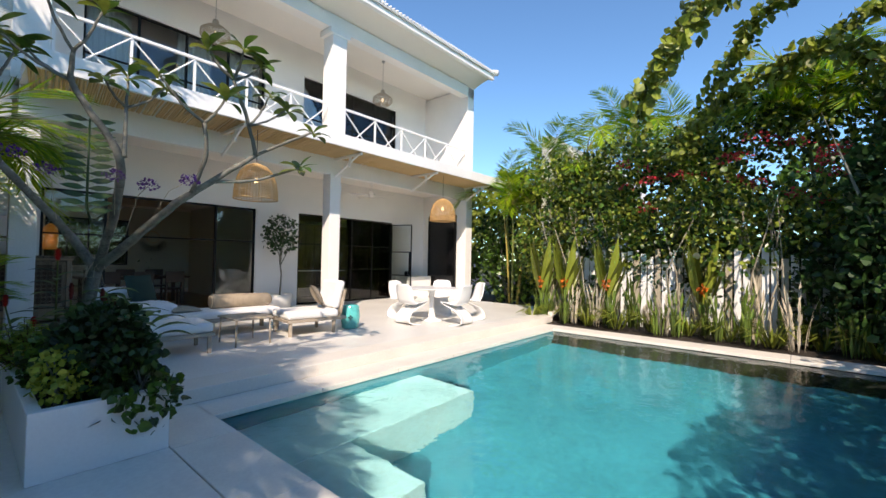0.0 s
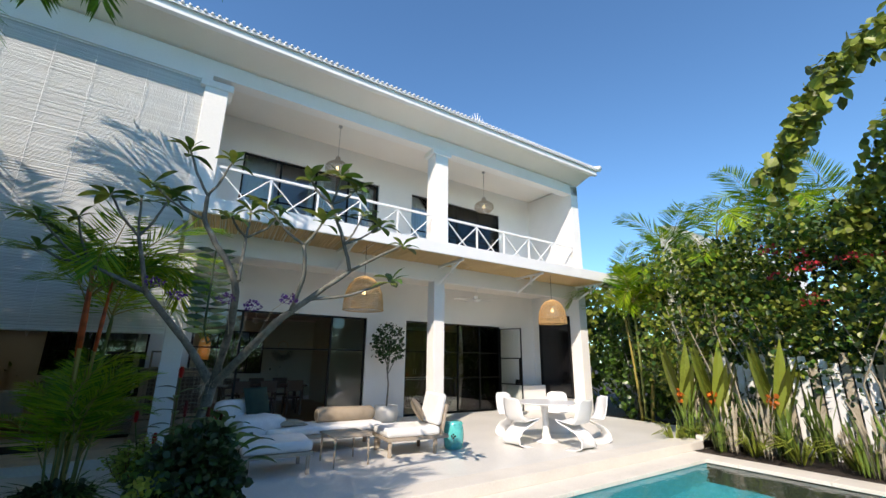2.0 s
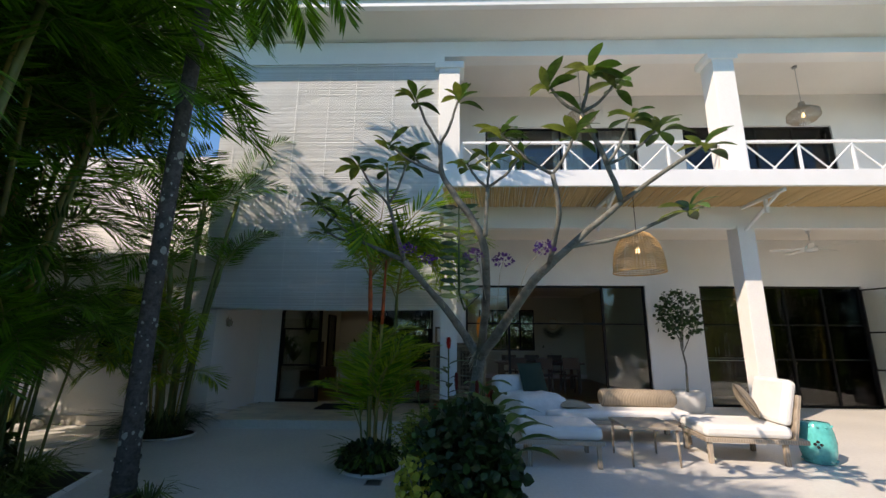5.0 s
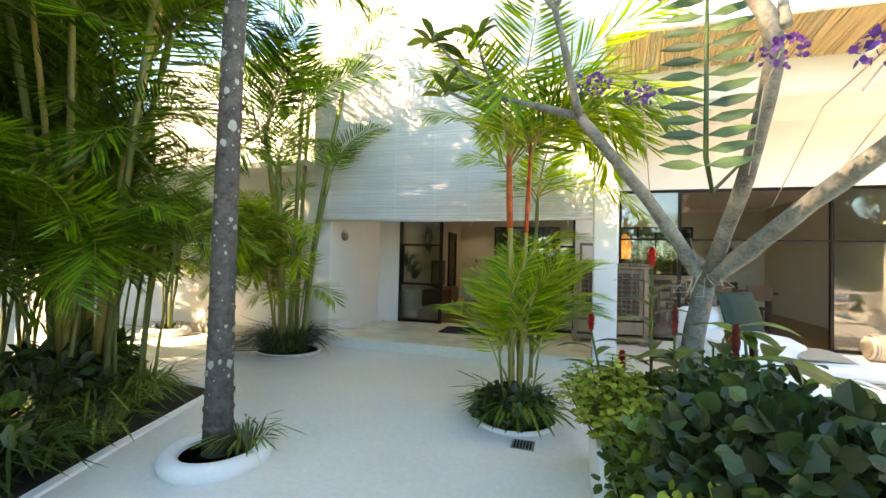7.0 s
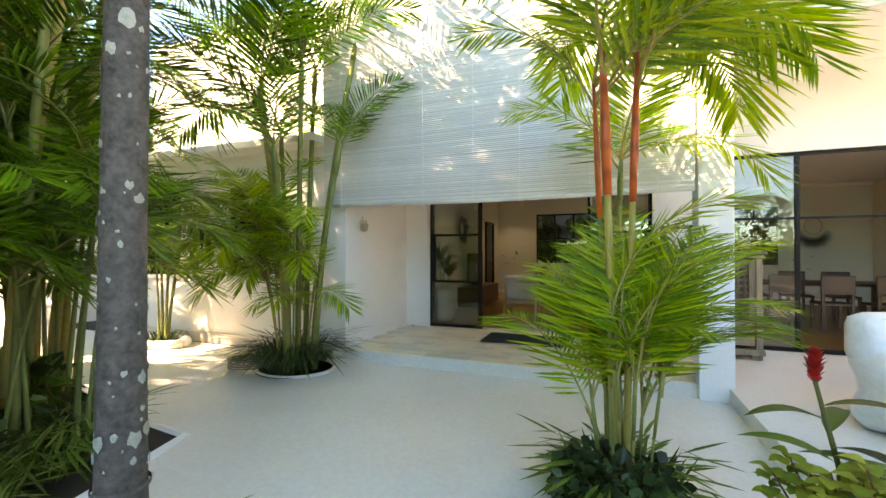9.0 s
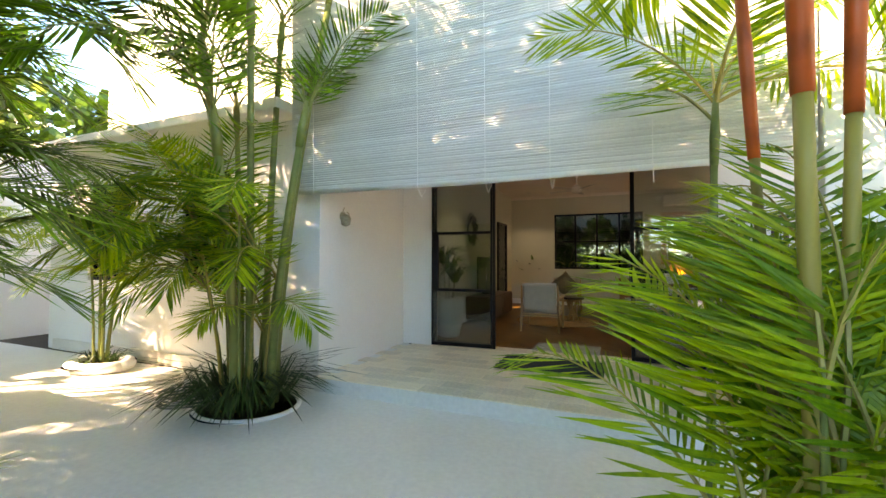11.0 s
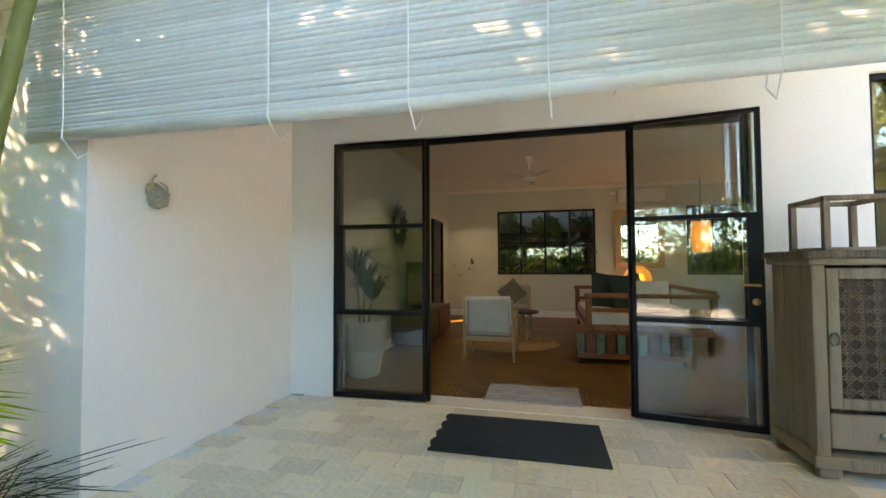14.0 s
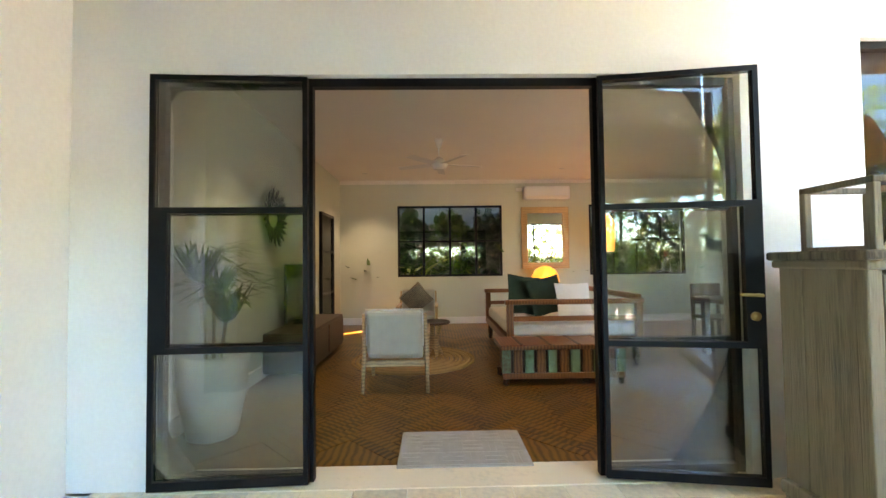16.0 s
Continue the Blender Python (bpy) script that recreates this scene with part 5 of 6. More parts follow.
part("pot", lathe(BM(), [(0.22, 0), (0.27, 0.03), (0.31, 0.25), (0.30, 0.40), (0.27, 0.40), (0.25, 0.36), (0, 0.36)], 28), POT, pt, smooth=True)
part("trunk", tube(BM(), [(0, 0, 0.35), (0.03, 0, 0.9), (-0.02, 0.02, 1.3), (0.03, 0, 1.7)], [0.025, 0.02, 0.018, 0.012], 8), FRANGI, pt, smooth=True)
rng = random.Random(31)
for k in range(7):
    a = k * 0.9
    part("branch", tube(BM(), [(0, 0, 1.15 + 0.07 * k), (0.18 * math.cos(a), 0.18 * math.sin(a), 1.5 + 0.07 * k), (0.33 * math.cos(a), 0.33 * math.sin(a), 1.75 + 0.09 * k)], [0.012, 0.009, 0.004], 6), FRANGI, pt)
part("crown", leaf_cloud("crown", [(0, 0, 2.05, 0.42, 0.42, 0.42), (0.1, 0.1, 1.7, 0.4, 0.4, 0.25), (-0.2, -0.1, 1.85, 0.35, 0.3, 0.3)], 620, 0.085, LEAFD, 33), None, pt)
tb = thing("round_table", "white round pedestal table on the sunny terrace", "table", (8.55, -4.5, 0))
part("tabletop", lathe(BM(), [(0.0, 0.705), (0.56, 0.705), (0.60, 0.72), (0.60, 0.735), (0.0, 0.735)], 48), PLASTIC, tb, smooth=False)
part("pedestal", lathe(BM(), [(0.26, 0), (0.25, 0.012), (0.10, 0.05), (0.06, 0.2), (0.055, 0.5), (0.09, 0.66), (0.16, 0.706)], 32), PLASTIC, tb, smooth=True)


def panton_mesh():
    prof = [(0.10, 0.0), (0.02, 0.012), (-0.12, 0.02), (-0.21, 0.06), (-0.20, 0.16), (-0.10, 0.27), (0.08, 0.37), (0.20, 0.425), (0.24, 0.44), (0.20, 0.44), (0.08, 0.42), (-0.06, 0.405), (-0.15, 0.43), (-0.20, 0.52), (-0.235, 0.66), (-0.27, 0.79), (-0.285, 0.83)]
    wid = [0.24, 0.245, 0.245, 0.22, 0.19, 0.19, 0.2, 0.22, 0.225, 0.225, 0.225, 0.225, 0.225, 0.22, 0.22, 0.19, 0.12]
    bm = BM()
    rows_ = []
    for i, ((yy, zz), w) in enumerate(zip(prof, wid)):
        r = []
        for k in range(9):
            u = -1 + k / 4
            dish = (0.035 * u * u if 7 < i < 16 else (0.06 * u * u * (1 if i < 7 else 0)))
            r.append(bm.verts.new((u * w, yy + (dish if i > 11 else (-dish * 0.8 if i < 6 else 0)), zz + (dish if 7 < i <= 11 else 0))))
        rows_.append(r)
    for a, b in zip(rows_, rows_[1:]):
        for k in range(8):
            bm.faces.new((a[k], a[k + 1], b[k + 1], b[k]))
    bmesh.ops.recalc_face_normals(bm, faces=bm.faces[:])
    bmesh.ops.solidify(bm, geom=bm.faces[:], thickness=0.014)
    bmesh.ops.recalc_face_normals(bm, faces=bm.faces[:])
    bmesh.ops.scale(bm, vec=(1.1, 1.05, 1.03), verts=bm.verts)
    return bm


pc = thing("shell_chair", "white moulded plastic cantilever chair at the round table", "chair", (7.85, -4.55, 0), 90 - 180, group="chairs round the terrace table")
part("shell", panton_mesh(), PLASTIC, pc, smooth=True)
for cx, cy, tr in ((8.45, -5.3, 5), (9.35, -5.0, 62), (9.35, -4.05, 120), (8.35, -3.75, 185)):
    copy_thing(pc, pose(cx, cy, 0, 0, 0, tr))


def rattan_pendant(at, size, label, top):
    r = thing("rattan_pendant", label, "pendant lamp", at, group="terrace rattan pendants")
    part("cord", tube(BM(), [(0, 0, 0.62 * size), (0, 0, top - at[2])], 0.006, 6), BLACK, r)
    prof = [(0.36, 0.0), (0.355, 0.14), (0.33, 0.30), (0.27, 0.46), (0.17, 0.57), (0.05, 0.62)]
    bm = BM()
    for k in range(44):
        a = 2 * math.pi * k / 44
        tube(bm, [(p * size * math.cos(a), p * size * math.sin(a), z * size) for p, z in prof], 0.006, 4, False)
    for k in range(24):
        s = k / 23 * 5
        i = min(int(s), 4)
        p = prof[i][0] + (prof[i + 1][0] - prof[i][0]) * (s - i)
        z = prof[i][1] + (prof[i + 1][1] - prof[i][1]) * (s - i)
        tube(bm, [(p * size * math.cos(q), p * size * math.sin(q), z * size) for q in (2 * math.pi * m / 28 for m in range(29))], 0.0075, 4, False)
    part("shade", bm, RATTAN, r, "woven rattan bell shade", True)
    part("rim", tube(BM(), [(0.362 * size * math.cos(q), 0.362 * size * math.sin(q), 0) for q in (2 * math.pi * m / 32 for m in range(33))], 0.012, 6), RATTAN, r, smooth=True)
    part("bulb", lathe(BM(), [(0.0, 0.30), (0.035, 0.33), (0.03, 0.38), (0.012, 0.42)], 14), BULB, r, smooth=True)
    return r


rattan_pendant((5.26, -2.75, 2.50), 1.12, "bell-shaped woven rattan pendant lamp under the canopy", 3.88)
rattan_pendant((10.9, -2.75, 2.53), 1.06, "pale bell-shaped woven rattan pendant lamp near the end wall", 3.87)
for bx in (5.02, 9.85):
    r = thing("wire_pendant", "grey onion-shaped wire pendant lamp on the balcony", "pendant lamp", (bx, -1.12, 6.05), group="balcony wire pendants")
    part("cord", tube(BM(), [(0, 0, 0.5), (0, 0, 1.38)], 0.006, 6), STEEL, r)
    part("rose", lathe(BM(), [(0.05, 1.36), (0.05, 1.40)], 16), STEEL, r)
    prof = [(0.10, 0.0), (0.22, 0.05), (0.30, 0.14), (0.29, 0.25), (0.18, 0.34), (0.07, 0.40), (0.05, 0.50)]
    bm = BM()
    for k in range(36):
        a = 2 * math.pi * k / 36
        tube(bm, [(p * math.cos(a + z), p * math.sin(a + z), z) for p, z in prof], 0.005, 4, False)
        tube(bm, [(p * math.cos(a - z), p * math.sin(a - z), z) for p, z in prof], 0.005, 4, False)
    part("wire_shade", bm, TEAKGREY, r, "open woven wire shade")
    part("bulb", lathe(BM(), [(0.0, 0.13), (0.035, 0.16), (0.03, 0.21), (0.012, 0.25)], 14), BULB, r, smooth=True)
w = thing("window_7", "tall dark framed glass panel in the end wall", "window", (12.95, -1.0, 0.45), 90, kind="structure")
part("dark_panel", box(BM(), -0.6, 0.6, 0.0, 0.04, 0, 2.45), SCREEN, w)
for a, b, c, d in ((-0.65, -0.6, 0, 2.45), (0.6, 0.65, 0, 2.45), (-0.65, 0.65, 2.45, 2.5), (-0.65, 0.65, -0.05, 0)):
    part("steel_frame", box(BM(), a, b, 0.0, 0.07, c, d), BLACK, w)
kt = thing("console", "white plastered console with a small black pot", "console", (12.2, -0.35, 0))
part("body", box(BM(), -0.6, 0.6, -0.25, 0.34, 0, 0.75, 0.01), WHITE, kt)
part("pot", lathe(BM(), [(0.05, 0.75), (0.08, 0.78), (0.09, 0.9), (0.07, 0.93)], 16, (-0.4, 0, 0)), BLACK, kt, "small black pot", True)


# ---- planting ----
def bed(name, label, pts, z=G + 0.012):
    bm = BM()
    bm.faces.new([bm.verts.new((x, y, z)) for x, y in pts])
    return structure(name, bm, SOIL, label, "planting bed")


bed("bed_west", "dark soil bed along the garden wall", ((-2.0, -4.45), (-1.6, -5.8), (-1.0, -7.6), (-1.0, -12.4), (-8.9, -12.4), (-8.9, -4.3), (-4.2, -4.2)))
kb = thing("bed_kerb", "low white kerb along the planting bed", "kerb", (0, 0, 0), kind="structure")
part("kerb_stone", tube(BM(), [(-4.2, -4.18, G - 0.045), (-1.98, -4.42, G - 0.045), (-1.58, -5.8, G - 0.045), (-0.98, -7.6, G - 0.045), (-0.98, -12.4, G - 0.045)], 0.075, 8), WHITE, kb)


def ring_kerb(name, at, rx, ry, label, h=0.07):
    r = thing(name, label, "planter ring", (at[0], at[1], G), kind="structure")
    part("kerb_ring", tube(BM(), [(rx * math.cos(a), ry * math.sin(a), h * 0.5) for a in (2 * math.pi * k / 32 for k in range(33))], 0.07 if h > 0.05 else 0.022, 8), WHITE, r, smooth=True)
    part("soil", lathe(BM(), [(0.0, h * 0.6), (rx * 0.98, h * 0.6)], 24), SOIL, r)
    return r


ring_kerb("tree_ring", (-0.76, -5.6), 0.31, 0.31, "white rounded kerb ring round the palm trunk")
ring_kerb("clump_ring", (-2.5, -2.55), 0.48, 0.42, "white rounded kerb ring round the bamboo palm", 0.02)
ring_kerb("oval_planter", (-5.3, -2.28), 0.38, 0.26, "white oval kerb planter by the wing wall", 0.12)
ring_kerb("red_palm_ring", (1.18, -4.1), 0.36, 0.36, "white kerb ring round the red-stemmed palm", 0.02)

# the grey trunk beside the path
root = thing("coconut_palm", "tall grey ringed palm trunk spotted with lichen", "palm", (-0.76, -5.6, G))
pts = [(-0.012 * k + 0.02 * k * k / 12, 0.005 * k, 0.55 * k) for k in range(13)]
rad = [0.105, 0.092, 0.086, 0.083, 0.081] + [0.078] * 8
bm = tube(BM(), pts, rad, 18)
for k in range(54):
    z = 0.12 + k * 0.12
    i = z / 0.55
    a = int(i)
    if a >= 12:
        break
    q = Vector(pts[a]).lerp(Vector(pts[a + 1]), i - a)
    tube(bm, [q - Vector((0, 0, 0.012)), q, q + Vector((0, 0, 0.012))], [rad[a] * 0.99, rad[a] * 1.012, rad[a] * 0.99], 18, False)
part("trunk", bm, BARK, root, smooth=True)
rng = random.Random(50)
for k in range(220):
    bm = BM()
    z = rng.uniform(0.1, 4.2)
    a = rng.uniform(0, 2 * math.pi)
    i = min(int(z / 0.55), 11)
    q = Vector(pts[i]).lerp(Vector(pts[i + 1]), z / 0.55 - i)
    n = Vector((math.cos(a), math.sin(a), 0))
    s = 0.005 + 0.026 * rng.random() ** 3
    c = q + n * (rad[i] * 1.01)
    u = Vector((-n.y, n.x, 0))
    vs = [bm.verts.new(c + (u * math.cos(t) * s + Vector((0, 0, 1)) * math.sin(t) * s * rng.uniform(0.5, 1.9)) + n * (0.004 - 0.1 * s * abs(math.cos(t)))) for t in (2 * math.pi * j / 9 for j in range(9))]
    vs.append(bm.verts.new(c + n * 0.006))
    for j in range(9):
        bm.faces.new((vs[j], vs[(j + 1) % 9], vs[9]))
    part("lichen_patch", bm, LICHEN, root)
crown(root, (0.24, 0.06, 6.6), FRONDS_L, 13, 1.05, random.Random(51))

cane_palm("clump of bamboo palms with ringed green canes by the porch", (-2.48, -2.55, G), 7, (2.0, 4.0), 0.30, FRONDS, 0.98, 6, [CANE, CANEY, CANE], 101, 0.042, 0.24, keep_off=45)
cane_palm("young bamboo palm shoots with light fronds by the porch", (-2.5, -2.62, G), 8, (0.3, 1.6), 0.3, FRONDS_Y, 0.68, 5, [CANE, CANEY], 102, 0.014, 0.26, keep_off=60)
# clumps 118 and 124 are added only to shade the planter and the wing
for sd, (x, y), n, hs in ((111, (-2.75, -5.3), 8, (3.4, 5.1)), (112, (-2.2, -6.5), 7, (3.0, 5.2)), (113, (-3.9, -6.2), 7, (3.0, 5.0)), (114, (-3.3, -7.9), 8, (3.4, 5.8)), (115, (-5.0, -5.1), 4, (2.0, 3.4)), (116, (-2.1, -8.8), 6, (2.2, 4.2)), (117, (-3.4, -4.75), 7, (2.2, 4.6)), (118, (-2.0, -10.2), 6, (2.8, 4.2)), (119, (-3.6, -10.2), 7, (3.2, 6.0)), (120, (-5.4, -7.2), 7, (3.8, 6.2)), (123, (-4.7, -8.4), 6, (4.0, 6.0)), (124, (-7.0, -4.7), 7, (2.6, 4.4))):
    cane_palm("dense areca palm clump with green and yellow canes", (x, y, G), n, hs, 0.30, FRONDS, 1.12, 8, [CANEY, CANEY, CANE], sd, 0.036, 0.3)
for sd, (x, y), hs in ((151, (-2.5, -5.0), (0.4, 1.3)), (152, (-3.0, -6.0), (0.5, 1.6)), (153, (-3.6, -5.4), (0.8, 2.2)), (154, (-2.0, -7.4), (0.5, 1.8)), (155, (-2.4, -8.1), (0.8, 2.4)), (156, (-3.0, -9.2), (0.8, 2.6)), (157, (-4.4, -4.9), (0.6, 2.2)), (158, (-4.6, -6.9), (1.0, 2.8)), (159, (-2.5, -5.6), (0.5, 1.2)), (161, (-2.9, -4.8), (1.0, 2.6)), (162, (-3.6, -4.6), (0.8, 2.4))):
    cane_palm("young areca shoots with broad green fronds in the bed", (x, y, G), 5, hs, 0.35, FRONDS, 0.72, 5, [CANE], sd, 0.018, 0.3)
# unseen tree, added on the sun's side to shade yard and planter
shade_tree = thing("shade_tree", "unseen broad leafy tree added over the palm bed to cast shade", "tree", (-4.6, -9.4, G))
part("trunk", tube(BM(), [(0, 0, 0), (0.1, 0.1, 2.0), (0.0, 0.2, 4.2), (0.2, 0.2, 5.4)], [0.2, 0.16, 0.12, 0.05], 12), FRANGI, shade_tree, smooth=True)
for k in range(6):
    a = k * 1.05
    part("limb", tube(BM(), [(0.02, 0.1, 2.6 + 0.25 * k), (1.0 * math.cos(a), 1.0 * math.sin(a), 3.8 + 0.2 * k), (2.0 * math.cos(a), 2.0 * math.sin(a), 4.6 + 0.15 * k)], [0.08, 0.05, 0.02], 8), FRANGI, shade_tree, smooth=True)
part("crown", leaf_cloud("crown", [(0, 0, 5.2, 2.2, 2.2, 1.2), (1.8, -0.6, 4.6, 1.5, 1.6, 1.0), (-1.2, 1.2, 5.0, 1.6, 1.6, 1.1), (0.6, 1.8, 5.2, 1.5, 1.4, 1.0), (0.8, -2.0, 4.2, 1.4, 1.4, 1.0)], 1900, 0.2, LEAF, 160), None, shade_tree)
cane_palm("small palms with yellow-green fronds in the oval planter", (-5.3, -2.28, G), 4, (0.7, 1.25), 0.2, FRONDS_Y, 0.55, 5, [CANE], 121, 0.022, 0.16)
cane_palm("small palm among the garden shrubs", (-7.6, -3.0, G), 4, (0.8, 1.6), 0.3, FRONDS_Y, 0.7, 6, [CANE], 122, 0.024, 0.16)
cane_palm("red-stemmed sealing wax palm with yellow-green fronds", (1.18, -4.1, G), 3, (1.35, 1.85), 0.10, FRONDS_Y, 0.88, 7, [CANEY, REDCANE], 131, 0.024, 0.10, REDCANE, "sealing_wax_palm", 195, 0.85)
cane_palm("young red-stemmed palm shoots with drooping fronds", (1.2, -4.12, G), 8, (0.08, 0.75), 0.20, FRONDS_U, 0.58, 4, [CANE, CANEY], 133, 0.011, 0.15, CANE, "sealing_wax_palm", 225)
cane_palm("slim green-ringed palm beside the step", (1.17, -2.62, G), 1, (1.9, 1.95), 0.05, FRONDS_Y, 0.8, 8, [CANE], 132, 0.03, 0.02, CANE, "slim_palm", 200)
for sd, (x, y), hs in ((141, (13.6, -3.6), (2.5, 4.2)), (142, (14.6, -7.5), (3.5, 5.2)), (143, (13.6, -11.5), (3.6, 5.0)), (144, (14.0, -5.2), (3.2, 4.6))):
    cane_palm("areca palm rising behind the hedge", (x, y, G), 5, hs, 0.4, FRONDS_Y, 1.15, 6, [CANE, CANEY], sd, 0.04, 0.3)

# low planting round the stems
def low_plant(name, label, at, me, category="plant", turn=0.0, sc=1.0):
    r = thing(name, label, category, at, turn)
    ob = part("leaves", me, None, r)
    ob.matrix_basis = Matrix.Scale(sc, 4)
    if category in ("shrub", "tree"):
        top = max(v.co.z for v in me.vertices) * 0.75
        for k in range(4):
            a = k * 1.6 + at[0]
            part("stem", tube(BM(), [(0.04 * math.cos(a), 0.04 * math.sin(a), 0), (0.10 * math.cos(a) * top, 0.10 * math.sin(a) * top, top * 0.5), (0.3 * math.cos(a) * top, 0.3 * math.sin(a) * top, top)], [0.012 * max(1, top), 0.009 * max(1, top), 0.004], 6), FRANGI, r)
    return r


low_plant("lily_turf", "dark arching grass clump under the bamboo palm", (-2.5, -2.6, G), tuft("leaves", 420, 0.62, 0.009, LEAFD, 201, 0.36, 0.95), "grass clump")
low_plant("lily_turf", "low green grass under the red-stemmed palm", (1.18, -4.1, G), tuft("leaves", 200, 0.42, 0.016, LEAF, 202, 0.26, 0.9), "grass clump")
low_plant("low_shrub", "dark small-leaved ground cover under the red-stemmed palm", (1.16, -4.22, G), leaf_cloud("leaves", [(0, 0, 0.16, 0.34, 0.32, 0.16)], 700, 0.075, LEAFD, 203), "shrub")
low_plant("grass_tuft", "green grass tuft at the foot of the grey trunk", (-0.6, -5.5, G + 0.03), tuft("leaves", 60, 0.3, 0.01, BLADE, 204, 0.1, 0.9), "grass clump")
low_plant("grass_tuft", "grass tuft in the oval planter", (-5.3, -2.28, G + 0.06), tuft("leaves", 50, 0.25, 0.012, LEAFD, 205, 0.2, 0.9), "grass clump")
rng = random.Random(210)
for k in range(16):
    x, y = rng.uniform(-4.2, -1.75), rng.uniform(-10.5, -4.9)
    if x > -1.75 - 0.25 * (y + 5.0) * -1 and y > -6:
        x -= 0.5
    low_plant("bed_shrub", "leafy green shrub in the palm bed", (x, y, G), leaf_cloud("leaves", [(0, 0, 0.3, 0.42, 0.42, 0.36)], 420, rng.uniform(0.10, 0.17), rng.choice((LEAF, LEAFD, LEAF)), 211 + k, 0.3, 0.27), "shrub")
for k in range(18):
    y = -4.9 - k * 0.27
    x = (-1.75 if y > -5.8 else -1.75 + (-5.8 - y) * 0.33 if y > -7.6 else -1.2) - rng.uniform(0.05, 0.7)
    low_plant("bed_grass", "arching dark grass clump at the edge of the palm bed", (x, y, G), tuft("leaves", 90, rng.uniform(0.3, 0.6), 0.012, rng.choice((LEAFD, LEAF, BLADE)), 240 + k, 0.14, 0.9), "grass clump")
hb = thing("garden_hose", "coiled grey garden hose on the paving", "hose", (-3.05, -2.75, G))
part("coil", tube(BM(), [((0.26 + 0.03 * math.sin(k * 0.7)) * math.cos(k * 0.35), (0.2 + 0.02 * math.cos(k)) * math.sin(k * 0.35), 0.014 + 0.0016 * k) for k in range(72)], 0.011, 6), HOSE, hb, smooth=True)
dr = thing("drain_grate", "square metal drain grate set in the paving", "drain", (1.31, -4.62, G))
part("rim", box(BM(), -0.09, 0.09, -0.09, 0.09, 0.0, 0.004), STEEL, dr)
# black strips on the solid plate imitate the dark of open slots
for k in range(6):
    part("slot", box(BM(), -0.07 + k * 0.025, -0.058 + k * 0.025, -0.07, 0.07, 0.004, 0.0055), BLACK, dr)

# planter box with the frangipani
px0, px1, py0, py1, pz = 1.80, 2.62, -7.05, -4.72, 0.33
pb = thing("planter_box", "long white plastered planter box beside the pool", "planter", (0, 0, 0))
for a, b, c, d in ((px0, px1, py0, py0 + 0.08), (px0, px1, py1 - 0.08, py1), (px0, px0 + 0.08, py0 + 0.08, py1 - 0.08), (px1 - 0.08, px1, py0 + 0.08, py1 - 0.08)):
    part("side", box(BM(), a, b, c, d, G, pz, 0.008), WHITE, pb)
part("soil", box(BM(), px0 + 0.08, px1 - 0.08, py0 + 0.08, py1 - 0.08, G, pz - 0.05), SOIL, pb)
TREE = Vector((2.42, -4.98, pz - 0.05))
fr = thing("frangipani_tree", "grey forked frangipani tree with leaf tufts at the tips", "tree", TREE)
rng = random.Random(300)
tips = []


def limb(points, r0, r1, wobble=0.03):
    """One limb through the given forks, smoothed and a little knobbly."""
    P = [Vector(p) - TREE for p in points]
    Q = []
    for a, b in zip(P, P[1:]):
        Q += [a.lerp(b, k / 5) for k in range(5)]
    Q.append(P[-1])
    for _ in range(3):
        Q = [Q[0]] + [(Q[k - 1] + Q[k] * 2 + Q[k + 1]) / 4 + rand_unit(rng) * wobble * 0.12 for k in range(1, len(Q) - 1)] + [Q[-1]]
    n = len(Q) - 1
    part("limb", tube(BM(), Q, [(r0 + (r1 - r0) * k / n) * rng.uniform(0.93, 1.07) for k in range(n + 1)], 10), FRANGI, fr, smooth=True)


def shoots(start, ends, r0=0.014, r1=0.010):
    for e in ends:
        limb([start, Vector(start).lerp(Vector(e), 0.55) + Vector((0, 0, -0.05)), e], r0, r1)
        tips.append(Vector(e) - TREE)


F0 = (2.47, -5.0, 1.2)
limb([TREE, (2.40, -4.95, 0.7), F0], 0.075, 0.062)
# limb towards the yard
limb([F0, (2.2, -5.12, 1.62), (1.69, -5.47, 2.18)], 0.050, 0.030)
limb([(1.69, -5.47, 2.18), (1.14, -5.15, 2.47)], 0.026, 0.018)
shoots((1.14, -5.15, 2.47), ((0.72, -5.35, 2.85), (0.95, -5.0, 3.0), (0.70, -5.0, 2.62)))
limb([(1.69, -5.47, 2.18), (1.55, -5.72, 2.7)], 0.024, 0.017)
shoots((1.55, -5.72, 2.7), ((1.28, -5.9, 3.05), (1.75, -5.85, 3.1), (1.5, -5.6, 3.15)))
# upright limb
limb([F0, (2.52, -5.5, 1.75), (2.47, -6.05, 2.3), (2.2, -6.02, 2.68), (2.07, -6.0, 2.91), (2.07, -6.15, 3.12)], 0.046, 0.018)
shoots((2.07, -6.15, 3.12), ((1.85, -6.3, 3.5), (2.24, -6.3, 3.5)))
shoots((2.07, -6.0, 2.91), ((1.6, -6.1, 3.15), (1.75, -5.85, 3.2)))
limb([(2.47, -6.05, 2.3), (2.51, -5.85, 2.82)], 0.022, 0.015)
shoots((2.51, -5.85, 2.82), ((2.32, -5.9, 3.05), (2.82, -5.95, 3.1), (2.55, -5.7, 3.2)))
# limb towards the pool
limb([F0, (2.68, -5.55, 1.55), (2.84, -6.25, 1.89), (3.1, -6.42, 2.12), (3.47, -6.56, 2.44)], 0.052, 0.023)
limb([(3.47, -6.56, 2.44), (3.9, -6.95, 2.72)], 0.018, 0.012)
tips.append(Vector((3.9, -6.95, 2.72)) - TREE)
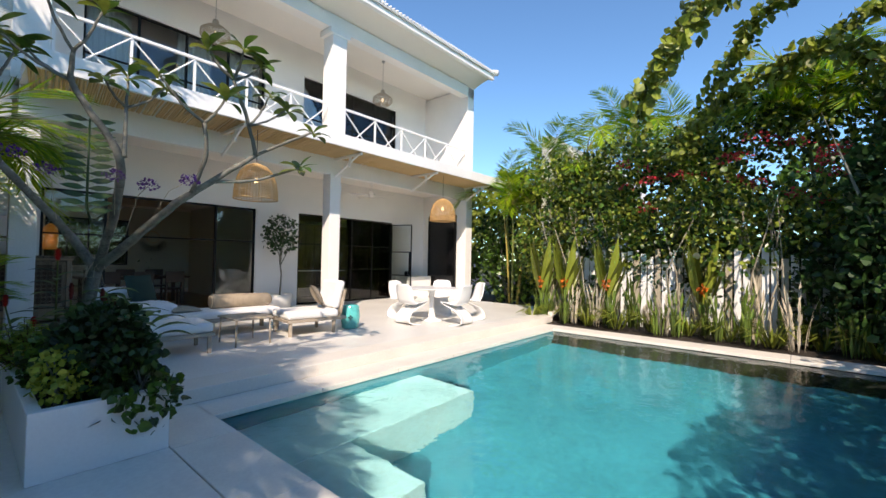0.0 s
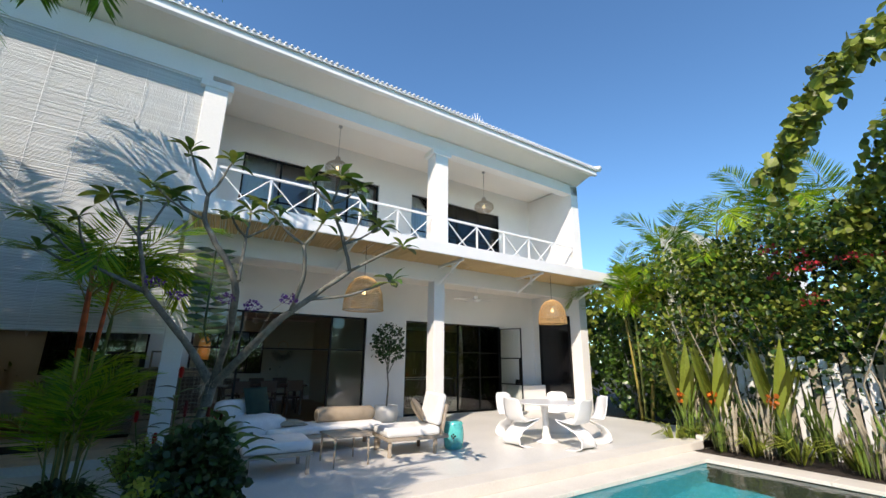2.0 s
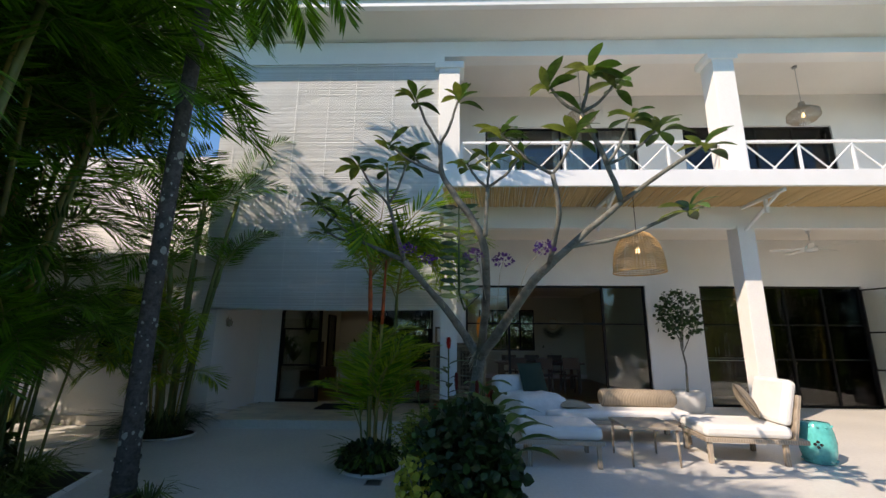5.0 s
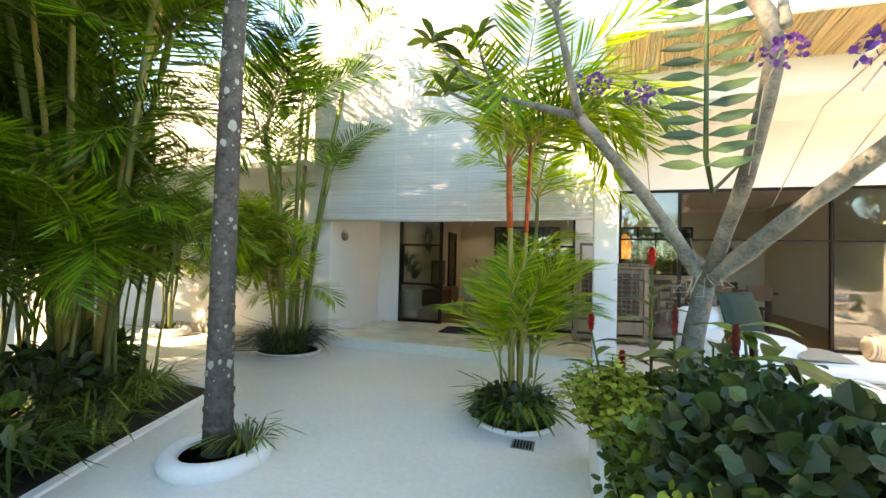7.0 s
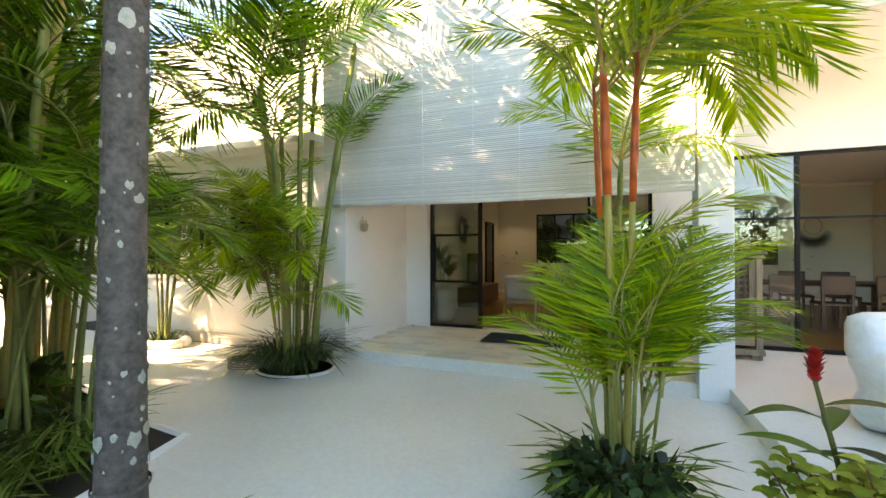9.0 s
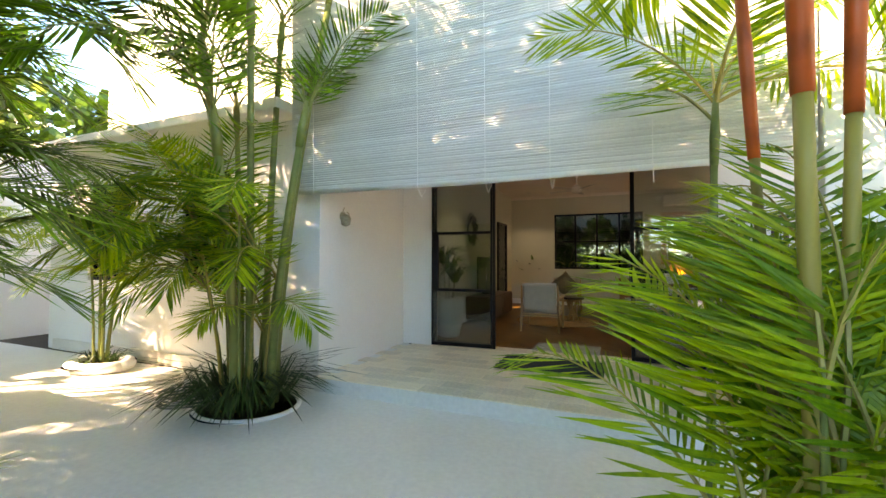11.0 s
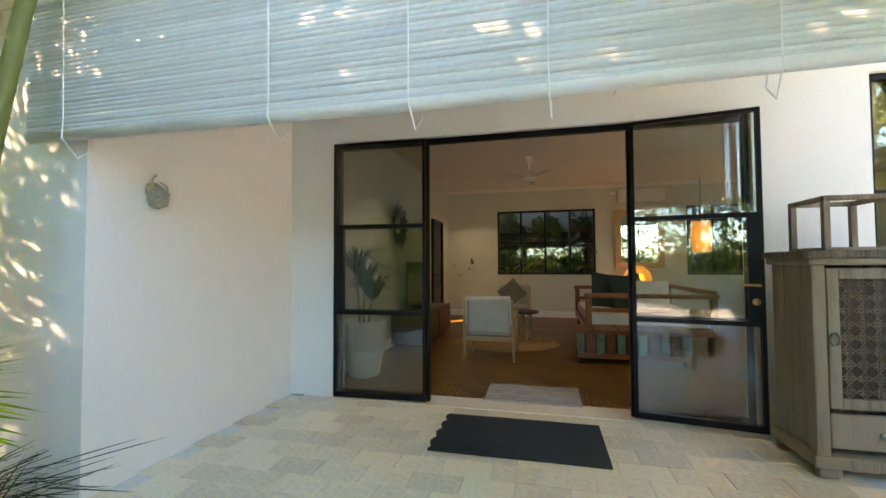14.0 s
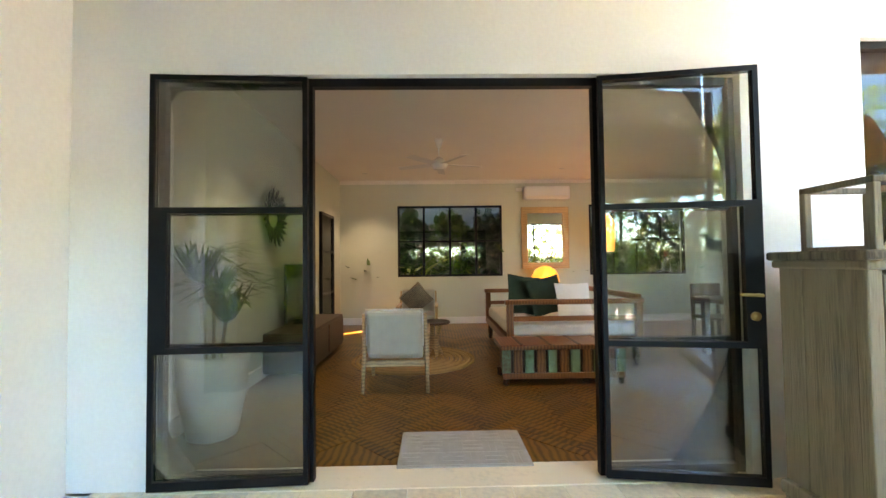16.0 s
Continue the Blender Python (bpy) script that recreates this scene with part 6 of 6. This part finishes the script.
limb([(3.1, -6.42, 2.12), (3.55, -6.45, 2.2), (3.99, -6.53, 2.4)], 0.017, 0.011)
tips.append(Vector((3.99, -6.53, 2.4)) - TREE)
limb([(2.95, -6.35, 2.0), (3.0, -6.6, 2.35), (2.93, -6.68, 2.62)], 0.022, 0.017)
shoots((2.93, -6.68, 2.62), ((2.55, -6.7, 2.95), (3.07, -6.8, 2.88)))
limb([(3.47, -6.56, 2.44), (3.32, -6.68, 2.78), (3.15, -6.75, 3.08)], 0.021, 0.015)
shoots((3.15, -6.75, 3.08), ((3.2, -6.85, 3.38), (2.9, -6.8, 3.28), (3.4, -6.8, 3.3)))
shoots((3.35, -6.66, 2.7), ((3.74, -6.7, 2.98), (3.5, -6.8, 3.05)), 0.012, 0.008)
leafm = [lance_mesh("leaf", [((0, 0, 0), (1, 0, 0.25), 0.27, 0.048, 0.22 + 0.2 * q)], LEAFL if q == 1 else LEAF, 0.6) for q in range(3)]
for e in tips:
    for k in range(9):
        ob = part("leaf", leafm[k % 3], None, fr)
        ob.matrix_basis = Matrix.Translation(e + Vector((0, 0, -0.008 * k))) @ Euler((rng.uniform(-0.3, 0.3), radians(rng.uniform(-52, 12)), radians(k * 137 + rng.uniform(-20, 20)))).to_matrix().to_4x4() @ Matrix.Scale(rng.uniform(0.6, 1.0), 4)
ns = thing("root_tangle", "tangle of dry orchid roots in the frangipani fork", "orchid roots", (2.47, -5.02, 1.26))
bm = BM()
for k in range(44):
    d = rand_unit(rng, 0.6)
    tube(bm, [(0, 0, 0.02), tuple(d * 0.09 + Vector((0, 0, 0.02))), tuple(d * rng.uniform(0.10, 0.2) + Vector((0, 0, -0.10 * rng.random()))), tuple(d * rng.uniform(0.10, 0.22) + rand_unit(rng) * 0.07 + Vector((0, 0, -0.08 * rng.random())))], 0.0022, 4, False)
tagged(part("root_mass", bm, DEADW, ns), kind="stuff")
cy = thing("orchid_stem", "upright orchid stem with two rows of thick green leaves", "plant", (2.24, -5.86, 1.62))
part("stem", tube(BM(), [(0.2, 0.2, 0.2), (0.05, 0.08, 0.05), (0, 0, 0.2), (0.0, 0.0, 1.02)], [0.007, 0.010, 0.012, 0.008], 8), LEAFD, cy, smooth=True)
part("leaves", blades_mesh("leaves", [((0, 0, 0.16 + 0.07 * k), (s_ * 0.19, -0.05 * s_, 0.18 + 0.07 * k), (-0.12 * s_, 0.35, 0.93), 0.030, 0.006) for k in range(13) for s_ in (-1, 1)], LEAFD), None, cy)
for k, (x, y, z, rx, ry, rz, n, sz, mat, lab) in enumerate(((2.28, -6.6, 0.56, 0.34, 0.40, 0.40, 2800, 0.07, LEAFD, "dense small-leaved dark shrub in the white planter"), (2.1, -6.2, 0.46, 0.30, 0.34, 0.28, 1300, 0.055, LEAF, "green small-leaved shrub in the white planter"), (2.0, -6.78, 0.5, 0.18, 0.2, 0.2, 420, 0.05, COLEUS, "small yellow-leaved shrub in the planter"), (2.45, -6.95, 0.26, 0.28, 0.2, 0.26, 330, 0.09, LEAF, "green foliage spilling over the planter's edge"), (2.3, -5.0, 0.40, 0.26, 0.25, 0.2, 700, 0.06, LEAF, "green ground cover round the frangipani's foot"))):
    low_plant("planter_shrub", lab, (x, y, pz - 0.06), leaf_cloud("leaves", [(0, 0, z - pz + 0.06, rx, ry, rz)], n, sz, mat, 320 + k), "shrub")
bp = thing("broad_ginger", "broad green ginger leaves rising beside the frangipani", "plant", (2.5, -5.8, pz - 0.06))
for k in range(7):
    a = -0.9 + 0.5 * k
    part("stem", tube(BM(), [(0.03 * math.cos(a), 0.03 * math.sin(a), 0), (0.10 * math.cos(a), 0.10 * math.sin(a), 0.4 + 0.05 * k)], [0.009, 0.006], 6), LEAF, bp, smooth=True)
    part("leaf", lance_mesh("leaf", [((0.10 * math.cos(a), 0.10 * math.sin(a), 0.4 + 0.05 * k), (math.cos(a), math.sin(a), 0.55), 0.36 + 0.03 * (k % 3), 0.052, 0.45)], LEAF, 0.5), None, bp)
for x, y, tr in ((2.42, -5.3, 200), (2.5, -6.6, 20)):
    copy_thing(bp, pose(x, y, pz - 0.06, 0, 0, tr))
low_plant("planter_shrub", "dark dense shrub filling the middle of the white planter", (2.38, -5.95, pz - 0.06), leaf_cloud("leaves", [(0, 0, 0.25, 0.26, 0.55, 0.36)], 2200, 0.07, LEAFD, 331), "shrub")
# lime coleus: red-brown stems that carry rosettes of round leaves
rng = random.Random(360)
for x, y, count, tall in ((1.93, -5.32, 46, 0.46), (2.05, -5.62, 34, 0.40), (1.92, -5.05, 24, 0.36)):
    co = thing("lime_coleus", "lime-green coleus on red-brown stems in the white planter", "shrub", (x, y, pz - 0.05), group="lime coleus")
    items, bm = [], BM()
    for k in range(count):
        a, r = rng.uniform(0, 6.283), 0.27 * math.sqrt(rng.random())
        top = Vector((r * math.cos(a) - 0.04, r * math.sin(a), tall * rng.uniform(0.35, 1.0) * (1.1 - r)))
        tube(bm, [(top.x * 0.4, top.y * 0.4, 0), (top.x * 0.8, top.y * 0.8, top.z * 0.6), tuple(top)], [0.005, 0.004, 0.003], 5, False)
        for m in range(11):
            b = a + m * 2.4
            h = top - Vector((0, 0, 0.022 * (m // 2)))
            items.append((h, (math.cos(b), math.sin(b), 0.25), rng.uniform(0.045, 0.075), rng.uniform(0.02, 0.03), 0.35))
    tagged(part("woody_base", bm, REDSTEM, co), kind="stuff")
    part("leaves", lance_mesh("leaves", items, COLEUS, 0.5), None, co)
# gingers: leafy canes with red or dark cones
for x, y, h, dark, lean in ((2.14, -5.17, 1.42, False, 0.0), (1.90, -4.88, 0.95, False, -0.10), (2.22, -5.41, 0.98, True, 0.0), (2.38, -5.77, 0.94, True, 0.02), (2.45, -6.05, 0.62, False, 0.05), (2.5, -5.55, 0.85, True, 0.05), (2.05, -4.95, 0.72, False, -0.05), (2.5, -6.4, 0.72, True, 0.03), (2.3, -5.95, 0.70, False, 0.0), (2.48, -5.25, 0.95, False, 0.06)):
    gn = thing("ginger", ("spiral ginger with a dark red cone and blue-green leaves" if dark else "red ginger flower on a cane with long green leaves"), "flower", (x, y, pz - 0.06), group="spiral gingers" if dark else "red gingers")
    z1 = h - pz - (0.0 if dark else 0.05)
    part("stem", tube(BM(), [(0, 0, 0), (lean * 0.4, 0.01, z1 * 0.5), (lean, 0.02, z1)], [0.010, 0.009, 0.007], 7), LEAFL, gn, smooth=True)
    leaves_, m = [], max(5, int(z1 / 0.075))
    for q in range(m):
        a = q * 2.3 + x * 9 + rng.uniform(-0.2, 0.2)
        zz = z1 * (0.35 + 0.58 * q / m)
        leaves_.append(((lean * zz / z1, 0.01, zz), (math.cos(a), math.sin(a), 0.45), rng.uniform(0.17, 0.24) if dark else rng.uniform(0.24, 0.34), rng.uniform(0.042, 0.055) if dark else rng.uniform(0.032, 0.042), 0.35))
    part("leaves", lance_mesh("leaves", leaves_, LEAFB if dark else LEAF, 0.45), None, gn)
    n_, tall = (30, 0.17) if dark else (34, 0.12)
    cone = []
    for q in range(n_):
        a, u = q * 2.4, q / n_
        r = 0.020 * math.sin(math.pi * (0.18 + 0.78 * u)) + 0.004
        cone.append(((lean + 0.004 * math.cos(a), 0.02 + 0.004 * math.sin(a), z1 - 0.01 + tall * u), (math.cos(a), math.sin(a), 2.2 if dark else 1.1), r * (2.2 if dark else 1.9), 0.013, -0.05))
    part("flower", lance_mesh("flower", cone, DARKRED if dark else REDF, 0.45), None, gn, "dark red cone of bracts" if dark else "red layered bracts")
for k, (x, y, z, fx, fy, fz) in enumerate(((2.58, -6.43, 2.01, 2.6, -5.6, 1.62), (2.89, -6.48, 2.10, 2.72, -5.75, 1.64), (2.35, -6.3, 2.08, 2.5, -5.6, 1.78), (1.75, -5.75, 2.25, 1.9, -5.35, 1.95), (1.95, -5.9, 2.12, 2.1, -5.3, 1.72))):
    fl = thing("purple_orchid", "purple orchid spray arching from the frangipani limbs", "flower", (fx, fy, fz), group="purple flower sprays")
    e = Vector((x - fx, y - fy, z - fz))
    part("stem", tube(BM(), [(0, 0, 0), tuple(e * 0.55 + Vector((0, 0, 0.12))), tuple(e)], 0.003, 5), DEADW, fl)
    part("spray", leaf_cloud("spray", [(e.x, e.y, e.z, 0.085, 0.07, 0.045)], 62, 0.026, PURPLE, 340 + k, 0.0, 0.5), None, fl)

# hedge beyond the pool
hd = thing("bougainvillea_hedge", "tall tangled hedge with pink bougainvillea along the pool", "hedge", (0, 0, 0), kind="stuff")
rng = random.Random(400)
lumps = []
for k in range(34):
    y = -5.2 - k * 0.27
    lumps.append((rng.uniform(12.0, 13.4), y, rng.uniform(1.6, 2.8), rng.uniform(0.7, 1.1), rng.uniform(0.6, 0.9), rng.uniform(0.7, 1.2)))
    lumps.append((rng.uniform(12.3, 13.8), y, rng.uniform(2.9, 3.7) + 0.06 * k, rng.uniform(0.7, 1.2), rng.uniform(0.6, 1.0), rng.uniform(0.5, 0.9)))
part("leaves", leaf_cloud("leaves", lumps, 11000, 0.12, LEAF, 401), None, hd)
part("light_leaves", leaf_cloud("light_leaves", lumps, 13000, 0.11, LEAFL, 402), None, hd, "sunlit yellow-green leaves")
part("dark_leaves", leaf_cloud("dark_leaves", lumps, 3000, 0.14, LEAFD, 403), None, hd)
# deep shade low in the hedge, put in as extra dark-coloured leaves
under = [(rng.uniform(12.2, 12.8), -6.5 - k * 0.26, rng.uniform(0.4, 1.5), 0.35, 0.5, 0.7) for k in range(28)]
part("undergrowth", leaf_cloud("undergrowth", under, 6500, 0.12, LEAFD, 405), None, hd, "leaves low in the hedge, coloured dark to stand in for shade")
part("bracts", leaf_cloud("bracts", [(11.9 + rng.uniform(0, 0.5), -7.6 - rng.random() * 4.2, 2.3 + rng.random() * 1.7, 0.22, 0.22, 0.1) for _ in range(22)], 750, 0.055, PINK, 404, 0.0, 0.6), None, hd, "pink bougainvillea bracts")
bm = BM()
for k in range(60):
    x, y = rng.uniform(11.7, 12.9), rng.uniform(-13.5, -5.4)
    tube(bm, [(x, y, G), (x + rng.uniform(-0.2, 0.2), y + rng.uniform(-0.3, 0.3), 1.2), (x + rng.uniform(-0.5, 0.5), y + rng.uniform(-0.6, 0.6), 2.8)], [0.022, 0.015, 0.006], 5, False)
part("stems", bm, DEADW, hd)
for k in range(46):
    y = -5.6 - k * 0.175
    nm, lab, me = (("snake_plant", "upright blade-leaved plant at the pool's edge", tuft("leaves", 16, rng.uniform(0.8, 1.35), 0.026, BLADE if k % 3 else DEADW, 420 + k, 0.16, 0.16)) if k % 4 else ("lily_clump", "arching strap-leaved green clump at the pool's edge", tuft("leaves", 40, 0.7, 0.02, LEAFL, 420 + k, 0.12, 0.8)))
    low_plant(nm, lab, (rng.uniform(11.2, 11.9), y, G), me)
for k, (x, y) in enumerate(((11.6, -6.4), (11.7, -7.4), (12.0, -9.3), (11.5, -5.8))):
    hl = thing("heliconia", "broad banana-like leaves with orange flowers", "plant", (x, y, G), group="heliconias")
    part("leaves", blades_mesh("leaves", [((0.1 * math.cos(j), 0.1 * math.sin(j), 0.6), (0.45 * math.cos(j * 1.3), 0.45 * math.sin(j * 1.3), 1.7 + 0.15 * (j % 4)), (-math.sin(j * 1.3), math.cos(j * 1.3), 0), 0.11, 0.02) for j in range(12)], LEAFL), None, hl)
    for j in range(6):
        part("stem", tube(BM(), [(0.05 * math.cos(j), 0.05 * math.sin(j), 0), (0.1 * math.cos(j), 0.1 * math.sin(j), 0.7)], 0.012, 5), LEAF, hl)
    part("flower", leaf_cloud("flower", [(-0.25, 0, 1.0, 0.06, 0.06, 0.1)], 20, 0.09, ORANGE, 470 + k), None, hl, "orange bracts")
sh = thing("south_hedge", "tall green hedge along the garden wall behind the pool", "hedge", (0, -14.3, G), kind="stuff")
lumps = [(-3.6 + 0.62 * k, rng.uniform(-0.2, 0.3), rng.uniform(0.9, 2.6), 0.7, 0.5, rng.uniform(0.9, 1.2)) for k in range(26)] + [(-3.5 + 0.9 * k, 0.1, rng.uniform(2.8, 3.5), 0.8, 0.5, 0.6) for k in range(17)]
part("leaves", leaf_cloud("leaves", lumps, 8000, 0.15, LEAF, 495), None, sh)
part("light_leaves", leaf_cloud("light_leaves", lumps, 6500, 0.14, LEAFL, 496), None, sh, "sunlit yellow-green leaves")
bm = BM()
for k in range(46):
    x = -3.8 + 0.35 * k
    tube(bm, [(x, 0, 0), (x + rng.uniform(-0.2, 0.2), rng.uniform(-0.1, 0.1), 1.4), (x + rng.uniform(-0.4, 0.4), 0, 2.8)], [0.03, 0.02, 0.008], 5, False)
part("stems", bm, DEADW, sh)
low_plant("corner_shrub", "leafy green shrub beside the end wall", (14.2, -3.0, G), leaf_cloud("leaves", [(0, 0, 1.2, 0.8, 1.0, 1.2), (0.2, 0.6, 2.4, 0.7, 0.9, 0.9), (-0.2, -1.2, 1.4, 0.7, 0.9, 1.3)], 2600, 0.15, LEAF, 490), "shrub")
low_plant("corner_shrub", "tall light green shrub behind the terrace corner", (13.9, -5.0, G), leaf_cloud("leaves", [(0, 0, 1.4, 0.9, 0.9, 1.3), (0.3, 0.2, 3.0, 0.8, 0.8, 0.8)], 2200, 0.13, LEAFL, 491), "shrub")
# climber that arches over the pool, and the dark shrub it springs from
cl = thing("arching_climber", "leafy climber stems arching over the pool against the sky", "climber", (10.6, -13.6, G))
arcs = (((0, 0, 0), (0.2, 0.4, 3.5), (-0.3, 1.6, 5.5), (0.3, 3.2, 5.2), (0.6, 4.2, 4.0)), ((0, 0, 0), (-0.4, 0.8, 3.8), (-1.0, 2.6, 5.6), (-0.6, 4.4, 5.0), (0.2, 5.4, 3.7)), ((0, 0, 0), (-0.7, 0.6, 3.2), (-1.6, 1.8, 4.9), (-1.9, 3.6, 4.7), (-1.4, 5.0, 3.6)), ((0, 0, 0), (0.2, 1.0, 3.4), (0.4, 2.4, 4.55), (0.9, 4.1, 4.0), (1.2, 4.8, 3.2)), ((0, 0, 0), (0.4, 0.6, 3.8), (1.3, 1.6, 5.2), (1.6, 3.3, 4.3)), ((0, 0, 0), (-0.6, 0.2, 3.0), (-0.6, 1.3, 4.9), (0.1, 2.2, 5.6)))
items = []
for arc in arcs:
    P = []
    for a, b in zip(arc, arc[1:]):
        P += [Vector((v.x, v.y, v.z * 1.2)) for v in (Vector(a).lerp(Vector(b), k / 8) for k in range(8))]
    for _ in range(2):
        P = [P[0]] + [(P[i - 1] + P[i] * 2 + P[i + 1]) / 4 for i in range(1, len(P) - 1)] + [P[-1]]
    part("stem", tube(BM(), P, [0.02 - 0.014 * k / len(P) for k in range(len(P))], 6), DEADW, cl, smooth=True)
    for i, p in enumerate(P[8:]):
        for _ in range(32):
            q = p + rand_unit(rng) * rng.uniform(0.03, 0.24)
            ax = (rand_unit(rng) + Vector((0, 0, -0.6))).normalized()
            s = rng.uniform(0.11, 0.20)
            items.append((q, q + ax * s, ax.cross(rand_unit(rng)).normalized(), s * 0.42, s * 0.06))
part("leaves", blades_mesh("leaves", items, LEAFL), None, cl)
# the sun reaches this shrub; its shade is put into the dark leaf colour
low_plant("dark_shrub", "large shrub at the pool's end with leaves coloured dark for shade", (11.5, -12.2, G), leaf_cloud("leaves", [(0, 0, 1.3, 0.8, 1.0, 1.3), (0.1, -0.3, 3.0, 1.0, 1.1, 1.1), (0.2, -0.8, 4.6, 1.0, 1.0, 0.8), (-0.5, -0.2, 2.2, 0.6, 0.9, 0.9), (0.5, 0.9, 1.0, 0.6, 0.6, 1.0)], 7000, 0.15, LEAFD, 480), "shrub")
# plants behind the back windows
for k in range(8):
    low_plant("alley_shrub", "dense dark shrubs outside the back window", (-1.8 + k * 1.0, 7.45, G), leaf_cloud("leaves", [(0, 0, 1.3, 0.6, 0.3, 1.3)], 1200, 0.2, LEAFD if k % 2 else LEAF, 540 + k), "shrub")
for k in range(9):
    low_plant("alley_plant", "green plants outside the back window", (-1.6 + k * 0.9, 7.2 + 0.2 * (k % 2), G), tuft("leaves", 34, 2.0, 0.045, LEAFL if k % 2 else LEAF, 500 + k, 0.2, 0.5))
for k in range(5):
    low_plant("garden_tree_clump", "leafy trees beyond the garden wall", (-11 - 1.5 * (k % 2), -12 + 4.2 * k, G), leaf_cloud("leaves", [(0, 0, 3.4, 1.8, 1.9, 2.6), (0.8, 1.2, 4.6, 1.3, 1.4, 1.4)], 1500, 0.32, LEAF if k % 2 else LEAFL, 520 + k), "tree")

for k, (x, y) in enumerate(((17, -2), (18.5, -5), (18, -9), (19, -12.5), (17, 1.5), (24, -4))):
    low_plant("far_tree", "leafy green trees beyond the neighbouring wall", (x, y, G), leaf_cloud("leaves", [(0, 0, 2.2, 1.8, 1.9, 2.2), (0.6, 0.8, 4.2, 1.5, 1.5, 1.3)], 1300, 0.34, LEAF if k % 2 else LEAFL, 560 + k), "tree")

# ---- herringbone floor pieces ----
root = thing("parquet", "herringbone teak parquet blocks with a worn sheen", "parquet", (0, 0, 0), kind="structure")
BL, BWD = 0.45, 0.09
block = to_mesh("block", box(BM(), 0.0012, BL - 0.0012, 0.0008, BWD - 0.0008, -0.004, 0.0, 0.001), WOOD)
rng = random.Random(600)
rest = []
c = math.sqrt(0.5)
for i in range(-70, 100):
    for j in range(-12, 30):
        a, b = i * BWD - j * BL, i * BWD + j * BL
        wx, wy = 0.9 + (a - b) * c, 1.4 + (a + b) * c
        if -1.95 < wx < 2.6 and 0.32 < wy < 5.6:
            rest += [(wy, wx, 45), (wy, wx, 135)]
rest.sort()
for wy, wx, ang in rest[:300]:
    ob = part("block", block, None, root)
    ob.matrix_basis = pose(wx, wy, 0.0008 + rng.uniform(0, 0.0006), 0, 0, ang)
V, F = [], []
for wy, wx, ang in rest[300:]:
    m = pose(wx, wy, rng.uniform(0.0004, 0.0012), 0, 0, ang)
    k = len(V)
    V += [tuple(m @ Vector(p)) for p in ((0.001, 0.001, 0), (BL - 0.001, 0.001, 0), (BL - 0.001, BWD - 0.001, 0), (0.001, BWD - 0.001, 0))]
    F.append((k, k + 1, k + 2, k + 3))
me = bpy.data.meshes.new("far_blocks")
me.from_pydata(V, [], F)
me.materials.append(WOOD)
tagged(part("far_blocks", me, None, root), kind="stuff")
